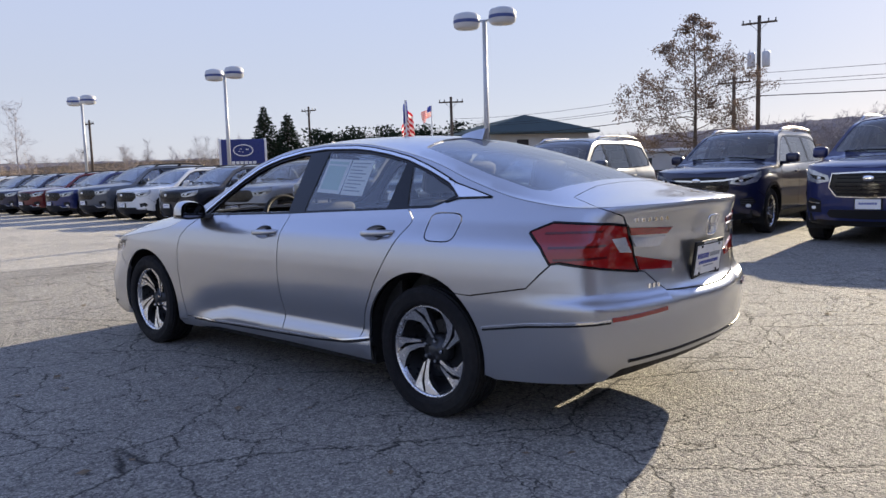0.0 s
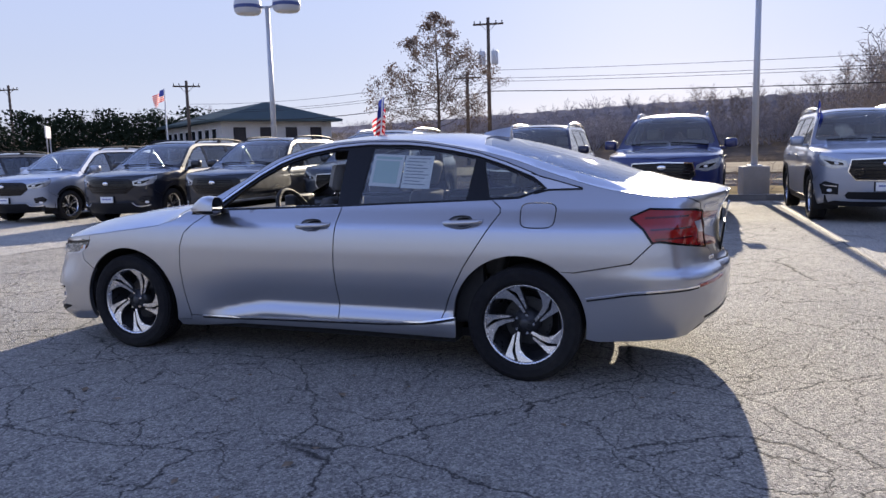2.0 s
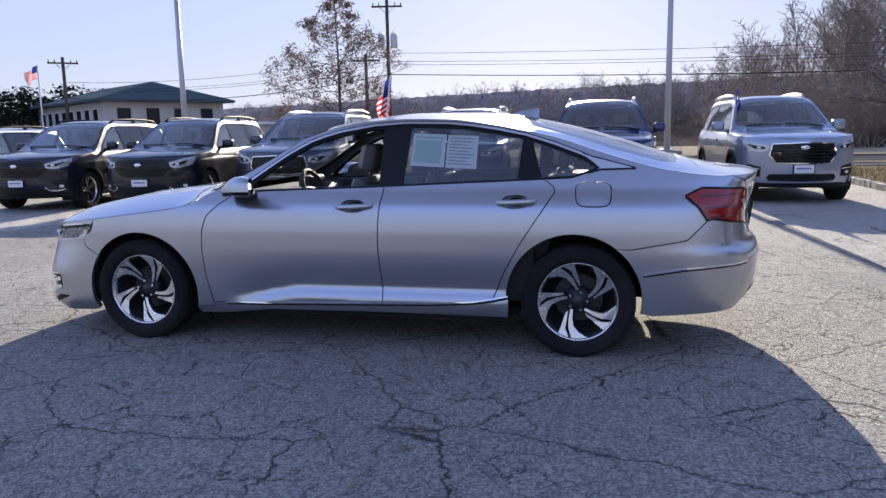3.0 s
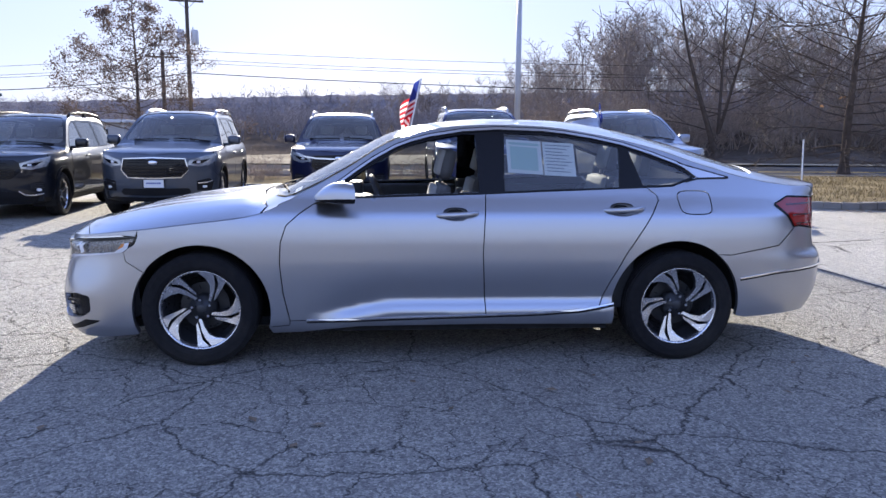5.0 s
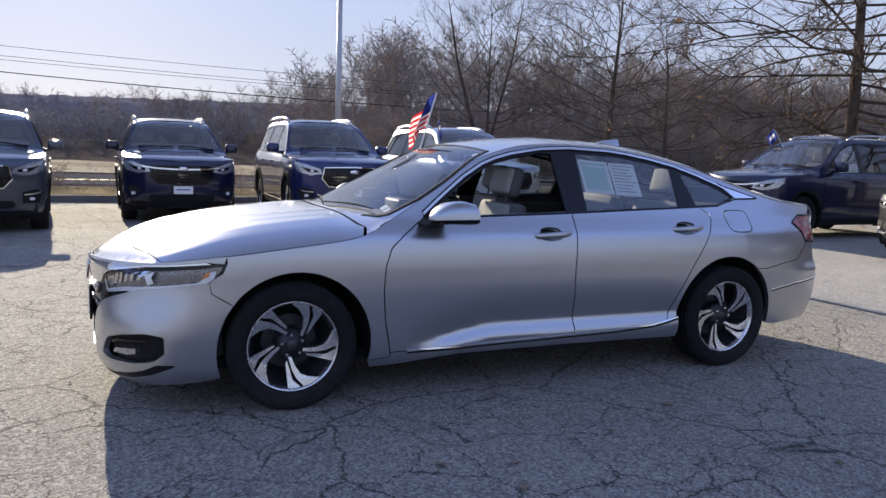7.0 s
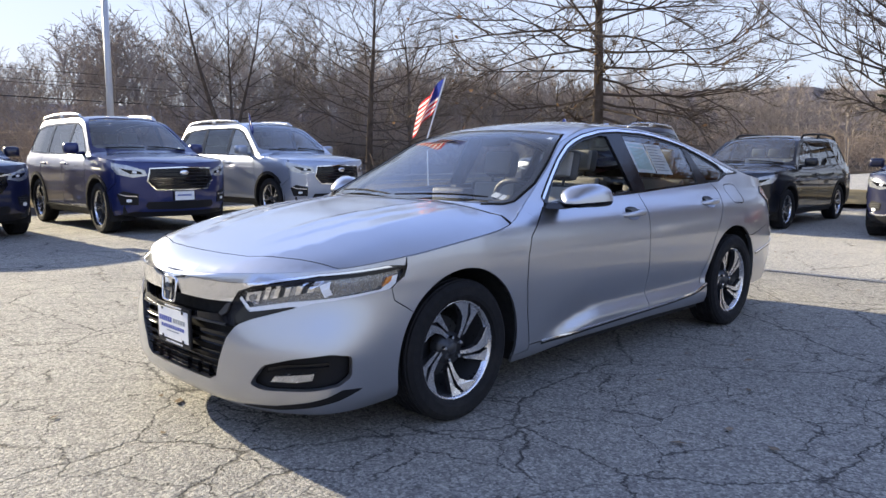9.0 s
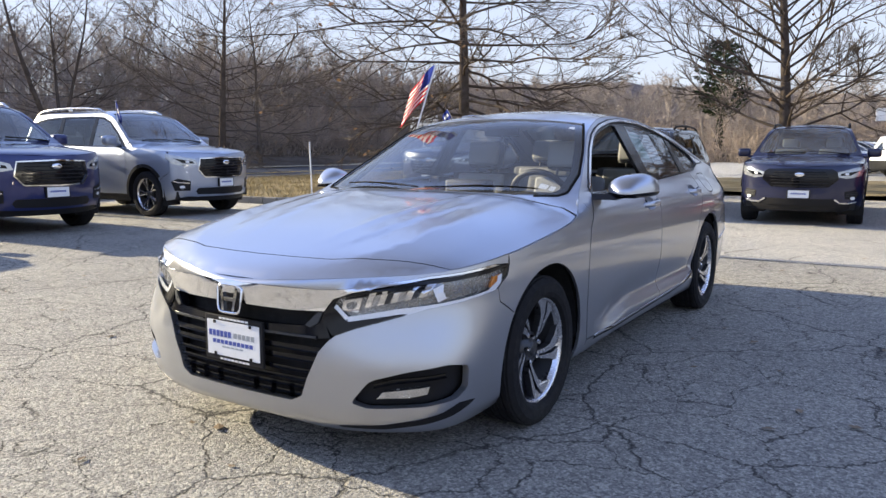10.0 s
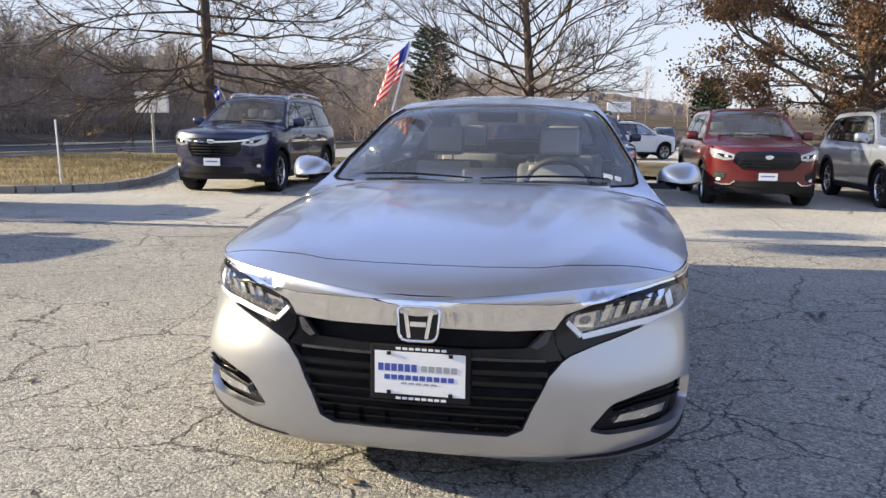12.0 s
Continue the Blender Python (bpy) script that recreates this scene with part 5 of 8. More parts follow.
def suv(label, colour, front="hex", cladding=True, rails=True, spokes=TWIN, rail_mat=None, rim_dark=False):
    """A parked sport utility vehicle; front sets its grille: hex, wing or plain."""
    car = thing("suv", label, "car", "parked cars")
    P = lambda name, loop, mat=colour, **k: panel(name, U, "side", loop, mat, k.pop("parent", car), **{**dict(step=0.11, rim=0.02, gap=0.004), **k})
    dlo = [(0.93, 1.125), (-0.1, 1.14), (-1.1, 1.16), (-2.05, 1.19), (-2.17, 1.30), (-2.02, 1.58), (-1.6, 1.64), (-1.0, 1.66), (-0.2, 1.655), (0.1, 1.635), (0.33, 1.56), (0.62, 1.37)]
    panes = [[(0.80, 1.145), (-0.05, 1.16), (-0.05, 1.625), (0.09, 1.61), (0.31, 1.535), (0.60, 1.345)], [(-0.15, 1.165), (-1.0, 1.18), (-1.05, 1.63), (-0.15, 1.63)], [(-1.12, 1.185), (-2.02, 1.21), (-2.10, 1.30), (-1.96, 1.56), (-1.6, 1.61), (-1.15, 1.63)]]
    af, ar = arc(1.445, 0.38, 0.43, 30, 195, 14), arc(-1.445, 0.38, 0.43, -15, 195, 18)
    fender = [UX(1.80, 0.60), UX(2.02, 0.74), UX(2.00, 0.90), UX(1.98, 1.0)] + u_edge(1.95, 1.0, 8) + [(0.95, 1.13), (0.98, 0.90), (0.98, 0.60), (0.96, 0.34), (1.0, 0.27)] + UC(af)[::-1]
    fdoor = [(0.95, 1.125), (0.98, 0.90), (0.98, 0.60), (0.95, 0.36), (-0.10, 0.36), (-0.10, 1.14)]
    rdoor = [(-0.10, 1.14), (-0.10, 0.36), (-0.95, 0.36), (-1.02, 0.48), (-1.08, 0.62), (-1.18, 0.78), (-1.20, 1.16)]
    quarter = u_edge(0.98, -2.3, 30) + UC([(-2.36, 1.50), (-2.44, 1.25), (-2.3, 1.0), (-2.3, 0.70), (-1.86, 0.62)]) + UC(arc(-1.445, 0.38, 0.43, 150, 60, 10)) + [(-1.18, 0.78), (-1.20, 1.16)] + UC(dlo[3:]) + [(0.95, 1.12)]
    for flip in (False, True):
        P("front_fender", fender, flip=flip)
        fd = P("front_door", fdoor, flip=flip)
        rd = P("rear_door", rdoor, flip=flip)
        P("quarter_panel", quarter, flip=flip)
        P("window_frame", UC(dlo), BLACK_GLOSS, holes=[UC(p) for p in panes], lift=-0.006, flip=flip, gap=0.001)
        for i, p in enumerate(panes):
            P("side_glass", UC(p), GLASS_SUV if i == 0 else GLASS_DARK, lift=-0.012, flip=flip, rim=0, gap=0)
        for dr, cx in ((fd, 0.05), (rd, -0.98)):
            bm = bmesh.new()
            sd = -1 if flip else 1
            y = U.w(cx, 1.0) + 0.02
            box(bm, (cx - 0.12, sd * y - 0.016, 0.985), (cx + 0.12, sd * y + 0.016, 1.02), 0.012)
            part("door_handle", bm, colour, dr)
        dark = BLACK_MATT
        P("sill_cladding", [(1.02, 0.36), (-1.02, 0.36), (-1.02, 0.25), (1.02, 0.25)], dark, lift=0.012, flip=flip, rim=0.04)
        if cladding:
            P("front_arch_cladding", UC(arc(1.445, 0.38, 0.425, 36, 200, 14) + arc(1.445, 0.38, 0.485, 200, 36, 14)), dark, lift=0.012, flip=flip, rim=0.04)
            P("rear_arch_cladding", UC(arc(-1.445, 0.38, 0.425, -20, 190, 16) + arc(-1.445, 0.38, 0.485, 190, -20, 16)), dark, lift=0.012, flip=flip, rim=0.04)
        P("inner_liner", UC([(2.0, 0.65), (1.95, 0.95), (1.0, 1.08), (-2.1, 1.12), (-2.2, 0.70)] + arc(-1.445, 0.38, 0.45, 150, -12, 10) + arc(1.445, 0.38, 0.45, 192, 36, 10)), DARK_INSIDE, lift=-0.035, flip=flip, rim=0, gap=0, step=0.2)
        # lamps
        lamp = P("headlamp", [UY(0.50, 0.845), UY(0.53, 0.925), UX(2.14, 0.995), UX(1.92, 1.035), UX(1.95, 0.95), UX(2.04, 0.862), UY(0.68, 0.812)], HEADLAMP_SKIN, lift=0.003, flip=flip, step=0.06)
        P("lamp_bezel", [UY(0.56, 0.862), UY(0.58, 0.905), UY(0.74, 0.935), UX(2.06, 0.955), UY(0.72, 0.868)], BLACK_GLOSS, lift=0.006, flip=flip, step=0.06, parent=lamp, rim=0.005)
        P("projector", rounded([UY(0.63, 0.872), UY(0.63, 0.912), UY(0.69, 0.918), UY(0.69, 0.876)], 1), DRL, lift=0.009, flip=flip, step=0.04, parent=lamp, rim=0.005)
        P("tail_lamp", [UX(-2.32, 1.22), UX(-2.30, 0.98), UR(0.62, 0.95), UR(0.60, 1.20)], RED_LENS, lift=0.006, flip=flip, step=0.08)
        vent = [UY(0.62, 0.43), UY(0.62, 0.59), UX(2.11, 0.635), UX(2.02, 0.58), UX(2.06, 0.43)] if front == "hex" else None
        corner = P("bumper_vent", vent or [UY(0.66, 0.48), UY(0.64, 0.60), UX(2.11, 0.635), UX(2.04, 0.55), UX(2.10, 0.475)], BLACK_MATT, lift=0.004, flip=flip, step=0.08)
        if front == "hex":
            strip_on(U, "side", fine_line([UY(0.64, 0.555), UY(0.78, 0.565), UX(2.06, 0.59)], 0.03), 0.022, 0.010, "fog_trim", CHROME, corner, flip)
            P("fog_lamp", rounded([UY(0.70, 0.47), UY(0.70, 0.52), UY(0.77, 0.52), UY(0.77, 0.47)], 2), DRL, lift=0.008, flip=flip, step=0.04, parent=corner, rim=0.01)
        else:
            for zz in (0.525, 0.555, 0.585):
                strip_on(U, "side", fine_line([UY(0.66, zz), UY(0.78, zz), UX(2.09, zz)], 0.04), 0.010, 0.012, "slat", GREY_PLASTIC, corner, flip)
            P("fog_lamp", rounded([UY(0.72, 0.46), UY(0.72, 0.52), UY(0.79, 0.52), UY(0.79, 0.46)], 2), DRL, lift=0.010, flip=flip, step=0.04, parent=corner, rim=0.01)
    gr = [UY(0, 0.64), UY(0.40, 0.648), UY(0.505, 0.77), UY(0.465, 0.945), UY(0, 0.96)]
    if front == "plain":
        gr = [UY(0, 0.665), UY(0.41, 0.672), UY(0.555, 0.80), UY(0.53, 0.925), UY(0.46, 0.975), UY(0, 0.985)]
        for flip in (False, True):
            strip_on(U, "side", fine_line([UX(2.08, 0.43), UY(0.70, 0.405), UY(0.58, 0.41), UY(0.50, 0.475)], 0.04), 0.026, 0.016, "skid_trim", ALLOY, car, flip)
    low = [UY(0, 0.36), UY(0.50, 0.37), UY(0.54, 0.42), UY(0.50, 0.475), UY(0, 0.475)]
    bot = {"hex": 0.33, "wing": 0.36}.get(front, 0.40)
    P("front_bumper", [UY(0, bot), UY(0.5, bot), UY(0.66, bot + 0.01), UX(1.95, bot - 0.05), UX(1.84, bot - 0.06), UX(1.84, 0.55), UX(1.82, 0.60), UX(2.02, 0.74), UX(2.00, 0.90), UX(1.98, 1.0)] + u_edge(1.98, 2.37, 10) + [UY(0, 1.014)], colour, both=True, holes=[], step=0.09, gap=0.001)
    P("lower_bumper", [UY(0, 0.25), UY(0.6, 0.25), UX(2.0, 0.27), UX(1.85, 0.30), UX(1.84, bot - 0.05), UX(1.95, bot - 0.04), UY(0.66, bot + 0.02), UY(0.5, bot + 0.01), UY(0, bot + 0.01)], BLACK_MATT, both=True, lift=-0.01, step=0.12, gap=0.001)
    P("lower_grille", low, BLACK_MATT, both=True, lift=0.005, rim=0.005, gap=0)
    g = P("grille", gr, BLACK_GLOSS, both=True, lift=0.006, rim=0.006, gap=0)
    for zz in (0.685, 0.735, 0.785, 0.835, 0.885, 0.925):
        for flip in (False, True):
            strip_on(U, "side", fine_line([UY(0.003, zz), UY(0.2, zz), UY(0.43 - abs(zz - 0.80) * 0.5, zz)], 0.1), 0.014, 0.020, "bar", BLACK_MATT, g, flip)
    if front == "hex":
        for flip in (False, True):
            strip_on(U, "side", fine_line([UY(0.002, 0.64), UY(0.40, 0.648), UY(0.505, 0.77), UY(0.465, 0.945), UY(0.002, 0.96)], 0.06), 0.020, 0.022, "grille_trim", CHROME, g, flip)
    elif front == "wing":
        for flip in (False, True):
            strip_on(U, "side", fine_line([UY(0.002, 0.885), UY(0.40, 0.90), UY(0.62, 0.93)], 0.06), 0.030, 0.026, "grille_wing", CHROME, g, flip)
    bm = bmesh.new()
    bmesh.ops.create_uvsphere(bm, u_segments=16, v_segments=8, radius=1.0)
    bmesh.ops.transform(bm, matrix=Matrix.Translation((2.435, 0, 0.885 if front != "wing" else 0.90)) @ Matrix.Diagonal((0.014, 0.072, 0.038, 1)), verts=bm.verts[:])
    part("emblem", bm, CHROME, g, "plain oval chrome emblem", smooth=True)
    bm = bmesh.new()
    box(bm, (2.39, -0.17, 0.485), (2.428, 0.17, 0.625), 0.006)
    holder = part("plate_frame", bm, BLACK_MATT, car)
    bm = bmesh.new()
    box(bm, (2.4285, -0.152, 0.492), (2.432, 0.152, 0.618))
    part("plate", bm, PLATE_WHITE, holder, "white dealer plate")
    bm = bmesh.new()
    for i in range(7):
        box(bm, (2.4315, -0.11 + i * 0.032, 0.55), (2.4335, -0.11 + i * 0.032 + 0.024, 0.575))
    part("print", bm, INK_BLUE, holder)
    # bonnet, roof, glass
    P2 = lambda name, loop, mat=colour, **k: panel(name, U, "top", loop, mat, k.pop("parent", car), **{**dict(step=0.11, rim=0.012, gap=0.004), **k})
    P2("bonnet", sym([(2.375, 0)] + u_top(2.37, 1.06, 18) + [(1.02, 0.86), (1.12, 0.60), (1.15, 0)]))
    sh = [(1.10, 0), (1.07, 0.45), (0.98, 0.74), (0.90, 0.78), (0.60, 0.70), (0.30, 0.60), (0.20, 0.56), (0.21, 0)]
    P2("roof", sym([(1.15, 0), (1.12, 0.60), (1.02, 0.85)] + u_top(0.98, -2.30, 24) + [(-2.345, 0)]), holes=[sym(sh)], gap=0.001)
    ws = P2("windscreen", sym(sh), GLASS_SUV, lift=-0.008, rim=0, gap=0)
    for y0, y1 in ((0.68, 0.05), (-0.02, -0.62)):
        bm = bmesh.new()
        tube(bm, [U.top(1.06 - 0.03 * t, y0 + (y1 - y0) * t) + Vector((0, 0, 0.015)) for t in (0, 0.5, 1)], 0.011, 5)
        part("wiper", bm, BLACK_MATT, car)
    P("rear_bumper", [UR(0, 0.35), UR(0.6, 0.35), UX(-1.86, 0.35), UX(-1.86, 0.62), UX(-2.3, 0.70), UR(0.6, 0.72), UR(0, 0.72)], BLACK_MATT, both=True)
    P("tailgate", [UR(0, 0.73), UR(0.6, 0.73), UX(-2.3, 0.72), UX(-2.3, 1.0), UR(0.68, 1.16), UR(0, 1.16)], colour, both=True)
    P("tailgate_frame", [UR(0.60, 1.16), UR(0.68, 1.16), UX(-2.44, 1.25), UX(-2.36, 1.50)] + u_edge(-2.3, -2.34, 3) + [UR(0, 1.67), UR(0, 1.60), UR(0.52, 1.58)], colour, both=True)
    P("rear_glass", [UR(0, 1.16), UR(0.60, 1.16), UR(0.52, 1.58), UR(0, 1.60)], GLASS_DARK, both=True, lift=-0.01, rim=0, gap=0)
    # inside: floor, seats, dashboard
    bm = bmesh.new()
    box(bm, (-2.3, -0.80, 0.30), (2.1, 0.80, 0.42))
    part("floor_pan", bm, DARK_INSIDE, car)
    bm = bmesh.new()
    box(bm, (0.55, -0.80, 0.80), (1.05, 0.80, 1.12), 0.05)
    part("dashboard", bm, DASH, car)
    for x in (-0.15, -1.05):
        for y in (0.38, -0.38):
            bm = bmesh.new()
            tm = pose(x - 0.2, y, 0.70, 0, -15, 0)
            box(bm, (-0.07, -0.25, 0), (0.06, 0.25, 0.62), 0.05, tm)
            box(bm, (-0.05, -0.13, 0.66), (0.05, 0.13, 0.84), 0.04, tm)
            part("seat", bm, SEAT, car, smooth=True)
    # wheel housings, mirrors, rails, wheels
    for cx in (1.445, -1.445):
        for sd in (1, -1):
            bm = bmesh.new()
            a, b = [], []
            for x, z in arc(cx, 0.38, 0.45, 205, -25, 14):
                a.append(bm.verts.new((x, sd * 0.91, z)))
                b.append(bm.verts.new((x, sd * 0.55, z)))
            for i in range(len(a) - 1):
                bm.faces.new((a[i], a[i + 1], b[i + 1], b[i]))
            bm.faces.new(b)
            part("wheel_housing", bm, DARK_INSIDE, car)
    for sd in (1, -1):
        bm = bmesh.new()
        lo, hi = sorted((sd * 0.93, sd * 1.15))
        box(bm, (0.62, lo, 1.16), (0.78, hi, 1.32), 0.05)
        lo, hi = sorted((sd * 0.84, sd * 0.98))
        box(bm, (0.66, lo, 1.14), (0.74, hi, 1.19), 0.015)
        part("wing_mirror", bm, colour, car, smooth=True)
        if rails:
            bm = bmesh.new()
            xs = (0.05, -0.10, -0.5, -1.0, -1.5, -1.85, -2.0)
            tube(bm, [(x, sd * 0.62, U.top(x, 0.62).z + h) for x, h in zip(xs, (0.0, 0.05, 0.065, 0.07, 0.065, 0.05, 0.0))], 0.022, 7)
            for x in (-0.95,):
                box(bm, (x - 0.06, sd * 0.62 - 0.02, U.top(x, 0.62).z - 0.01), (x + 0.06, sd * 0.62 + 0.02, U.top(x, 0.62).z + 0.065), 0.01)
            part("roof_rail", bm, rail_mat or BLACK_MATT, car, smooth=True)
    w0 = wheel_mesh(car, 0.37, 0.235, 0.255, spokes, steps=30, ribs=3)
    for x, y, turn in ((-1.445, 0.81, 0), (1.445, -0.81, 180), (-1.445, -0.81, 180)):
        copy_thing(w0, pose(x, y, 0.37, 0, 11 * x, turn))
    w0.matrix_basis = pose(1.445, 0.81, 0.37, 0, 12, 0)
    return car


def repaint(car, old, fresh):
    """Gives a copied car its own colour."""
    for o in car.children_recursive:
        for slot in o.material_slots:
            if slot.material == old:
                slot.link = "OBJECT"
                slot.material = fresh


NAVY = paint("navy_paint", (0.014, 0.022, 0.105), 0.4, 0.32, 0.015, 1.0, 0.25)
ICE = paint("ice_silver_paint", (0.34, 0.38, 0.47), 0.6, 0.32)
SLATE = paint("slate_grey_paint", (0.075, 0.088, 0.115), 0.6, 0.32, 0.03, 0.7, 0.3)
DEEP_BLUE = paint("deep_blue_paint", (0.008, 0.011, 0.042), 0.2, 0.35, 0.008, 1.0, 0.2)
BLACK_PAINT = paint("black_paint", (0.004, 0.005, 0.009), 0.0, 0.40, 0.004, 1.0, 0.2)
GRAPHITE = paint("graphite_paint", (0.010, 0.012, 0.020), 0.2, 0.38, 0.008, 1.0, 0.2)
WHITE_PAINT = paint("white_paint", (0.72, 0.73, 0.74), 0.0, 0.35)
RED_PAINT = paint("red_paint", (0.105, 0.010, 0.012), 0.4, 0.30, 0.03, 0.8, 0.3)


def park(car, nose_x, nose_y, heading, sx=1.0, sy=1.0, sz=1.0):
    """The pose that puts a car's nose at a place on the ground."""
    h = radians(heading)
    return pose(nose_x - 2.41 * sx * math.cos(h), nose_y - 2.41 * sx * math.sin(h), 0, 0, 0, heading) @ Matrix.Diagonal((sx, sy, sz, 1))


def placed(src, base, paint_mat, label, x, y, heading, size=(1, 1, 1)):
    car = copy_thing(src, Matrix())
    car.matrix_basis = park(car, x, y, heading, *size)
    if paint_mat is not base:
        repaint(car, base, paint_mat)
    car["label"] = label
    return car


TALL = (1.0, 1.02, 1.07)
hex_suv = suv("navy blue sport utility vehicle with a chrome-framed grille, parked", NAVY, "hex", rail_mat=ALLOY)
hex_suv.matrix_basis = park(hex_suv, -1.47, -7.85, 90, *TALL)
wing_suv = suv("deep blue sport utility vehicle with a bright grille bar, parked", DEEP_BLUE, "wing", rail_mat=ALLOY)
wing_suv.matrix_basis = park(wing_suv, 1.24, -8.6, 91.5, 1.0, 1.0, 1.02)
plain_suv = suv("black sport utility vehicle with a black grille, parked", BLACK_PAINT, "plain")
plain_suv.matrix_basis = park(plain_suv, 6.45, -6.55, 95, 0.94, 0.95, 0.95)
placed(hex_suv, NAVY, ICE, "pale silver-blue sport utility vehicle with silver roof rails, parked", -4.78, -8.25, 93, TALL)
placed(hex_suv, NAVY, SLATE, "slate grey sport utility vehicle with a chrome-framed grille, parked", 4.05, -7.0, 94)
MID = (0.94, 0.95, 0.95)
LOW = (0.965, 0.955, 0.90)
SMALL = (0.90, 0.94, 0.87)
for col, lab, x, y, hd, size in (
        (GRAPHITE, "dark graphite sport utility vehicle with a black grille, parked", 8.95, -6.5, 95, MID),
        (ICE, "pale silver estate car with black roof rails, parked", 11.9, -6.6, 95, LOW),
        (GRAPHITE, "dark graphite compact crossover, parked in a long row", 15.2, -6.6, 95, SMALL),
        (WHITE_PAINT, "white compact crossover, parked in a long row", 17.6, -6.5, 95, SMALL),
        (SLATE, "slate grey compact crossover, parked in a long row", 20.3, -6.5, 95, MID),
        (NAVY, "navy blue compact crossover, parked in a long row", 23.0, -6.5, 95, SMALL),
        (RED_PAINT, "red compact crossover, parked in a long row", 25.6, -6.5, 95, SMALL),
        (DEEP_BLUE, "dark blue compact crossover, parked in a long row", 28.2, -6.5, 95, SMALL),
        (SLATE, "grey crossover at the end of a long row", 31.0, -6.5, 95, SMALL),
        (WHITE_PAINT, "white crossover at the end of a long row", 34.0, -6.5, 95, SMALL),
        (BLACK_PAINT, "black estate car with black roof rails, parked facing the lot", -8.1, -2.45, 2, LOW),
        (DEEP_BLUE, "dark blue estate car with a white dealer plate, parked", -8.15, 0.62, 4, LOW),
        (RED_PAINT, "red sport utility vehicle with a black grille, parked", -8.25, 3.5, 0, MID),
        (ICE, "pale silver-blue sport utility vehicle, parked beside a red one", -8.2, 6.35, 0, MID),
        (NAVY, "navy crossover in a far row", -33.0, 0.6, 90, SMALL),
        (WHITE_PAINT, "white crossover in a far row", -35.6, 0.8, 90, SMALL),
        (SLATE, "grey crossover in a far row", -38.2, 1.0, 90, SMALL),
        (BLACK_PAINT, "black crossover in a far row", -40.8, 1.2, 90, SMALL),
        (ICE, "silver crossover in a far row", -43.4, 1.4, 90, SMALL),
        (WHITE_PAINT, "white pick-up sized car in a far row", -31.5, 4.6, 120, MID),
        (WHITE_PAINT, "white hatchback in a far row", -46.0, 1.7, 84, SMALL),
        (ICE, "silver saloon-sized car in a far row", -48.6, 1.9, 84, SMALL),
        (NAVY, "blue hatchback in a far row", -51.2, 2.1, 84, SMALL),
        (WHITE_PAINT, "white crossover in a far row", -53.8, 2.3, 84, SMALL),
        (ICE, "silver car in a far row", -47.0, 6.6, 92, SMALL),
        (SLATE, "grey car in a far row", -52.0, 6.2, 178, SMALL)):
    placed(plain_suv, BLACK_PAINT, col, lab, x, y, hd, size)
placed(wing_suv, DEEP_BLUE, DEEP_BLUE, "deep blue sport utility vehicle beside a grass island, parked", -8.0, -6.05, 2, TALL)


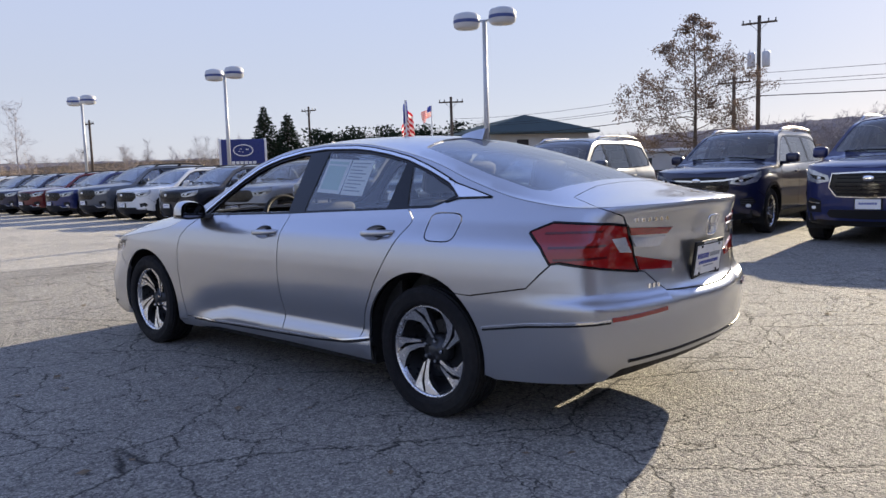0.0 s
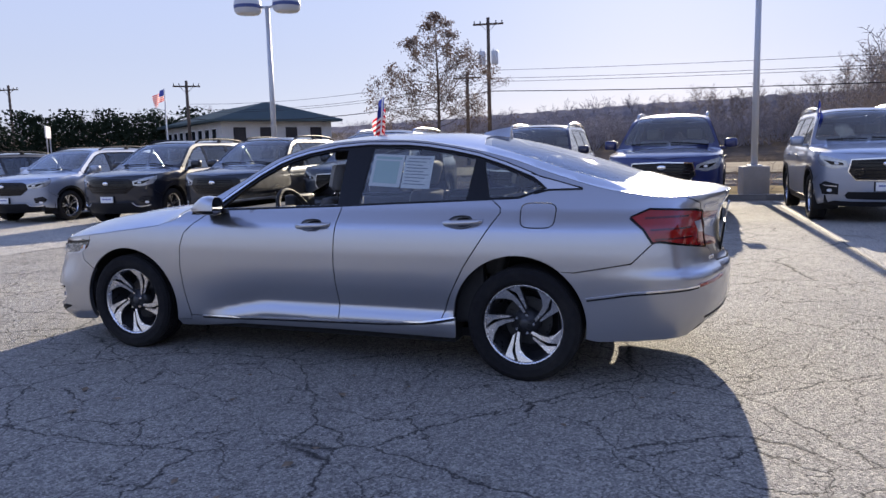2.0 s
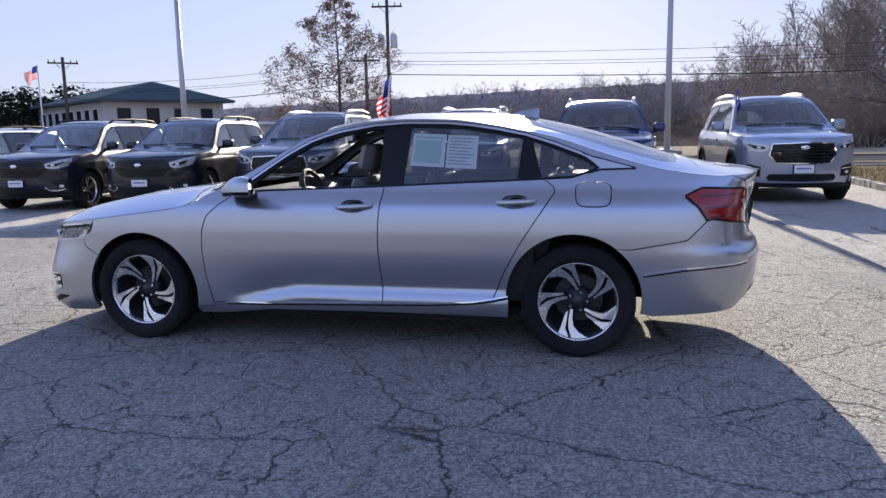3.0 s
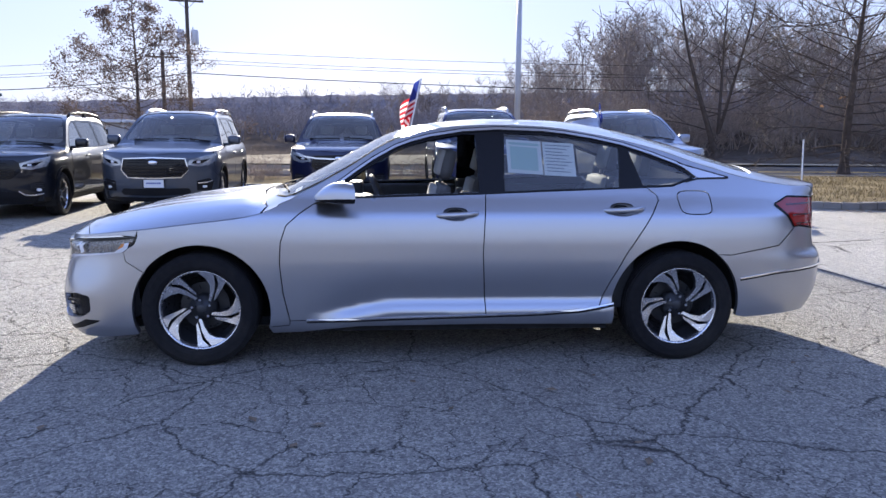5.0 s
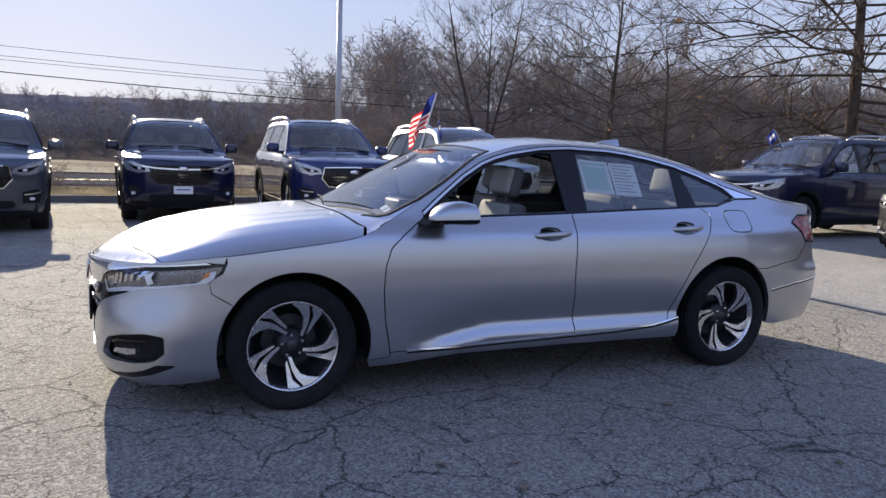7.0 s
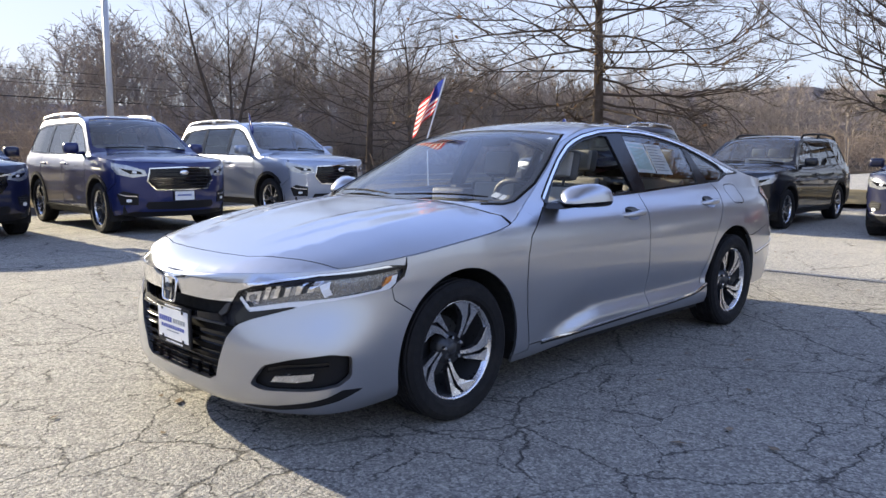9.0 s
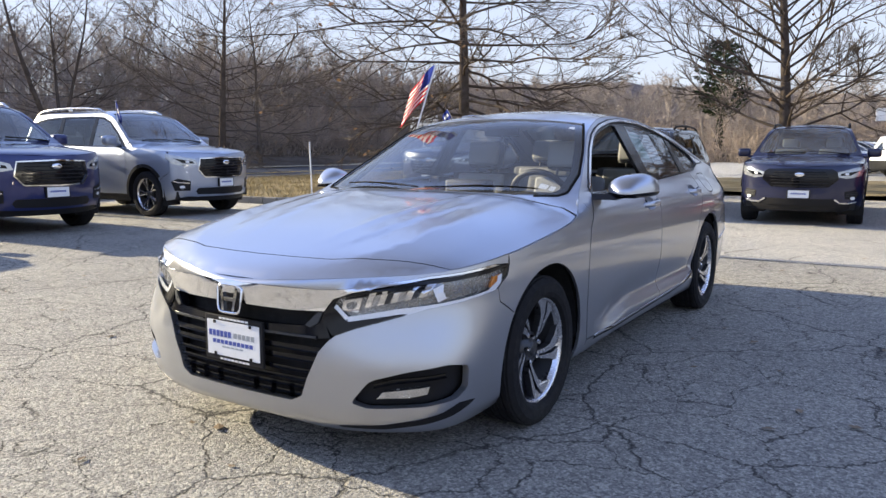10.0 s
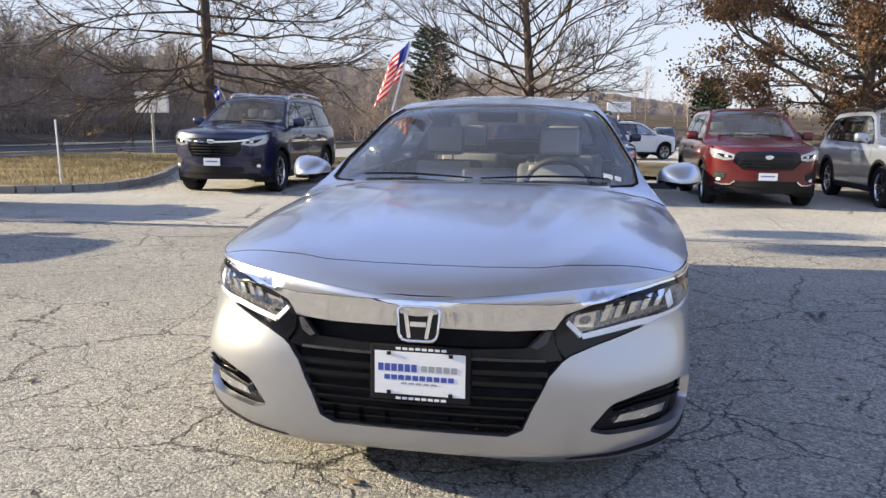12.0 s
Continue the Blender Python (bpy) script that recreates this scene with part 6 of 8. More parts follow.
# ---- ground ----
def asphalt_material(name, tone, whole=0.0):
    """Old asphalt: stone grain, broad stains, a net of cracks; whole spares it some of them."""
    m, nt, b = shader(name)
    tc = nt.nodes.new("ShaderNodeTexCoord")
    grain = noise_tex(nt, 95, 3, 0.75)
    speck = noise_tex(nt, 30, 2, 0.6)
    patch = noise_tex(nt, 0.35, 5, 0.6)
    # single stones of the surface, some pale, some dark
    chips = nt.nodes.new("ShaderNodeTexVoronoi")
    chips.inputs["Scale"].default_value = 80
    nt.links.new(tc.outputs["Object"], chips.inputs["Vector"])
    g1 = ramp(nt, grain.outputs[0], [(0.36, (0.66, 0.655, 0.645)), (0.64, (1.28, 1.27, 1.25))])
    g2 = ramp(nt, speck.outputs[0], [(0.30, (0.86, 0.86, 0.86)), (0.66, (1.05, 1.05, 1.04))])
    g3 = ramp(nt, chips.outputs["Color"], [(0.15, (0.62, 0.62, 0.63)), (0.5, (0.98, 0.98, 0.97)), (0.85, (1.45, 1.43, 1.38))])
    p = ramp(nt, patch.outputs[0], [(0.28, (0.285 * tone, 0.277 * tone, 0.262 * tone)), (0.5, (0.345 * tone, 0.334 * tone, 0.312 * tone)), (0.75, (0.405 * tone, 0.388 * tone, 0.352 * tone))])
    col = mix(nt, "MULTIPLY", 1.0, p.outputs[0], g1.outputs[0])
    col = mix(nt, "MULTIPLY", 1.0, col.outputs[2], g2.outputs[0])
    col = mix(nt, "MULTIPLY", 1.0, col.outputs[2], g3.outputs[0])
    warp = noise_tex(nt, 2.6, 5, 0.7)
    off = nt.nodes.new("ShaderNodeVectorMath")
    off.operation = "MULTIPLY_ADD"
    off.inputs[1].default_value = (0.30, 0.30, 0)
    nt.links.new(warp.outputs["Color"], off.inputs[0])
    nt.links.new(tc.outputs["Object"], off.inputs[2])
    lines = []
    for scale, width, hold in ((2.1, 0.0115, (0.39, 0.51)), (0.7, 0.0065, (0.34, 0.43)), (4.8, 0.018, (0.46, 0.56))):
        v = nt.nodes.new("ShaderNodeTexVoronoi")
        v.feature = "DISTANCE_TO_EDGE"
        v.inputs["Scale"].default_value = scale
        nt.links.new(off.outputs[0], v.inputs["Vector"])
        r = ramp(nt, v.outputs["Distance"], [(0.0, (1, 1, 1)), (width, (0, 0, 0))])
        where = noise_tex(nt, 0.42 + scale * 0.1, 3)
        w = ramp(nt, where.outputs[0], [(hold[0] + whole, (0, 0, 0)), (hold[1] + whole, (1, 1, 1))])
        lines.append(mix(nt, "MULTIPLY", 1.0, r.outputs[0], w.outputs[0]).outputs[2])
    net = mix(nt, "LIGHTEN", 1.0, lines[0], lines[1])
    net = mix(nt, "LIGHTEN", 1.0, net.outputs[2], lines[2])
    col = mix(nt, "MIX", net.outputs[2], col.outputs[2], (0.045, 0.043, 0.042))
    nt.links.new(col.outputs[2], b.inputs["Base Color"])
    b.inputs["Roughness"].default_value = 0.88
    b.inputs["Specular IOR Level"].default_value = 0.2
    b1 = node(nt, "ShaderNodeBump", Strength=1.0, Distance=0.010)
    nt.links.new(grain.outputs[0], b1.inputs["Height"])
    b0 = node(nt, "ShaderNodeBump", Strength=0.8, Distance=0.006)
    b0.invert = True
    nt.links.new(chips.outputs["Distance"], b0.inputs["Height"])
    nt.links.new(b0.outputs[0], b1.inputs["Normal"])
    b2 = node(nt, "ShaderNodeBump", Strength=0.6, Distance=0.012)
    b2.invert = True
    nt.links.new(net.outputs[2], b2.inputs["Height"])
    nt.links.new(b1.outputs[0], b2.inputs["Normal"])
    nt.links.new(b2.outputs[0], b.inputs["Normal"])
    return m


ASPHALT = asphalt_material("cracked_asphalt", 1.0)
ASPHALT_PALE = asphalt_material("pale_asphalt", 1.35, 0.12)
ROAD = surface("road_asphalt", (0.11, 0.11, 0.115), 0.8, var=0.15, bump=0.3, bump_scale=120, spec=0.0)
SOIL = surface("leaf_litter_soil", (0.13, 0.108, 0.088), 0.95, var=0.35, big=0.25, fine=3.0, bump=0.5, bump_scale=8, spec=0.0)
GRASS = surface("dry_winter_grass", (0.34, 0.275, 0.16), 0.95, var=0.3, big=0.8, fine=9.0, bump=0.6, bump_scale=30, spec=0.0)
GRASS_PALE = surface("bleached_verge_grass", (0.46, 0.40, 0.29), 0.95, var=0.25, big=0.12, fine=2.0, bump=0.4, bump_scale=6, spec=0.0)
GRASS_BLADE = surface("dry_grass_blade", (0.38, 0.305, 0.165), 0.8, var=0.3, big=3.0, spec=0.0)
GRANITE = surface("granite_kerb", (0.30, 0.29, 0.28), 0.8, var=0.25, fine=60, bump=0.4, bump_scale=60)
TAR = surface("tar_seam", (0.03, 0.03, 0.031), 0.6, var=0.3)
STEEL = surface("galvanised_steel", (0.50, 0.52, 0.55), 0.42, 0.6, var=0.12)
POLE_PAINT = surface("grey_painted_pole", (0.52, 0.54, 0.57), 0.45, 0.2, var=0.08)
LAMP_GREY = surface("lamp_head_grey", (0.58, 0.60, 0.64), 0.45, var=0.08)
LAMP_BAND = surface("blue_band", (0.05, 0.08, 0.25), 0.4, var=0.05)
WOOD_POLE = surface("weathered_pole_wood", (0.13, 0.105, 0.085), 0.9, var=0.25, fine=40, spec=0.0)
WIRE = surface("black_cable", (0.02, 0.02, 0.022), 0.6)
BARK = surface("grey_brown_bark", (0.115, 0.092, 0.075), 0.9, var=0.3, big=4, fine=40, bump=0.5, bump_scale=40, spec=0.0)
# Base colours lifted above BARK and TWIG_NEAR to stand in for haze over woods.
BARK_FAR = surface("haze_lifted_bark", (0.36, 0.31, 0.275), 0.95, var=0.35, big=0.15, fine=2.0, spec=0.0)
TWIG = surface("haze_lifted_twig", (0.38, 0.305, 0.245), 0.85, var=0.3, big=1.0, spec=0.0)
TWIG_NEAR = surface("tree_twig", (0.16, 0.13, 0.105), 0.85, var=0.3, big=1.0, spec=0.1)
LEAF_RUST = thin_sheet("russet_oak_leaf", (0.25, 0.155, 0.095), 0.4, 0.5)
LEAF_PALE = thin_sheet("faded_brown_leaf", (0.15, 0.115, 0.10), 0.45, 0.4)
LEAF_OLIVE = thin_sheet("olive_oak_leaf", (0.15, 0.135, 0.06), 0.4, 0.4)
NEEDLE = surface("dark_needle", (0.030, 0.044, 0.028), 0.75, var=0.4, big=1.0, fine=8, spec=0.0)
LEAF_GROUND = surface("fallen_leaf", (0.30, 0.235, 0.17), 0.75, var=0.4, big=2.0, fine=20, spec=0.0)
ROOF_GREEN = surface("green_metal_roof", (0.085, 0.115, 0.12), 0.5, 0.2, var=0.12, big=0.3, spec=0.0)
WALL_PALE = surface("pale_render_wall", (0.55, 0.53, 0.50), 0.85, var=0.1)
PANE_DARK = surface("dark_window_pane", (0.02, 0.022, 0.03), 0.08, var=0.1)
SIGN_BLUE = surface("sign_blue", (0.015, 0.03, 0.17), 0.35, var=0.06)
SIGN_WHITE = surface("sign_white", (0.78, 0.78, 0.78), 0.4, var=0.05)
FLAG_RED = thin_sheet("flag_red_cloth", (0.55, 0.03, 0.04), 0.5, 0.08)
FLAG_WHITE = thin_sheet("flag_white_cloth", (0.80, 0.79, 0.78), 0.5, 0.05)
FLAG_BLUE = thin_sheet("flag_blue_cloth", (0.03, 0.045, 0.22), 0.5, 0.08)


def hill(x, y):
    """Height of the land: level lot and road, woodland slope beyond the road."""
    foot = -34 - 20 * min(1.0, max(0.0, (x + 22) / 16))
    d = max(0.0, foot - y)
    h = 5.0 * (1 - math.exp(-d / 40))
    w = max(0.0, -62 - x)
    h += 5.5 * (1 - math.exp(-w / 60))
    far = math.hypot(x, y)
    if far > 150:
        h += 6 * (1 - math.exp(-(far - 150) / 150)) * max(0.0, min(1.0, (-y + 60) / 120))
    return h * (1 + 0.15 * noise.noise(Vector((x * 0.02, y * 0.02, 0))))


def land():
    xs = [-900, -600, -400, -300] + [-240 + 8 * i for i in range(63)] + [300, 400, 600, 900]
    ys = [-900, -600, -400, -300] + [-240 + 8 * i for i in range(46)] + [160, 260, 500, 900]
    vs = [(x, y, hill(x, y) - 0.03 - (0.0 if y < -33 or x < -60 else 0.04)) for y in ys for x in xs]
    n = len(xs)
    fs = [(j * n + i, j * n + i + 1, (j + 1) * n + i + 1, (j + 1) * n + i) for j in range(len(ys) - 1) for i in range(n - 1)]
    return tagged(solid("ground", vs, fs, SOIL, smooth=True), "brown leaf-strewn winter ground rising into wooded hills", "ground", kind="structure")


land()
# the lot was laid in three strips; the outer two are paler and less cracked
SEAM_W = [(-3.45, -13.6), (-3.55, -12), (-3.75, -9), (-4.05, -3), (-4.2, 1), (-4.28, 6), (-4.3, 60)]
SEAM_E = [(6.3, -13.6), (7.0, -4), (7.2, -1.5), (7.45, 0), (7.8, 6), (7.9, 14), (8.4, 60)]
for loop, mat, lab in ((SEAM_W + SEAM_E[::-1], ASPHALT, "grey cracked asphalt of a dealership car park"),
                       (SEAM_W[::-1] + [(-60, -13.6), (-60, 60)], ASPHALT_PALE, "paler asphalt towards the grass island"),
                       (SEAM_E + [(60, 60), (60, -13.6)], ASPHALT_PALE, "paler asphalt along the parked row")):
    sheet = solid("parking_lot", [(x, y, 0) for x, y in loop], [tuple(range(len(loop)))], mat)
    sheet.data.flip_normals() if sheet.data.polygons[0].normal.z < 0 else None
    tagged(sheet, lab, "pavement", kind="structure")
road = solid("road", [(-300, -30.5, -0.02), (300, -30.5, -0.02), (300, -19.0, -0.02), (-300, -19.0, -0.02)], [(0, 1, 2, 3)], ROAD)
tagged(road, "grey two-lane road behind the car park", "road", kind="structure")
bm = bmesh.new()
for y in (-24.65, -24.9):
    box(bm, (-200, y - 0.06, -0.021), (200, y + 0.06, -0.016))
tagged(part("road_marking", bm, surface("yellow_road_paint", (0.55, 0.38, 0.06), 0.7), None), "faded yellow double line along the road", "road marking", kind="structure")


def rough_sheet(name, loop, z, mat, label, category, step=0.5, amp=0.04, kind="structure"):
    """A grass bank with an uneven top and its own edge."""
    xs, ys = [p[0] for p in loop], [p[1] for p in loop]
    lp = spaced(loop, step)
    pts, n0 = list(lp), len(lp)
    x = min(xs)
    while x < max(xs):
        y = min(ys)
        while y < max(ys):
            if inside((x, y), lp) and all(math.hypot(x - p[0], y - p[1]) > step * 0.4 for p in lp):
                pts.append((x, y))
            y += step
        x += step
    from mathutils.geometry import delaunay_2d_cdt
    v2, _, tris, *_ = delaunay_2d_cdt([Vector(p) for p in pts], [(i, (i + 1) % n0) for i in range(n0)], [], 0, 1e-5)
    vs = [(v[0], v[1], z + amp * noise.noise(Vector((v[0] * 0.7, v[1] * 0.7, 3)))) for v in v2]
    fs = []
    for t in tris:
        c = (sum(v2[i][0] for i in t) / 3, sum(v2[i][1] for i in t) / 3)
        if inside(c, lp):
            a, b, c2 = (Vector(vs[i]) for i in t)
            fs.append(tuple(t) if (b - a).cross(c2 - a).z > 0 else tuple(t)[::-1])
    return tagged(solid(name, vs, fs, mat, smooth=True), label, category, kind=kind)


ISLAND = [(-7.05, -13.5), (-7.0, -10.4), (-7.15, -9.4), (-7.7, -8.7), (-8.6, -8.4), (-10.0, -8.65), (-12.0, -9.4), (-15.0, -10.8), (-16.0, -8.5), (-15.2, -4), (-15.2, 12), (-15.6, 40), (-24, 40), (-24, -18.6), (-7, -18.6)]
rough_sheet("grass_island", ISLAND, 0.11, GRASS, "dry yellowish grass island inside a granite kerb", "grass")
rough_sheet("verge", [(-7.0, -18.6), (-7.05, -13.7), (120, -13.7), (120, -18.6)], 0.07, GRASS, "strip of dry grass between car park and road", "grass", 1.2, 0.05)
rough_sheet("far_verge", [(-250, -60), (-250, -30.7), (250, -30.7), (250, -60)], 0.04, GRASS_PALE, "dry grass along the far side of the road", "grass", 4.0, 0.10)


def kerb_line(name, pts, label, stone=0.9, h=0.14, w=0.15):
    top = tagged(new(name), label, "kerb", kind="structure")
    rng = random.Random(5)
    shapes = []
    for k in range(4):
        bm = bmesh.new()
        box(bm, (-0.5, -w / 2, -0.05), (0.5, w / 2, h), 0.018)
        for v in bm.verts:
            v.co += Vector((rng.uniform(-1, 1) * 0.006, rng.uniform(-1, 1) * 0.008, rng.uniform(-1, 1) * 0.008))
        me = bpy.data.meshes.new("stone")
        bm.to_mesh(me)
        bm.free()
        me.materials.append(GRANITE)
        shapes.append(me)
    for p, q in zip(pts, pts[1:]):
        d = Vector((q[0] - p[0], q[1] - p[1]))
        n = max(1, round(d.length / stone))
        for i in range(n):
            c = Vector(p) + d * (i + 0.5) / n
            o = new("stone", rng.choice(shapes))
            o.parent = top
            o.matrix_basis = pose(c.x, c.y, rng.uniform(-0.006, 0.006), 0, 0, math.degrees(math.atan2(d.y, d.x)) + rng.uniform(-0.8, 0.8)) @ Matrix.Diagonal((d.length / n - 0.012, 1, 1, 1))


kerb_line("island_kerb", [(-7.0, -13.5), (-7.0, -10.4), (-7.15, -9.4), (-7.7, -8.7), (-8.6, -8.4), (-10.0, -8.65), (-12.0, -9.4), (-15.0, -10.8)], "row of grey granite kerb stones round a grass island", 0.33)
kerb_line("lot_kerb", [(-6.9, -13.6), (45, -13.6)], "long grey kerb at the back of the parking row", 1.8)
kerb_line("road_kerb", [(-90, -18.9), (60, -18.9)], "low grey kerb along the road", 2.4)

# joints in the paving, sealed with tar
rng = random.Random(11)
for pts, w in (([(-3.55, -12), (-3.75, -9), (-4.05, -3), (-4.2, 1), (-4.28, 6), (-4.3, 20)], 0.035), ([(7.0, -4), (7.2, -1.5), (7.45, 0), (7.8, 6), (7.9, 14)], 0.04), ([(-60, -4.6), (-14, -4.9), (-9, -5.0)], 0.03)):
    bm = bmesh.new()
    line = fine_line(pts, 0.25)
    a = []
    for i, p in enumerate(line):
        q0, q1 = Vector(line[max(i - 1, 0)]), Vector(line[min(i + 1, len(line) - 1)])
        d = (q1 - q0).normalized()
        s = Vector((-d.y, d.x)) * w * rng.uniform(0.25, 0.6)
        j = Vector((-d.y, d.x)) * rng.uniform(-0.015, 0.015)
        c = Vector(p) + j
        a.append((bm.verts.new((c.x + s.x, c.y + s.y, 0.004)), bm.verts.new((c.x - s.x, c.y - s.y, 0.004))))
    for r0, r1 in zip(a, a[1:]):
        bm.faces.new((r0[0], r0[1], r1[1], r1[0]))
    bmesh.ops.recalc_face_normals(bm, faces=bm.faces[:])
    tagged(part("pavement_joint", bm, TAR, None), "dark tar-sealed joint across the asphalt", "pavement joint", kind="structure")

# fallen leaves and grass blades
def scatter_leaves(name, count, where, size, label, mat=LEAF_GROUND, seed=3):
    rng = random.Random(seed)
    vs, fs = [], []
    while len(fs) < count * 2:
        p = where(rng)
        if p is None:
            continue
        s, a, c = rng.uniform(*size), rng.uniform(0, 6.283), rng.uniform(0.1, 0.5)
        u, v = Vector((math.cos(a), math.sin(a), 0)), Vector((-math.sin(a), math.cos(a), 0))
        b = len(vs)
        for k, (x, y, z) in enumerate(((-1, 0, 0.2), (0, 0.55, c), (1, 0, 0.3), (0, -0.55, c * rng.uniform(0.2, 1)))):
            vs.append(Vector((p[0], p[1], p[2] + 0.003)) + u * x * s + v * y * s + Vector((0, 0, z * s * 0.8)))
        fs += [(b, b + 2, b + 1), (b, b + 3, b + 2)]
    return tagged(solid(name, vs, fs, mat), label, "leaves", kind="stuff")


def lot_spot(rng):
    x, y = rng.uniform(-14, 14), rng.uniform(-13, 7)
    return (x, y, 0.0)


def gutter_spot(rng):
    x = rng.uniform(-16, 30)
    return (x, rng.gauss(-13.0, 0.5), 0.0)


def island_spot(rng):
    x, y = rng.uniform(-16, -7), rng.uniform(-18, -8.4)
    return (x, y, 0.13) if inside((x, y), ISLAND) else None


def edge_spot(rng):
    t = rng.random()
    return (-8.2 - 3.5 * t + rng.gauss(0, 0.35), -8.2 - 0.6 * t + rng.gauss(0.1, 0.3), 0.005)


scatter_leaves("fallen_leaves", 760, lot_spot, (0.012, 0.045), "scattered brown fallen leaves on the asphalt")
scatter_leaves("gutter_leaves", 700, gutter_spot, (0.03, 0.06), "drift of brown leaves along the kerb", seed=4)
scatter_leaves("island_leaves", 900, island_spot, (0.03, 0.07), "brown leaves lying on dry grass", seed=5)
scatter_leaves("kerb_leaves", 350, edge_spot, (0.03, 0.06), "russet leaves heaped at a kerb", seed=6)
rng = random.Random(8)
vs, fs = [], []
while len(fs) < 16000:
    x, y = rng.uniform(-22, -6.5), rng.uniform(-18.5, -8.3)
    if not inside((x, y), ISLAND):
        continue
    h, a = rng.uniform(0.04, 0.13), rng.uniform(0, 6.283)
    b = len(vs)
    vs += [(x, y, 0.09), (x + 0.02 * math.cos(a), y + 0.02 * math.sin(a), 0.09), (x + rng.gauss(0, 0.05), y + rng.gauss(0, 0.05), 0.11 + h)]
    fs.append((b, b + 1, b + 2))
tagged(solid("grass_blades", vs, fs, GRASS_BLADE), "tufts of dry yellow winter grass", "grass", kind="stuff")


# ---- trees ----
class Limbs:
    """Collects tapering limbs as one light mesh."""

    def __init__(self):
        self.v, self.f = [], []

    def add(self, pts, r0, r1, sides):
        n = len(pts)
        base = len(self.v)
        for i, p in enumerate(pts):
            d = (pts[min(i + 1, n - 1)] - pts[max(i - 1, 0)]).normalized()
            u = d.orthogonal().normalized()
            w = d.cross(u)
            r = r0 + (r1 - r0) * i / (n - 1)
            for k in range(sides):
                a = 2 * math.pi * k / sides
                self.v.append(p + u * (r * math.cos(a)) + w * (r * math.sin(a)))
        for i in range(n - 1):
            for k in range(sides):
                a, b = base + i * sides + k, base + i * sides + (k + 1) % sides
                self.f.append((a, b, b + sides, a + sides))


def wander(rng, start, way, length, steps, bend, lift):
    pts, d = [start.copy()], way.normalized()
    for _ in range(steps):
        d = (d + Vector((rng.gauss(0, bend), rng.gauss(0, bend), rng.gauss(0, bend) + lift))).normalized()
        pts.append(pts[-1] + d * (length / steps))
    return pts


def branch(rng, wood, twig, tips, start, way, length, radius, depth, lift, kids, bend=0.11, spread=0.75):
    steps = 5 if depth > 1 else 3 if depth == 1 else 2
    pts = wander(rng, start, way, length, steps, bend, lift)
    (wood if depth > 1 else twig).add(pts, radius, radius * 0.35, 5 if depth > 2 else (4 if depth > 1 else 3))
    if depth <= 0:
        tips.append(pts[-1])
        tips.append(pts[len(pts) // 2])
        return
    for k in range(kids[depth]):
        t = rng.uniform(0.25, 1.0)
        i = min(int(t * steps), steps - 1)
        p = pts[i].lerp(pts[i + 1], t * steps - i)
        d = (pts[i + 1] - pts[i]).normalized()
        side = Vector((rng.gauss(0, 1), rng.gauss(0, 1), rng.gauss(0.1, 0.6)))
        side = (side - d * side.dot(d)).normalized()
        branch(rng, wood, twig, tips, p, d + side * rng.uniform(0.5, 1.0) * spread * 1.3, length * rng.uniform(0.38, 0.6) * (1.15 - 0.4 * t), radius * 0.54, depth - 1, lift, kids, bend, spread)


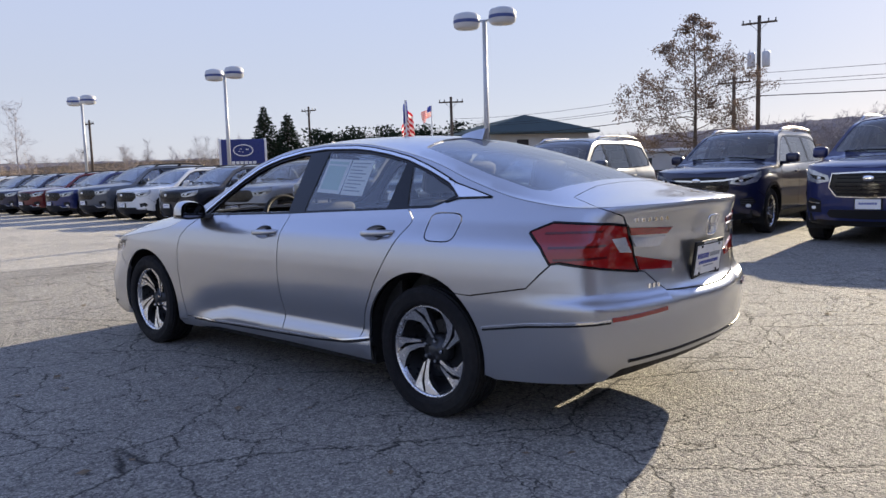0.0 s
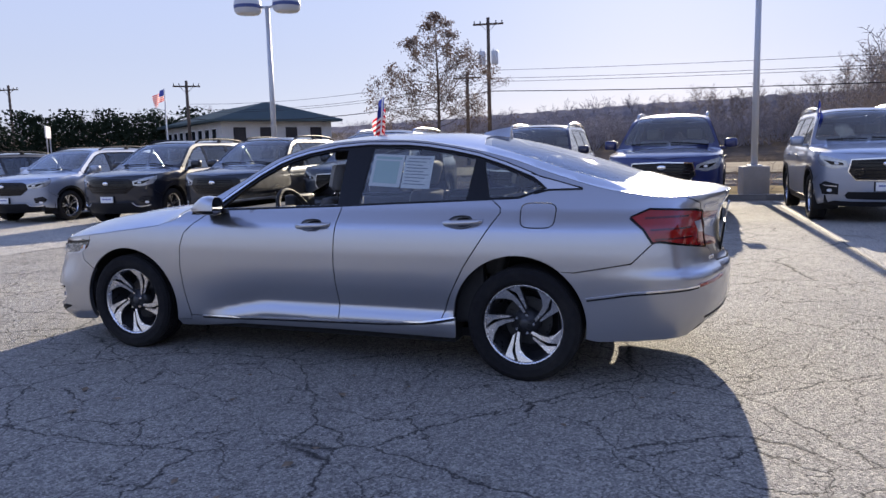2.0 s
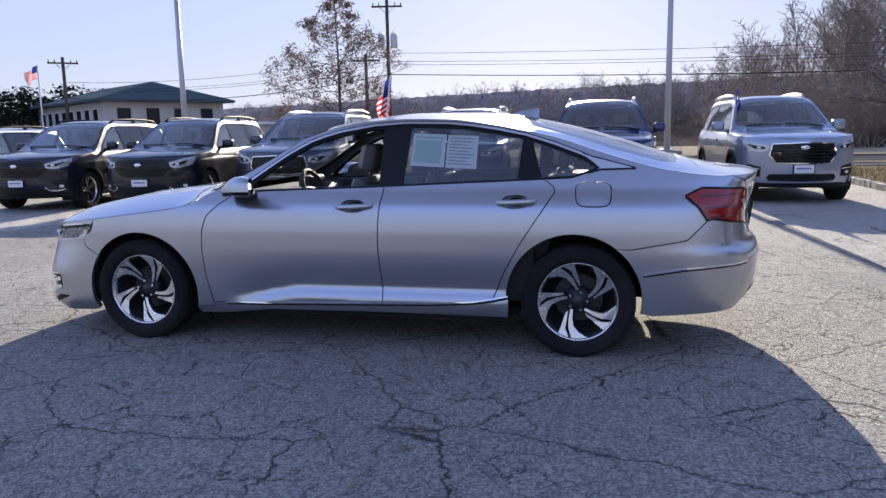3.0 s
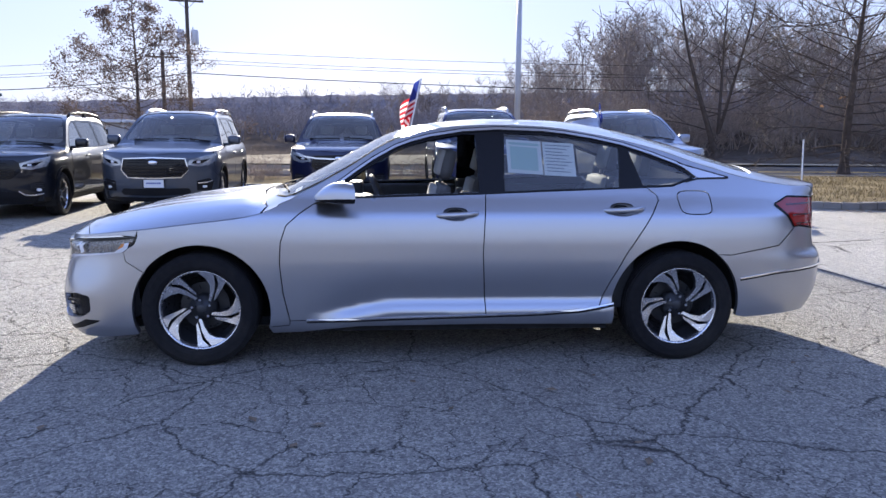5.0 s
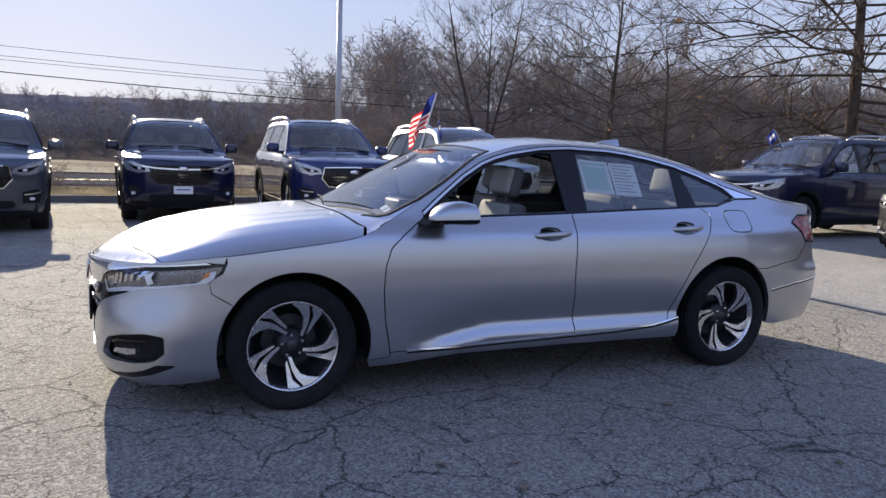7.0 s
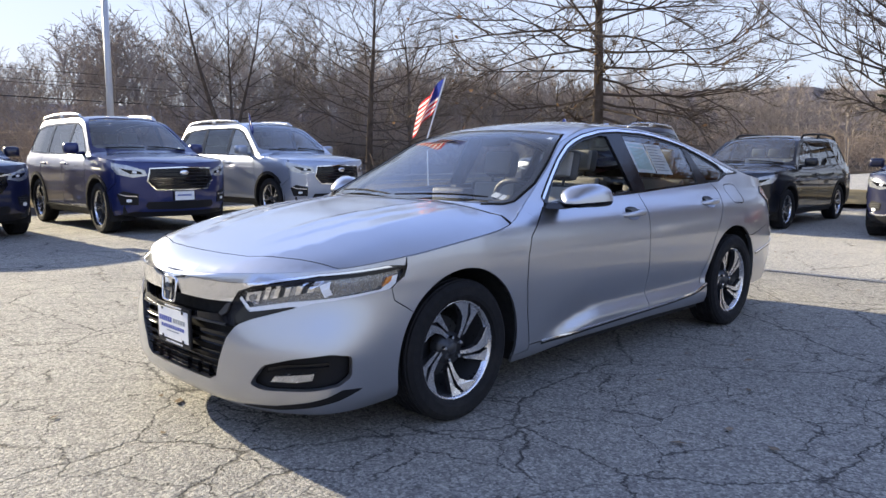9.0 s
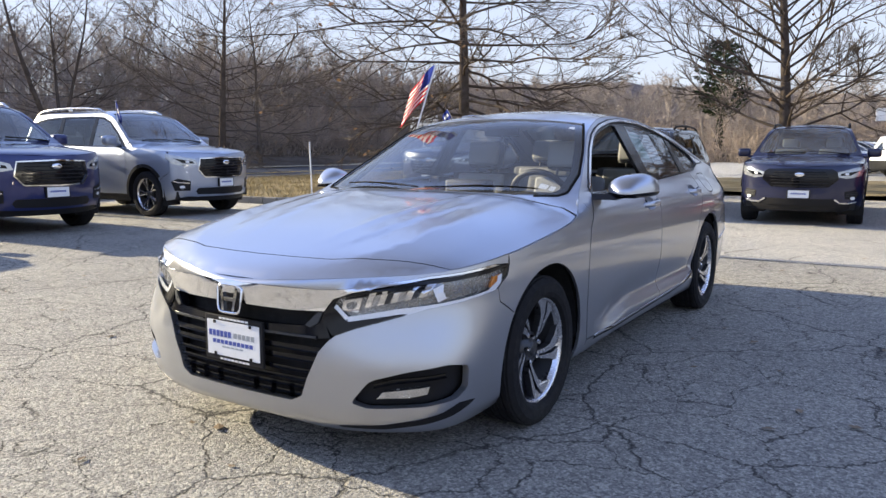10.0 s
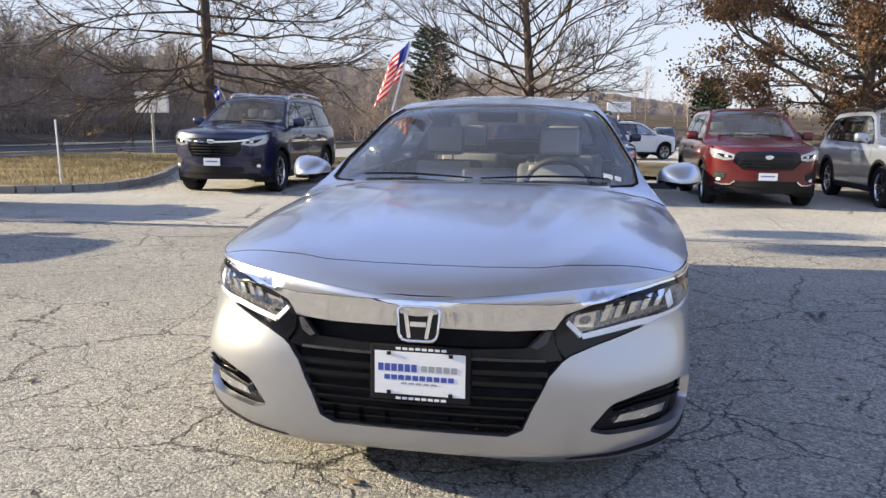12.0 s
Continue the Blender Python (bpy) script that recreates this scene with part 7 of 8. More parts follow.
def tree(name, label, x, y, height, spread, seed, low=0.18, droop=0.0, rise=0.6, n=22, trunk_r=0.16, kids=(0, 4, 5, 5), leaves=0, leaf_mat=None, leaf_size=(0.05, 0.10), shape="round", depth=3, stems=1, z0=0.0, group="bare trees", limb=1.0):
    """A broad-leaved tree: tapered trunk, limbs, twigs, and leaves where it has kept them."""
    rng = random.Random(seed)
    top = thing(name, label, "tree", group)
    top.location = (x, y, z0)
    trunk, wood, twig, tips = Limbs(), Limbs(), Limbs(), []
    for s in range(stems):
        lean = Vector((rng.gauss(0, 0.02), rng.gauss(0, 0.02), 1)) if stems == 1 else Vector((0.35 * math.cos(6.283 * s / stems), 0.35 * math.sin(6.283 * s / stems), 1))
        start = Vector((0, 0, -0.1)) if stems == 1 or s == 0 else Vector((0, 0, height * 0.12))
        axis = wander(rng, start, lean, height * (1 if s == 0 else 0.85), 10, 0.03, 0.05)
        trunk.add(axis, trunk_r * (1 if s == 0 else 0.6), trunk_r * 0.10, 9)
        if s == 0:
            trunk.add([Vector((0, 0, -0.15)), Vector((0, 0, 0.12)), Vector((0, 0, 0.4))], trunk_r * 1.7, trunk_r * 1.0, 9)
        for k in range(n // stems):
            t = low + (1 - low) * (k + rng.random()) / (n // stems)
            i = min(int(t * 10), 9)
            p = axis[i].lerp(axis[i + 1], t * 10 - i)
            a = k * 2.399 + rng.uniform(-0.4, 0.4)
            u = (t - low) / (1 - low)
            if shape == "cone":
                length = spread * (1.05 - u) * rng.uniform(0.75, 1.1)
            elif shape == "fan":
                length = spread * (0.75 + 0.5 * math.sin(math.pi * u)) * rng.uniform(0.7, 1.1)
            else:
                length = spread * (0.45 + 0.75 * math.sin(math.pi * min(1, u * 0.85 + 0.15))) * rng.uniform(0.7, 1.1)
            el = rise * (0.25 + 0.9 * u) - droop * (1 - u) ** 2
            way = Vector((math.cos(a), math.sin(a), math.tan(max(-0.9, min(1.25, el)))))
            branch(rng, wood, twig, tips, p, way, max(0.3, length), trunk_r * limb * (0.42 - 0.25 * u), depth, 0.05 * rise - 0.10 * droop * (1 - u), kids)
    k = len(trunk.v)
    trunk.v += wood.v
    trunk.f += [tuple(i + k for i in f) for f in wood.f]
    solid("trunk", trunk.v, trunk.f, BARK, top, smooth=True)
    solid("crown", twig.v, twig.f, TWIG_NEAR, top)["kind"] = "stuff"
    if leaves:
        vs, fs = [], []
        for _ in range(leaves):
            p = rng.choice(tips)
            while shape == "cone" and rng.random() > 0.2 + 0.8 * math.hypot(p.x, p.y) / spread:
                p = rng.choice(tips)
            p = p + Vector((rng.gauss(0, 0.15), rng.gauss(0, 0.15), rng.gauss(0, 0.12)))
            s = rng.uniform(*leaf_size)
            u = Vector((rng.gauss(0, 1), rng.gauss(0, 1), rng.gauss(0, 1))).normalized()
            w = u.orthogonal().normalized()
            b = len(vs)
            vs += [p - u * s, p + w * s * 0.55, p + u * s, p - w * s * 0.55 + Vector((0, 0, s * 0.3))]
            fs += [(b, b + 1, b + 2), (b, b + 2, b + 3)]
        solid("foliage", vs, fs, leaf_mat, top)["kind"] = "stuff"
    return top


tree("bare_tree", "bare spreading tree with long level branches on a grass island", -17.3, -10.9, 11.5, 5.0, 21, low=0.20, droop=0.35, rise=0.45, n=56, trunk_r=0.22, limb=0.58, leaves=500, leaf_mat=LEAF_RUST, kids=(0, 5, 6, 7))
tree("bare_tree", "bare tree with a fan of rising branches behind parked cars", -16.9, -0.9, 9.5, 4.6, 33, low=0.16, rise=1.0, n=66, trunk_r=0.17, shape="fan", limb=0.60, leaves=160, leaf_mat=LEAF_RUST, kids=(0, 5, 6, 6))
tree("bare_tree", "bare round-headed tree beside the road", -17.6, -23.2, 9.0, 4.2, 45, low=0.10, rise=0.75, droop=0.3, n=50, trunk_r=0.18, limb=0.46, kids=(0, 6, 7, 6), z0=0.0)
tree("bare_tree", "bare round-headed tree at the wood's edge", -18.8, -37.5, 11.0, 4.4, 57, low=0.12, rise=0.9, n=39, trunk_r=0.18, limb=0.5, kids=(0, 4, 6, 5), stems=3, z0=0.3)
tree("bare_tree", "slender bare tree at the wood's edge", -29.0, -33.0, 10.0, 3.6, 63, low=0.15, rise=0.9, n=22, trunk_r=0.15, limb=0.7, kids=(0, 4, 4, 5), z0=0.0)
tree("oak_tree", "young oak holding its brown leaves beside a utility pole", 15.7, -42.7, 10.0, 6.0, 71, low=0.14, rise=0.45, n=44, trunk_r=0.15, shape="cone", leaves=12000, leaf_mat=LEAF_PALE, leaf_size=(0.04, 0.085), limb=0.6, kids=(0, 4, 5, 4), z0=0.2, group="leafy oaks")
tree("oak_tree", "broad oak with russet and olive leaves", -16.4, 7.6, 7.2, 4.1, 83, low=0.10, rise=0.45, n=34, trunk_r=0.2, leaves=72000, leaf_mat=LEAF_RUST, leaf_size=(0.028, 0.066), kids=(0, 3, 4, 5), group="leafy oaks")
tree("oak_tree", "olive-leaved oak behind a parked row", -18.5, 11.6, 7.8, 4.2, 97, low=0.10, rise=0.45, n=30, trunk_r=0.2, leaves=44000, leaf_mat=LEAF_OLIVE, leaf_size=(0.028, 0.066), kids=(0, 3, 4, 5), group="leafy oaks")


def conifer(x, y, height, width, seed, z0=0.0, label="dark pointed spruce beyond the parked row", mat=NEEDLE, rounded_top=False):
    rng = random.Random(seed)
    top = thing("conifer", label, "tree", "conifers")
    top.location = (x, y, z0)
    wood, vs, fs = Limbs(), [], []
    wood.add([Vector((0, 0, -0.1)), Vector((0, 0, height * 0.5)), Vector((0, 0, height))], 0.16, 0.02, 7)
    k = 0
    z = height * 0.08
    while z < height * 0.99:
        u = z / height
        for j in range(7):
            k += 1
            a = k * 2.399
            L = width * ((1 - u) if not rounded_top else math.sqrt(max(0.02, 1 - (1.8 * u - 0.85) ** 2)) if u > 0.35 else 0.05) * rng.uniform(0.6, 1.1) + 0.03
            tip = Vector((L * math.cos(a), L * math.sin(a), z + (0.35 if rounded_top else -0.22) * L))
            root = Vector((0, 0, z))
            wood.add([root, tip], 0.025, 0.006, 3)
            for _ in range(int(8 + 40 * L)):
                t = rng.random() ** 0.7
                p = root.lerp(tip, t) + Vector((rng.gauss(0, 0.07), rng.gauss(0, 0.07), rng.gauss(-0.06, 0.06)))
                s = rng.uniform(0.08, 0.24)
                d = Vector((rng.gauss(math.cos(a), 0.5), rng.gauss(math.sin(a), 0.5), rng.gauss(-0.2, 0.3))).normalized()
                w = d.orthogonal().normalized()
                b = len(vs)
                vs += [p, p + d * s + w * s * 0.4, p + d * s - w * s * 0.4]
                fs.append((b, b + 1, b + 2))
        z += height * 0.035
    solid("trunk", wood.v, wood.f, BARK, top)
    solid("needles", vs, fs, mat, top)["kind"] = "stuff"


conifer(59.9, -41.3, 7.8, 4.3, 5, 0.3)
conifer(60.5, -44.6, 7.4, 4.2, 6, 0.3)
PINE = surface("pine_needle", (0.050, 0.075, 0.038), 0.8, var=0.4, big=1.0, fine=8, spec=0.1)
conifer(-64, -13.2, 10.2, 2.3, 7, 0.3, "rounded dark green pine above bare woods", PINE, True)
conifer(-64.5, 11.6, 6.0, 1.6, 8, 0.0, "dark green conifer beyond the car park", PINE, True)


def stamped(name, templates, spots, mat, label, category):
    """One mesh of many turned and scaled copies of a few plants."""
    vs, fs, k = [], [], 0
    for n, (x, y, z, h, turn) in spots:
        v, f = templates[n % len(templates)]
        c, s = math.cos(turn), math.sin(turn)
        m = np.array(((c, -s, 0), (s, c, 0), (0, 0, 1))) * h
        vs.append(v @ m.T + np.array((x, y, z)))
        fs.append(f + k)
        k += len(v)
    v, f = np.concatenate(vs), np.concatenate(fs)
    me = bpy.data.meshes.new(name)
    me.vertices.add(len(v))
    me.vertices.foreach_set("co", v.astype(np.float32).ravel())
    me.loops.add(f.size)
    me.loops.foreach_set("vertex_index", f.astype(np.int32).ravel())
    me.polygons.add(len(f))
    me.polygons.foreach_set("loop_start", np.arange(0, f.size, 4, dtype=np.int32))
    me.update(calc_edges=True)
    me.materials.append(mat)
    return tagged(new(name, me), label, category, kind="stuff")


def wild_tree(seed, thin=1.0, boughs=16, twigs=2):
    """A bare woodland tree one metre tall: thin forking stem and a fine, rounded head."""
    rng = random.Random(seed)
    L = Limbs()
    axis = wander(rng, Vector((0, 0, -0.03)), Vector((rng.gauss(0, 0.06), rng.gauss(0, 0.06), 1)), rng.uniform(0.8, 1.0), 6, 0.06, 0.05)
    L.add(axis, rng.uniform(0.007, 0.011), 0.0016, 4)
    for k in range(boughs):
        t = rng.uniform(0.25, 0.98)
        i = min(int(t * 6), 5)
        p = axis[i].lerp(axis[i + 1], t * 6 - i)
        a = k * 2.4 + rng.uniform(-0.5, 0.5)
        ln = rng.uniform(0.20, 0.40) * (1.2 - 0.75 * t)
        pts = wander(rng, p, Vector((math.cos(a), math.sin(a), rng.uniform(0.5, 1.7))), ln, 2, 0.16, 0.10)
        L.add(pts, 0.0042 * thin, 0.0024 * thin, 3)
        for q in (pts[1], pts[1].lerp(pts[2], 0.5), pts[2]):
            for _ in range(twigs):
                w2 = Vector((rng.gauss(0, 1), rng.gauss(0, 1), rng.uniform(-0.1, 1.5))).normalized()
                L.add([q, q + w2 * ln * rng.uniform(0.3, 0.55)], 0.0030 * thin, 0.0016 * thin, 3)
    return np.array([tuple(v) for v in L.v]), np.array(L.f)


def wild_bush(seed, thick=1.0):
    rng = random.Random(seed)
    L = Limbs()
    for k in range(8):
        pts = wander(rng, Vector((rng.gauss(0, 0.10), rng.gauss(0, 0.10), -0.05)), Vector((rng.gauss(0, 0.5), rng.gauss(0, 0.5), 1)), rng.uniform(0.6, 1.0), 2, 0.2, 0.0)
        L.add(pts, 0.008 * thick, 0.003 * thick, 3)
        for q in pts[1:] * 2:
            w2 = Vector((rng.gauss(0, 1), rng.gauss(0, 1), rng.uniform(-0.1, 1.2))).normalized()
            L.add([q, q + w2 * rng.uniform(0.2, 0.45)], 0.005 * thick, 0.002 * thick, 3)
    return np.array([tuple(v) for v in L.v]), np.array(L.f)


WILD = [wild_tree(100 + k) for k in range(9)]
WILD_FINE = [wild_tree(150 + k, 0.55, 24, 3) for k in range(6)]
BUSH = [wild_bush(200 + k) for k in range(6)]
FAR_BUSH = [wild_bush(300 + k, 3.0) for k in range(6)]
MID_BUSH = [wild_bush(400 + k, 1.6) for k in range(6)]


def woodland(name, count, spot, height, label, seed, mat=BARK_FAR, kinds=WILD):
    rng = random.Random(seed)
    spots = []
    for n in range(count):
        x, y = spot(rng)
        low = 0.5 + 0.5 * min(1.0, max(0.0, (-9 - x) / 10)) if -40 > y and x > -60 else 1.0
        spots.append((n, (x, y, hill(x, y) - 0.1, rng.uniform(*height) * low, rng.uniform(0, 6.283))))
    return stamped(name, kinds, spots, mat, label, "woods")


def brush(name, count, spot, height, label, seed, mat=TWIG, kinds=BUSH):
    rng = random.Random(seed)
    spots = []
    for n in range(count):
        x, y = spot(rng)
        spots.append((n, (x, y, hill(x, y), rng.uniform(*height), rng.uniform(0, 6.283))))
    return stamped(name, kinds, spots, mat, label, "undergrowth")


def ridge_line(name, label, pts, depth=60, mat=None):
    """A far wooded ridge with an uneven crest."""
    vs, fs = [], []
    rng = random.Random(17)
    line = fine_line(pts, 1.4)
    zs = [z for _, _, z in pts]
    n = len(line)
    for i, (x, y) in enumerate([(p[0], p[1]) for p in line]):
        t = i / (n - 1) * (len(pts) - 1)
        k = min(int(t), len(pts) - 2)
        z = pts[k][2] + (pts[k + 1][2] - pts[k][2]) * (t - k)
        d = Vector((x, y, 0)).normalized()
        for u, h in ((0, -1.0), (0.25, 0.45), (0.6, 0.8), (1.0, 1.0), (1.02, 0.9)):
            q = Vector((x, y, 0)) + d * depth * u
            vs.append((q.x, q.y, z * h + (rng.uniform(-0.02, 0.025) * z if h > 0 else 0)))
    for i in range(n - 1):
        for k in range(4):
            a = i * 5 + k
            fs.append((a, a + 5, a + 6, a + 1))
    return tagged(solid(name, vs, fs, mat), label, "hill", kind="structure")


# HAZE_TWIG and HAZY_WOOD carry the distance haze in their base colours.
HAZE_TWIG = surface("haze_tinted_twigs", (0.30, 0.28, 0.30), 0.95, var=0.25, big=0.1, fine=1.0, spec=0.0)
HAZY_WOOD = surface("haze_tinted_winter_wood", (0.20, 0.195, 0.225), 1.0, var=0.25, big=0.05, fine=0.6, bump=0.6, bump_scale=0.8, spec=0.0)
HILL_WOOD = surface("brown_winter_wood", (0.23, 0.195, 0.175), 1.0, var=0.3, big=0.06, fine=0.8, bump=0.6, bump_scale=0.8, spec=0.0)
HILL = [(-95, -125, 15), (-125, -100, 18), (-150, -60, 18), (-165, -20, 14), (-170, 20, 7), (-175, 80, 5)]
RIDGE = [(-160, -150, 16), (-60, -185, 17), (20, -190, 15), (90, -175, 10), (160, -140, 8), (220, -60, 7.5), (240, 40, 6)]
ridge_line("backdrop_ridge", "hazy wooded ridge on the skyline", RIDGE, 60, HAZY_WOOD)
ridge_line("backdrop_hill", "brown wooded hill behind the road", HILL, 40, HILL_WOOD)


def crest(rng, line=RIDGE, depth=60):
    """A spot near the top of a far ridge."""
    t = rng.uniform(0, len(line) - 1.01)
    k = int(t)
    p = Vector(line[k]).lerp(Vector(line[k + 1]), t - k)
    d = Vector((p.x, p.y, 0)).normalized()
    u = rng.uniform(0.2, 1.0)
    q = p + d * depth * u
    return q.x, q.y, p.z * (0.45 + 0.55 * u) - 0.8


rng = random.Random(31)
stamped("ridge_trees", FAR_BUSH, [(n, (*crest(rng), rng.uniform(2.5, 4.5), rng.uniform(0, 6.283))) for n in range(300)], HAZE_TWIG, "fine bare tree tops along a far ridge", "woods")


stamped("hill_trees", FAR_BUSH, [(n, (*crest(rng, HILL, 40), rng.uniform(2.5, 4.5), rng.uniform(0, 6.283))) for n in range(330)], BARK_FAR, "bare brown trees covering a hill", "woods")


def slope_spot(r):
    """Woods thicken away from the clearing behind the utility pole."""
    while True:
        x, y = r.uniform(-78, 6), r.uniform(-86, -43)
        if x < -9.5 - 0.25 * max(0, y + 60) or y < -64 - 0.5 * (x + 12):
            return x, y


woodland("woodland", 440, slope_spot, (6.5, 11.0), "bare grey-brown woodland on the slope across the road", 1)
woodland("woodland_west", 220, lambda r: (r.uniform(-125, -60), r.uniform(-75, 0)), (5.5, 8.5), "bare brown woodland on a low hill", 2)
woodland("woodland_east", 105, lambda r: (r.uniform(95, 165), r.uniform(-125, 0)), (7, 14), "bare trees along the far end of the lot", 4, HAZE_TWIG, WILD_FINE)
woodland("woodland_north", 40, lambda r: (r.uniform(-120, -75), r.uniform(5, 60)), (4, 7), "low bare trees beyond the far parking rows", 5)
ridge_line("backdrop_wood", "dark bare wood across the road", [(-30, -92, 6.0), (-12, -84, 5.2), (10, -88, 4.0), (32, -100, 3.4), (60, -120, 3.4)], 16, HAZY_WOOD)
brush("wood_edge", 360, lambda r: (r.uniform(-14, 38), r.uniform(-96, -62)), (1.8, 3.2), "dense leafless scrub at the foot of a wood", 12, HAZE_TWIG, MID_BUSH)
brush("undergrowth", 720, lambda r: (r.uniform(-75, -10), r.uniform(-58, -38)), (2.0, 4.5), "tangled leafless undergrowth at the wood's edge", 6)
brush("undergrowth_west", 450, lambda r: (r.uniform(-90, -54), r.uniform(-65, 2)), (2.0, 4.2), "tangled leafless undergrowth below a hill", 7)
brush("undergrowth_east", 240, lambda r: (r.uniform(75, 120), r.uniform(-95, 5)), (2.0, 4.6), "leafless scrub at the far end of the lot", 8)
brush("shrubs", 90, lambda r: (r.uniform(-3.5, 9), r.uniform(-17.8, -15.5)), (0.5, 1.0), "low leafless shrubs along the verge", 9)


# ---- street furniture ----
def lamp_post(x, y, h, turn, label="grey car park lamp post with two round heads"):
    top = thing("lamp_post", label, "lamp post", "car park lamps")
    top.matrix_basis = pose(x, y, 0, 0, 0, turn)
    bm = bmesh.new()
    box(bm, (-0.31, -0.31, -0.05), (0.31, 0.31, 0.75), 0.03)
    part("concrete_base", bm, GRANITE, top, smooth=False)
    bm = bmesh.new()
    tube(bm, [(0, 0, 0.7), (0, 0, h)], [0.085, 0.062], 14)
    box(bm, (-0.16, -0.16, 0.75), (0.16, 0.16, 0.78), 0.01)
    part("pole", bm, POLE_PAINT, top, smooth=True)
    for sd in (-1, 1):
        bm = bmesh.new()
        tube(bm, [(0, 0, h - 0.05), (sd * 0.28, 0, h + 0.02)], 0.035, 8)
        arm = part("arm", bm, POLE_PAINT, top)
        bm = bmesh.new()
        lathe(bm, [(0.001, 0.27), (0.18, 0.26), (0.34, 0.21), (0.39, 0.14), (0.40, 0.02), (0.385, -0.15), (0.32, -0.21)], 28, "z")
        bmesh.ops.translate(bm, vec=(sd * 0.60, 0, h + 0.02), verts=bm.verts[:])
        head = part("lamp_head", bm, LAMP_GREY, top, smooth=True)
        bm = bmesh.new()
        lathe(bm, [(0.403, 0.03), (0.406, 0.02), (0.402, -0.055), (0.397, -0.065)], 28, "z")
        bmesh.ops.translate(bm, vec=(sd * 0.60, 0, h + 0.02), verts=bm.verts[:])
        part("band", bm, LAMP_BAND, head)
        bm = bmesh.new()
        lathe(bm, [(0.32, -0.205), (0.17, -0.24), (0.001, -0.25)], 24, "z")
        bmesh.ops.translate(bm, vec=(sd * 0.60, 0, h + 0.02), verts=bm.verts[:])
        part("diffuser", bm, DRL, head, smooth=True)


lamp_post(-3.1, -14.9, 5.7, 10)
lamp_post(10.15, -14.3, 5.62, 10)
lamp_post(24.45, -14.5, 5.55, 10)
lamp_post(37.6, -14.0, 5.5, 10)


def utility_pole(x, y, h, turn, cans=False, z0=0.0):
    top = thing("utility_pole", "weathered wooden utility pole with a crossarm" + (" and two transformers" if cans else ""), "utility pole", "utility poles")
    top.matrix_basis = pose(x, y, z0, 0, 0, turn)
    bm = bmesh.new()
    tube(bm, [(0, 0, -0.3), (0, 0, h)], [0.17, 0.12], 10)
    part("pole", bm, WOOD_POLE, top, smooth=True)
    bm = bmesh.new()
    box(bm, (-1.15, -0.06, h - 0.55), (1.15, 0.06, h - 0.42), 0.01)
    tube(bm, [(-0.6, 0.07, h - 0.5), (0, 0.12, h - 1.1), (0.6, 0.07, h - 0.5)], 0.02, 5)
    part("crossarm", bm, WOOD_POLE, top)
    for cx in (-1.05, -0.6, 0.6, 1.05):
        bm = bmesh.new()
        lathe(bm, [(0.001, 0.2), (0.04, 0.19), (0.05, 0.12), (0.03, 0.1), (0.05, 0.05), (0.03, 0.0)], 10, "z")
        bmesh.ops.translate(bm, vec=(cx, 0, h - 0.42), verts=bm.verts[:])
        part("insulator", bm, GREY_PLASTIC, top)
    if cans:
        for cx in (-0.48, 0.48):
            bm = bmesh.new()
            lathe(bm, [(0.001, 0.55), (0.22, 0.52), (0.26, 0.46), (0.26, -0.45), (0.22, -0.5), (0.001, -0.5)], 18, "z")
            tube(bm, [(0.1, 0, 0.5), (0.1, 0, 0.72)], 0.035, 6)
            bmesh.ops.translate(bm, vec=(cx, 0.1, h - 3.0), verts=bm.verts[:])
            part("transformer", bm, LAMP_GREY, top, smooth=True)
        bm = bmesh.new()
        tube(bm, [(0.7, 0.1, h - 2.6), (1.0, 0.1, h - 2.4), (1.1, 0.1, h - 3.2), (0.8, 0.1, h - 3.8), (0.1, 0.1, h - 3.9)], 0.03, 6)
        part("cable_loop", bm, WIRE, top)


utility_pole(14.6, -50.6, 11.2, 10, True)
utility_pole(17.0, -52.5, 7.5, 10)
utility_pole(70, -55, 9.5, 10)
utility_pole(42.1, -49.6, 8.0, 40)
utility_pole(88, -36, 8.5, 0)
utility_pole(118, -28, 9, 0)
utility_pole(-118, -31, 8.8, 0)
for k, (dz, sag) in enumerate(((7.3, 0.7), (6.45, 0.7), (5.75, 0.9), (6.7, 0.75))):
    for i, (a, b) in enumerate((((42.1, -49.6, dz * 0.82), (14.6, -50.6, dz)), ((14.6, -50.6, dz), (-60, -46, dz - 0.3)), ((-60, -46, dz - 0.3), (-160, -34, dz - 0.8)))):
        bm = bmesh.new()
        pts = []
        for j in range(21):
            t = j / 20
            p = Vector(a).lerp(Vector(b), t)
            p.z -= sag * 4 * t * (1 - t)
            pts.append(p)
        tube(bm, pts, 0.03 if k == 2 else 0.014, 4)
        tagged(part("power_line", bm, WIRE, None), "dark overhead cable sagging between poles", "cable", "overhead cables")

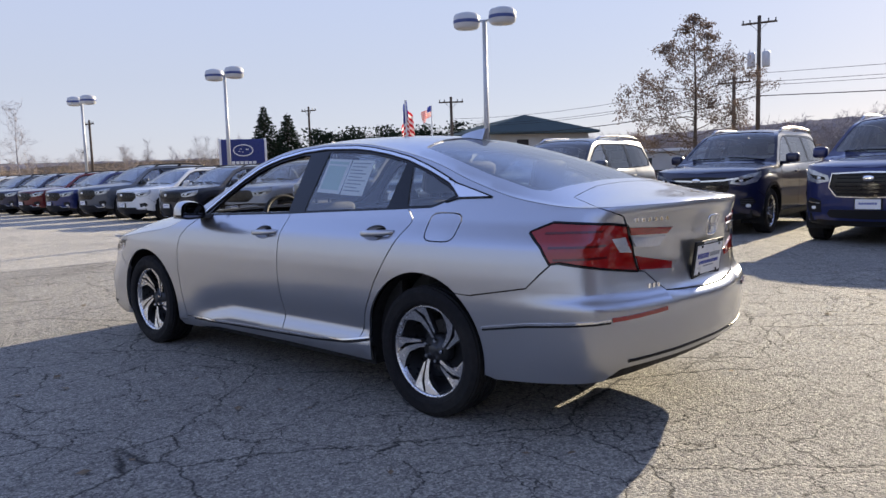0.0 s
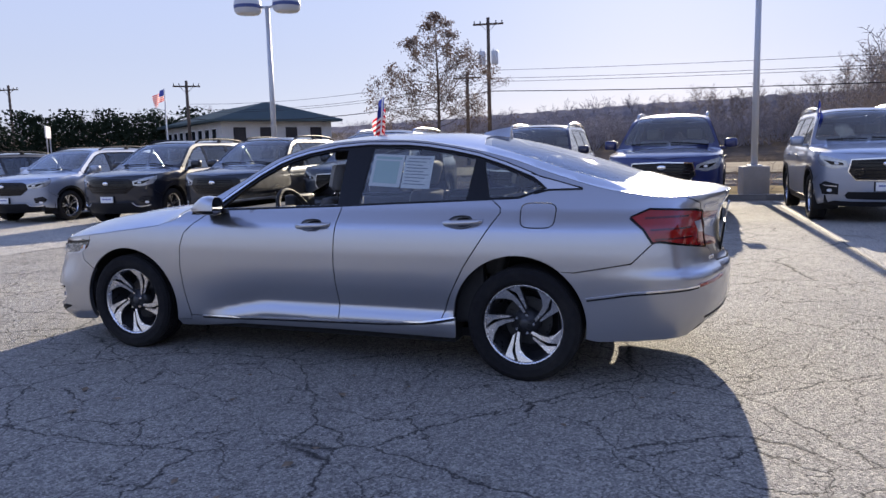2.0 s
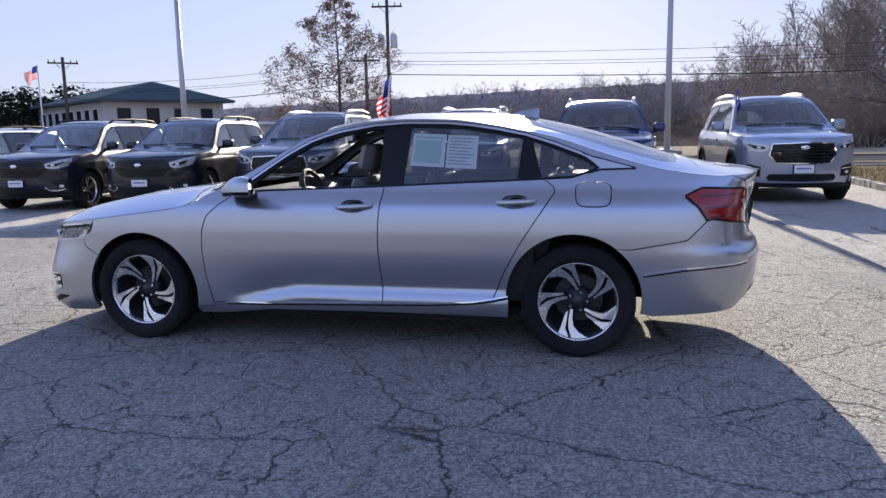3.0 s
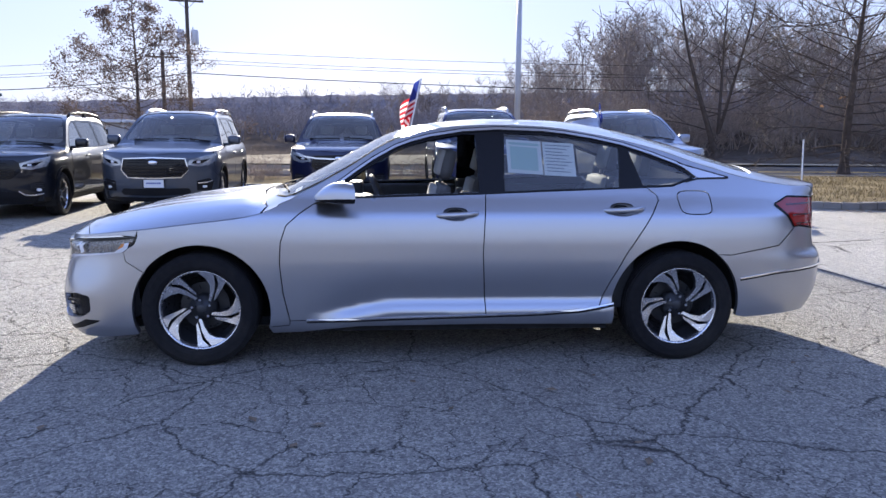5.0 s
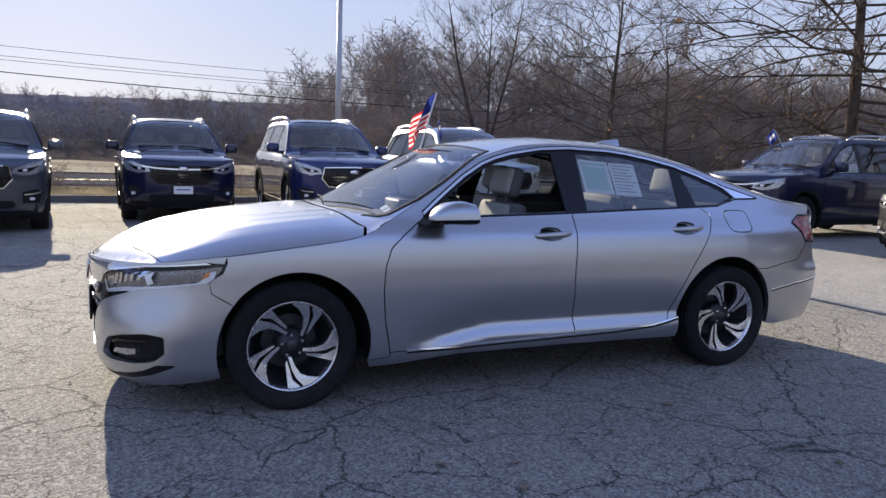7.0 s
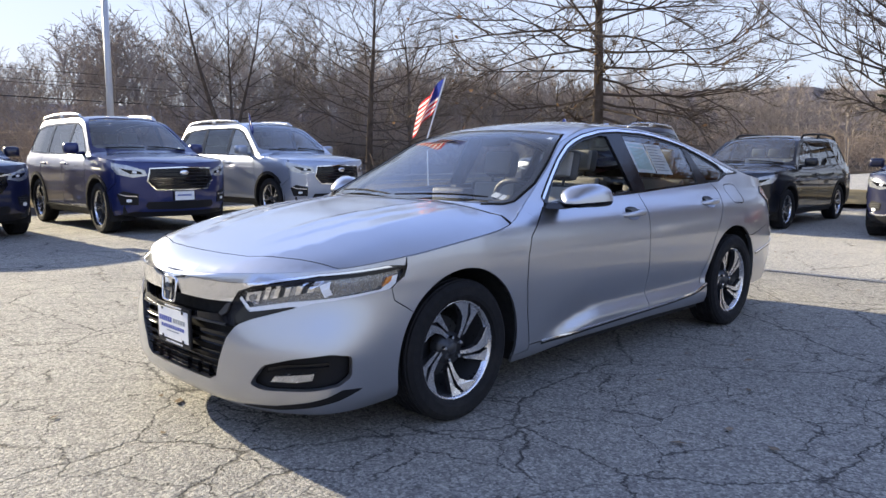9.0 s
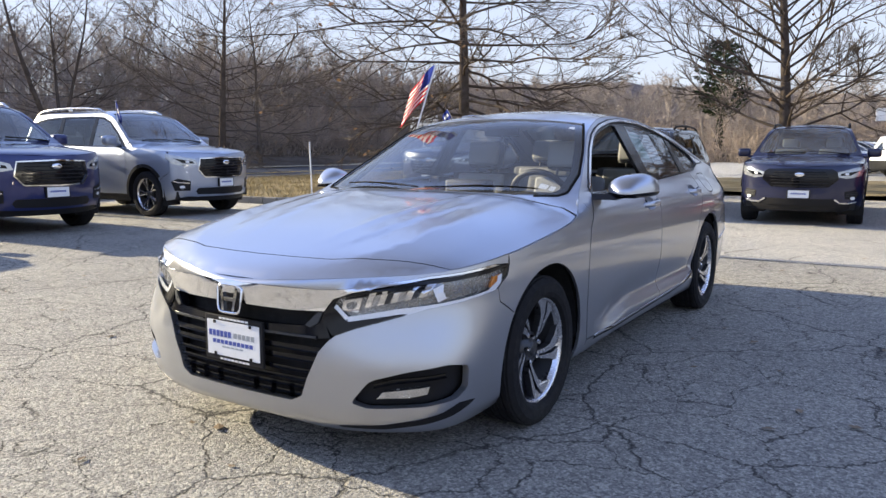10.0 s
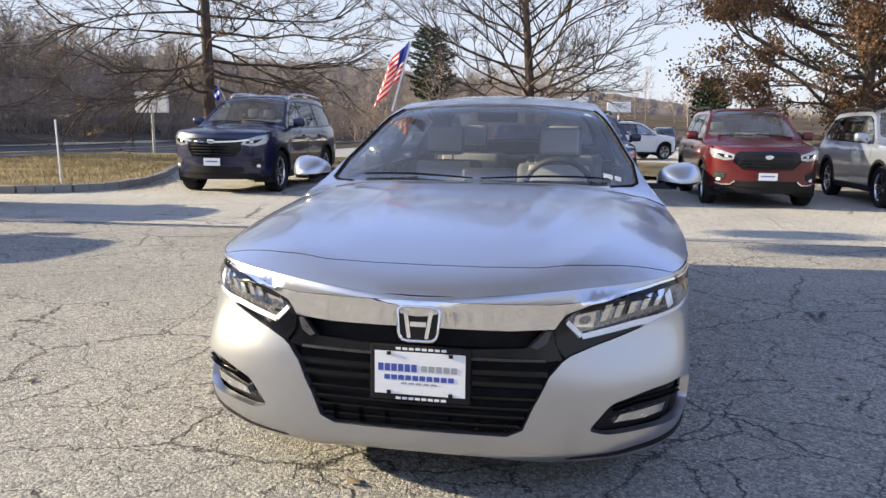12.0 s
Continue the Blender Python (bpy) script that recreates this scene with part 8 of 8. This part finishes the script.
# dealership pylon sign
sg = thing("pylon_sign", "blue pylon sign with a white oval and bars, on two posts", "sign")
sg.matrix_basis = pose(29.5, -18.55, 0, 0, 0, 60)
bm = bmesh.new()
box(bm, (-1.08, -0.14, 1.55), (1.08, 0.14, 3.12), 0.03)
part("sign_panel", bm, SIGN_BLUE, sg)
for x in (-1.13, 1.13):
    bm = bmesh.new()
    box(bm, (x - 0.06, -0.10, -0.1), (x + 0.06, 0.10, 3.16), 0.01)
    part("post", bm, SIGN_WHITE, sg)
for yy in (-0.15, 0.15):
    bm = bmesh.new()
    tube(bm, [(0.48 * math.cos(a), yy, 2.55 + 0.28 * math.sin(a)) for a in [2 * math.pi * k / 28 for k in range(28)]], 0.03, 6, closed=True)
    for cx, cz, r in ((-0.2, 2.6, 0.07), (0.12, 2.62, 0.05), (0.2, 2.5, 0.05), (0.02, 2.47, 0.04)):
        box(bm, (cx - r, yy - 0.012, cz - r * 0.4), (cx + r, yy + 0.012, cz + r * 0.4))
    part("oval", bm, SIGN_WHITE, sg)
    bm = bmesh.new()
    for i in range(6):
        box(bm, (-0.62 + i * 0.21, yy - 0.012, 1.80), (-0.62 + i * 0.21 + 0.16, yy + 0.012, 2.0))
    part("bars", bm, SIGN_WHITE, sg)

# low office building with a hipped green roof
bl = thing("office_building", "pale one-storey building with a hipped green metal roof", "building")
bl.matrix_basis = pose(42.7, -58.4, 0, 0, 0, -35) @ Matrix.Diagonal((1, 1, 1, 1))
W2, D2, EV, RG = 9.2, 5.2, 4.6, 6.2
bm = bmesh.new()
box(bm, (-W2, -D2, 0), (W2, D2, EV))
part("wall", bm, WALL_PALE, bl)
bm = bmesh.new()
o = 0.8
base = [bm.verts.new(p) for p in ((-W2 - o, -D2 - o, EV - 0.1), (W2 + o, -D2 - o, EV - 0.1), (W2 + o, D2 + o, EV - 0.1), (-W2 - o, D2 + o, EV - 0.1))]
low = [bm.verts.new(p) for p in ((-W2 - o, -D2 - o, EV - 0.3), (W2 + o, -D2 - o, EV - 0.3), (W2 + o, D2 + o, EV - 0.3), (-W2 - o, D2 + o, EV - 0.3))]
r0, r1 = bm.verts.new((-W2 + 2.6, 0, RG)), bm.verts.new((W2 - 2.6, 0, RG))
for f in ((base[0], base[1], r1, r0), (base[1], base[2], r1), (base[2], base[3], r0, r1), (base[3], base[0], r0), tuple(low[::-1])):
    bm.faces.new(f)
for i in range(4):
    bm.faces.new((low[i], low[(i + 1) % 4], base[(i + 1) % 4], base[i]))
part("roof", bm, ROOF_GREEN, bl)
for side_y, face in ((D2, 1), (-D2, -1)):
    for i in range(8):
        x = -7.35 + i * 2.1
        bm = bmesh.new()
        box(bm, (x - 0.62, side_y - 0.03, 2.3), (x + 0.62, side_y + 0.04 * face, 3.8), 0.01)
        wnd = part("window", bm, SIGN_WHITE, bl)
        bm = bmesh.new()
        lo, hi = sorted((side_y + 0.045 * face, side_y + 0.06 * face))
        box(bm, (x - 0.54, lo, 2.38), (x + 0.54, hi, 3.72))
        part("pane", bm, PANE_DARK, wnd)
for side_x, face in ((W2, 1), (-W2, -1)):
    for i in range(4):
        y = -3.6 + i * 2.4
        bm = bmesh.new()
        lo, hi = sorted((side_x - 0.03 * face, side_x + 0.06 * face))
        box(bm, (lo, y - 0.55, 2.3), (hi, y + 0.55, 3.8), 0.01)
        part("window", bm, PANE_DARK, bl)

hall = thing("storage_hall", "long low white hall beside a green-roofed building", "building")
hall.matrix_basis = pose(32.5, -63.0, 0, 0, 0, 4)
bm = bmesh.new()
box(bm, (-9.5, -3.0, 0), (9.5, 3.0, 2.35), 0.02)
part("wall", bm, WALL_PALE, hall)
bm = bmesh.new()
box(bm, (-9.8, -3.3, 2.35), (9.8, 3.3, 2.6), 0.03)
part("roof", bm, SIGN_WHITE, hall, "flat white roof edge")
for k in range(6):
    bm = bmesh.new()
    box(bm, (-8.2 + k * 3.2, 2.98, 0.9), (-7.2 + k * 3.2, 3.03, 1.8), 0.01)
    part("window", bm, PANE_DARK, hall)

# hedge of dark evergreens, board sign, flagpole
rng = random.Random(14)
vs, fs = [], []
for _ in range(24000):
    t = rng.random()
    c = Vector((66, -52, 0)).lerp(Vector((44, -66, 0)), t)
    z = rng.random() ** 0.7 * (5.6 + 0.7 * math.sin(t * 40) + 0.5 * math.sin(t * 97))
    p = c + Vector((rng.gauss(0, 0.7), rng.gauss(0, 0.7), z))
    s = rng.uniform(0.08, 0.24)
    d = Vector((rng.gauss(0, 1), rng.gauss(0, 1), rng.gauss(0.3, 0.6))).normalized()
    w = d.orthogonal().normalized()
    b = len(vs)
    vs += [p - d * s, p + w * s * 0.6, p + d * s, p - w * s * 0.6]
    fs += [(b, b + 1, b + 2), (b, b + 2, b + 3)]
tagged(solid("evergreen_hedge", vs, fs, NEEDLE), "tall dark evergreen hedge by a building", "hedge", kind="stuff")
bs = thing("board_sign", "small white board sign on a pale post", "sign")
bs.matrix_basis = pose(-21.8, -15.6, 0.1, 0, 0, 85)
bm = bmesh.new()
tube(bm, [(0, 0, 0), (0, 0, 1.7)], 0.05, 8)
part("post", bm, WALL_PALE, bs)
bm = bmesh.new()
box(bm, (-0.72, -0.05, 1.62), (0.72, 0.05, 2.42), 0.04)
panel_ob = part("board", bm, SIGN_WHITE, bs)
bm = bmesh.new()
for yy in (-0.056, 0.056):
    for r, (x0, x1) in enumerate(((-0.5, 0.45), (-0.35, 0.3))):
        box(bm, (x0, yy - 0.004, 2.12 - r * 0.2), (x1, yy + 0.004, 2.2 - r * 0.2))
part("print", bm, INK_GREY, panel_ob)
for k, (sx, sy, sz) in enumerate(((-52.0, 0.1, 3.6), (-56.0, 3.4, 3.4))):
    far_sign = thing("roadside_sign", "pale roadside sign on a post beyond the far rows", "sign", "roadside signs")
    far_sign.matrix_basis = pose(sx, sy, 0, 0, 0, 92)
    bm = bmesh.new()
    tube(bm, [(0, 0, 0), (0, 0, sz)], 0.07, 8)
    part("post", bm, WALL_PALE, far_sign)
    bm = bmesh.new()
    box(bm, (-0.9, -0.10, sz - 0.7), (0.9, 0.10, sz + 0.1), 0.03)
    part("board", bm, SIGN_WHITE, far_sign)
bs2 = thing("board_sign", "white board sign on posts beyond the lot", "sign")
bs2.matrix_basis = pose(56.5, -47.5, 0, 0, 0, 130)
bm = bmesh.new()
box(bm, (-1.35, -0.06, 3.4), (1.35, 0.06, 4.5), 0.02)
part("board", bm, SIGN_WHITE, bs2)
bm = bmesh.new()
for x in (-0.9, 0.9):
    tube(bm, [(x, 0, 0), (x, 0, 3.5)], 0.06, 6)
part("posts", bm, WALL_PALE, bs2)
st = thing("marker_stake", "thin white marker stake in the grass", "stake")
st.matrix_basis = pose(-7.75, -8.95, 0.08, 1, 1, 0)
bm = bmesh.new()
tube(bm, [(0, 0, 0), (0, 0, 1.24)], 0.015, 8)
part("rod", bm, SIGN_WHITE, st)


def flag(name, label, base, tip, out, length, drop, group="flags", stars=True, pole_r=0.006, cloth=None, height=None):
    """A cloth flag on a thin pole, hanging in folds."""
    top = thing(name, label, "flag", group)
    top.location = base
    t = Vector(tip) - Vector(base)
    bm = bmesh.new()
    tube(bm, [Vector((0, 0, 0)), t * 0.5, t], pole_r, 6)
    part("pole", bm, SIGN_WHITE, top)
    h = height or t.length * 0.62
    up = t.normalized()
    outv = Vector(out).normalized()
    nx, ny = 16, 13
    me = bpy.data.meshes.new("cloth")
    vs = []
    fold = outv.cross(up).normalized()
    for j in range(ny + 1):
        for i in range(nx + 1):
            u, v = i / nx, j / ny
            p = t - up * (h * (1 - v)) + outv * (length * u) + Vector((0, 0, -drop * u ** 1.3)) + fold * (0.26 * length * math.sin(u * 9 + v * 2.2) * (0.3 + u))
            vs.append(p)
    fs = [(j * (nx + 1) + i, j * (nx + 1) + i + 1, (j + 1) * (nx + 1) + i + 1, (j + 1) * (nx + 1) + i) for j in range(ny) for i in range(nx)]
    me.from_pydata([tuple(p) for p in vs], [], fs)
    for m in cloth or (FLAG_RED, FLAG_WHITE, FLAG_BLUE):
        me.materials.append(m)
    for k, f in enumerate(me.polygons):
        j, i = divmod(k, nx)
        f.use_smooth = True
        if stars:
            f.material_index = 2 if (j >= 6 and i < 7) else (0 if j % 2 == 0 else 1)
        else:
            f.material_index = 2 if 5 <= j <= 8 and 4 <= i <= 12 else 0
    ob = new("cloth", me)
    ob.parent = top
    return top


flag("window_flag", "small striped flag clipped to the sedan's window", (0.17, -0.635, 1.33), (0.085, -0.54, 1.75), (0.55, -0.75, -0.15), 0.17, 0.16, height=0.24)
flag("window_flag", "small blue and white flag clipped to a parked car", (-10.2, -6.75, 1.62), (-10.0, -6.9, 2.05), (0.5, -0.5, -0.2), 0.13, 0.14, height=0.2, stars=False, cloth=(FLAG_BLUE, FLAG_BLUE, FLAG_WHITE))
flag("window_flag", "small pale flag clipped to a silver car", (-3.95, -10.1, 1.64), (-4.0, -10.2, 2.05), (-0.3, 0.5, -0.6), 0.12, 0.2, stars=False, cloth=(FLAG_BLUE, FLAG_BLUE, FLAG_WHITE))
flag("flagpole", "tall white flagpole with a striped flag", (44.3, -49.3, 0), (44.3, -49.3, 7.4), (0.8, 0.2, -0.1), 1.0, 0.55, pole_r=0.06, height=0.95)
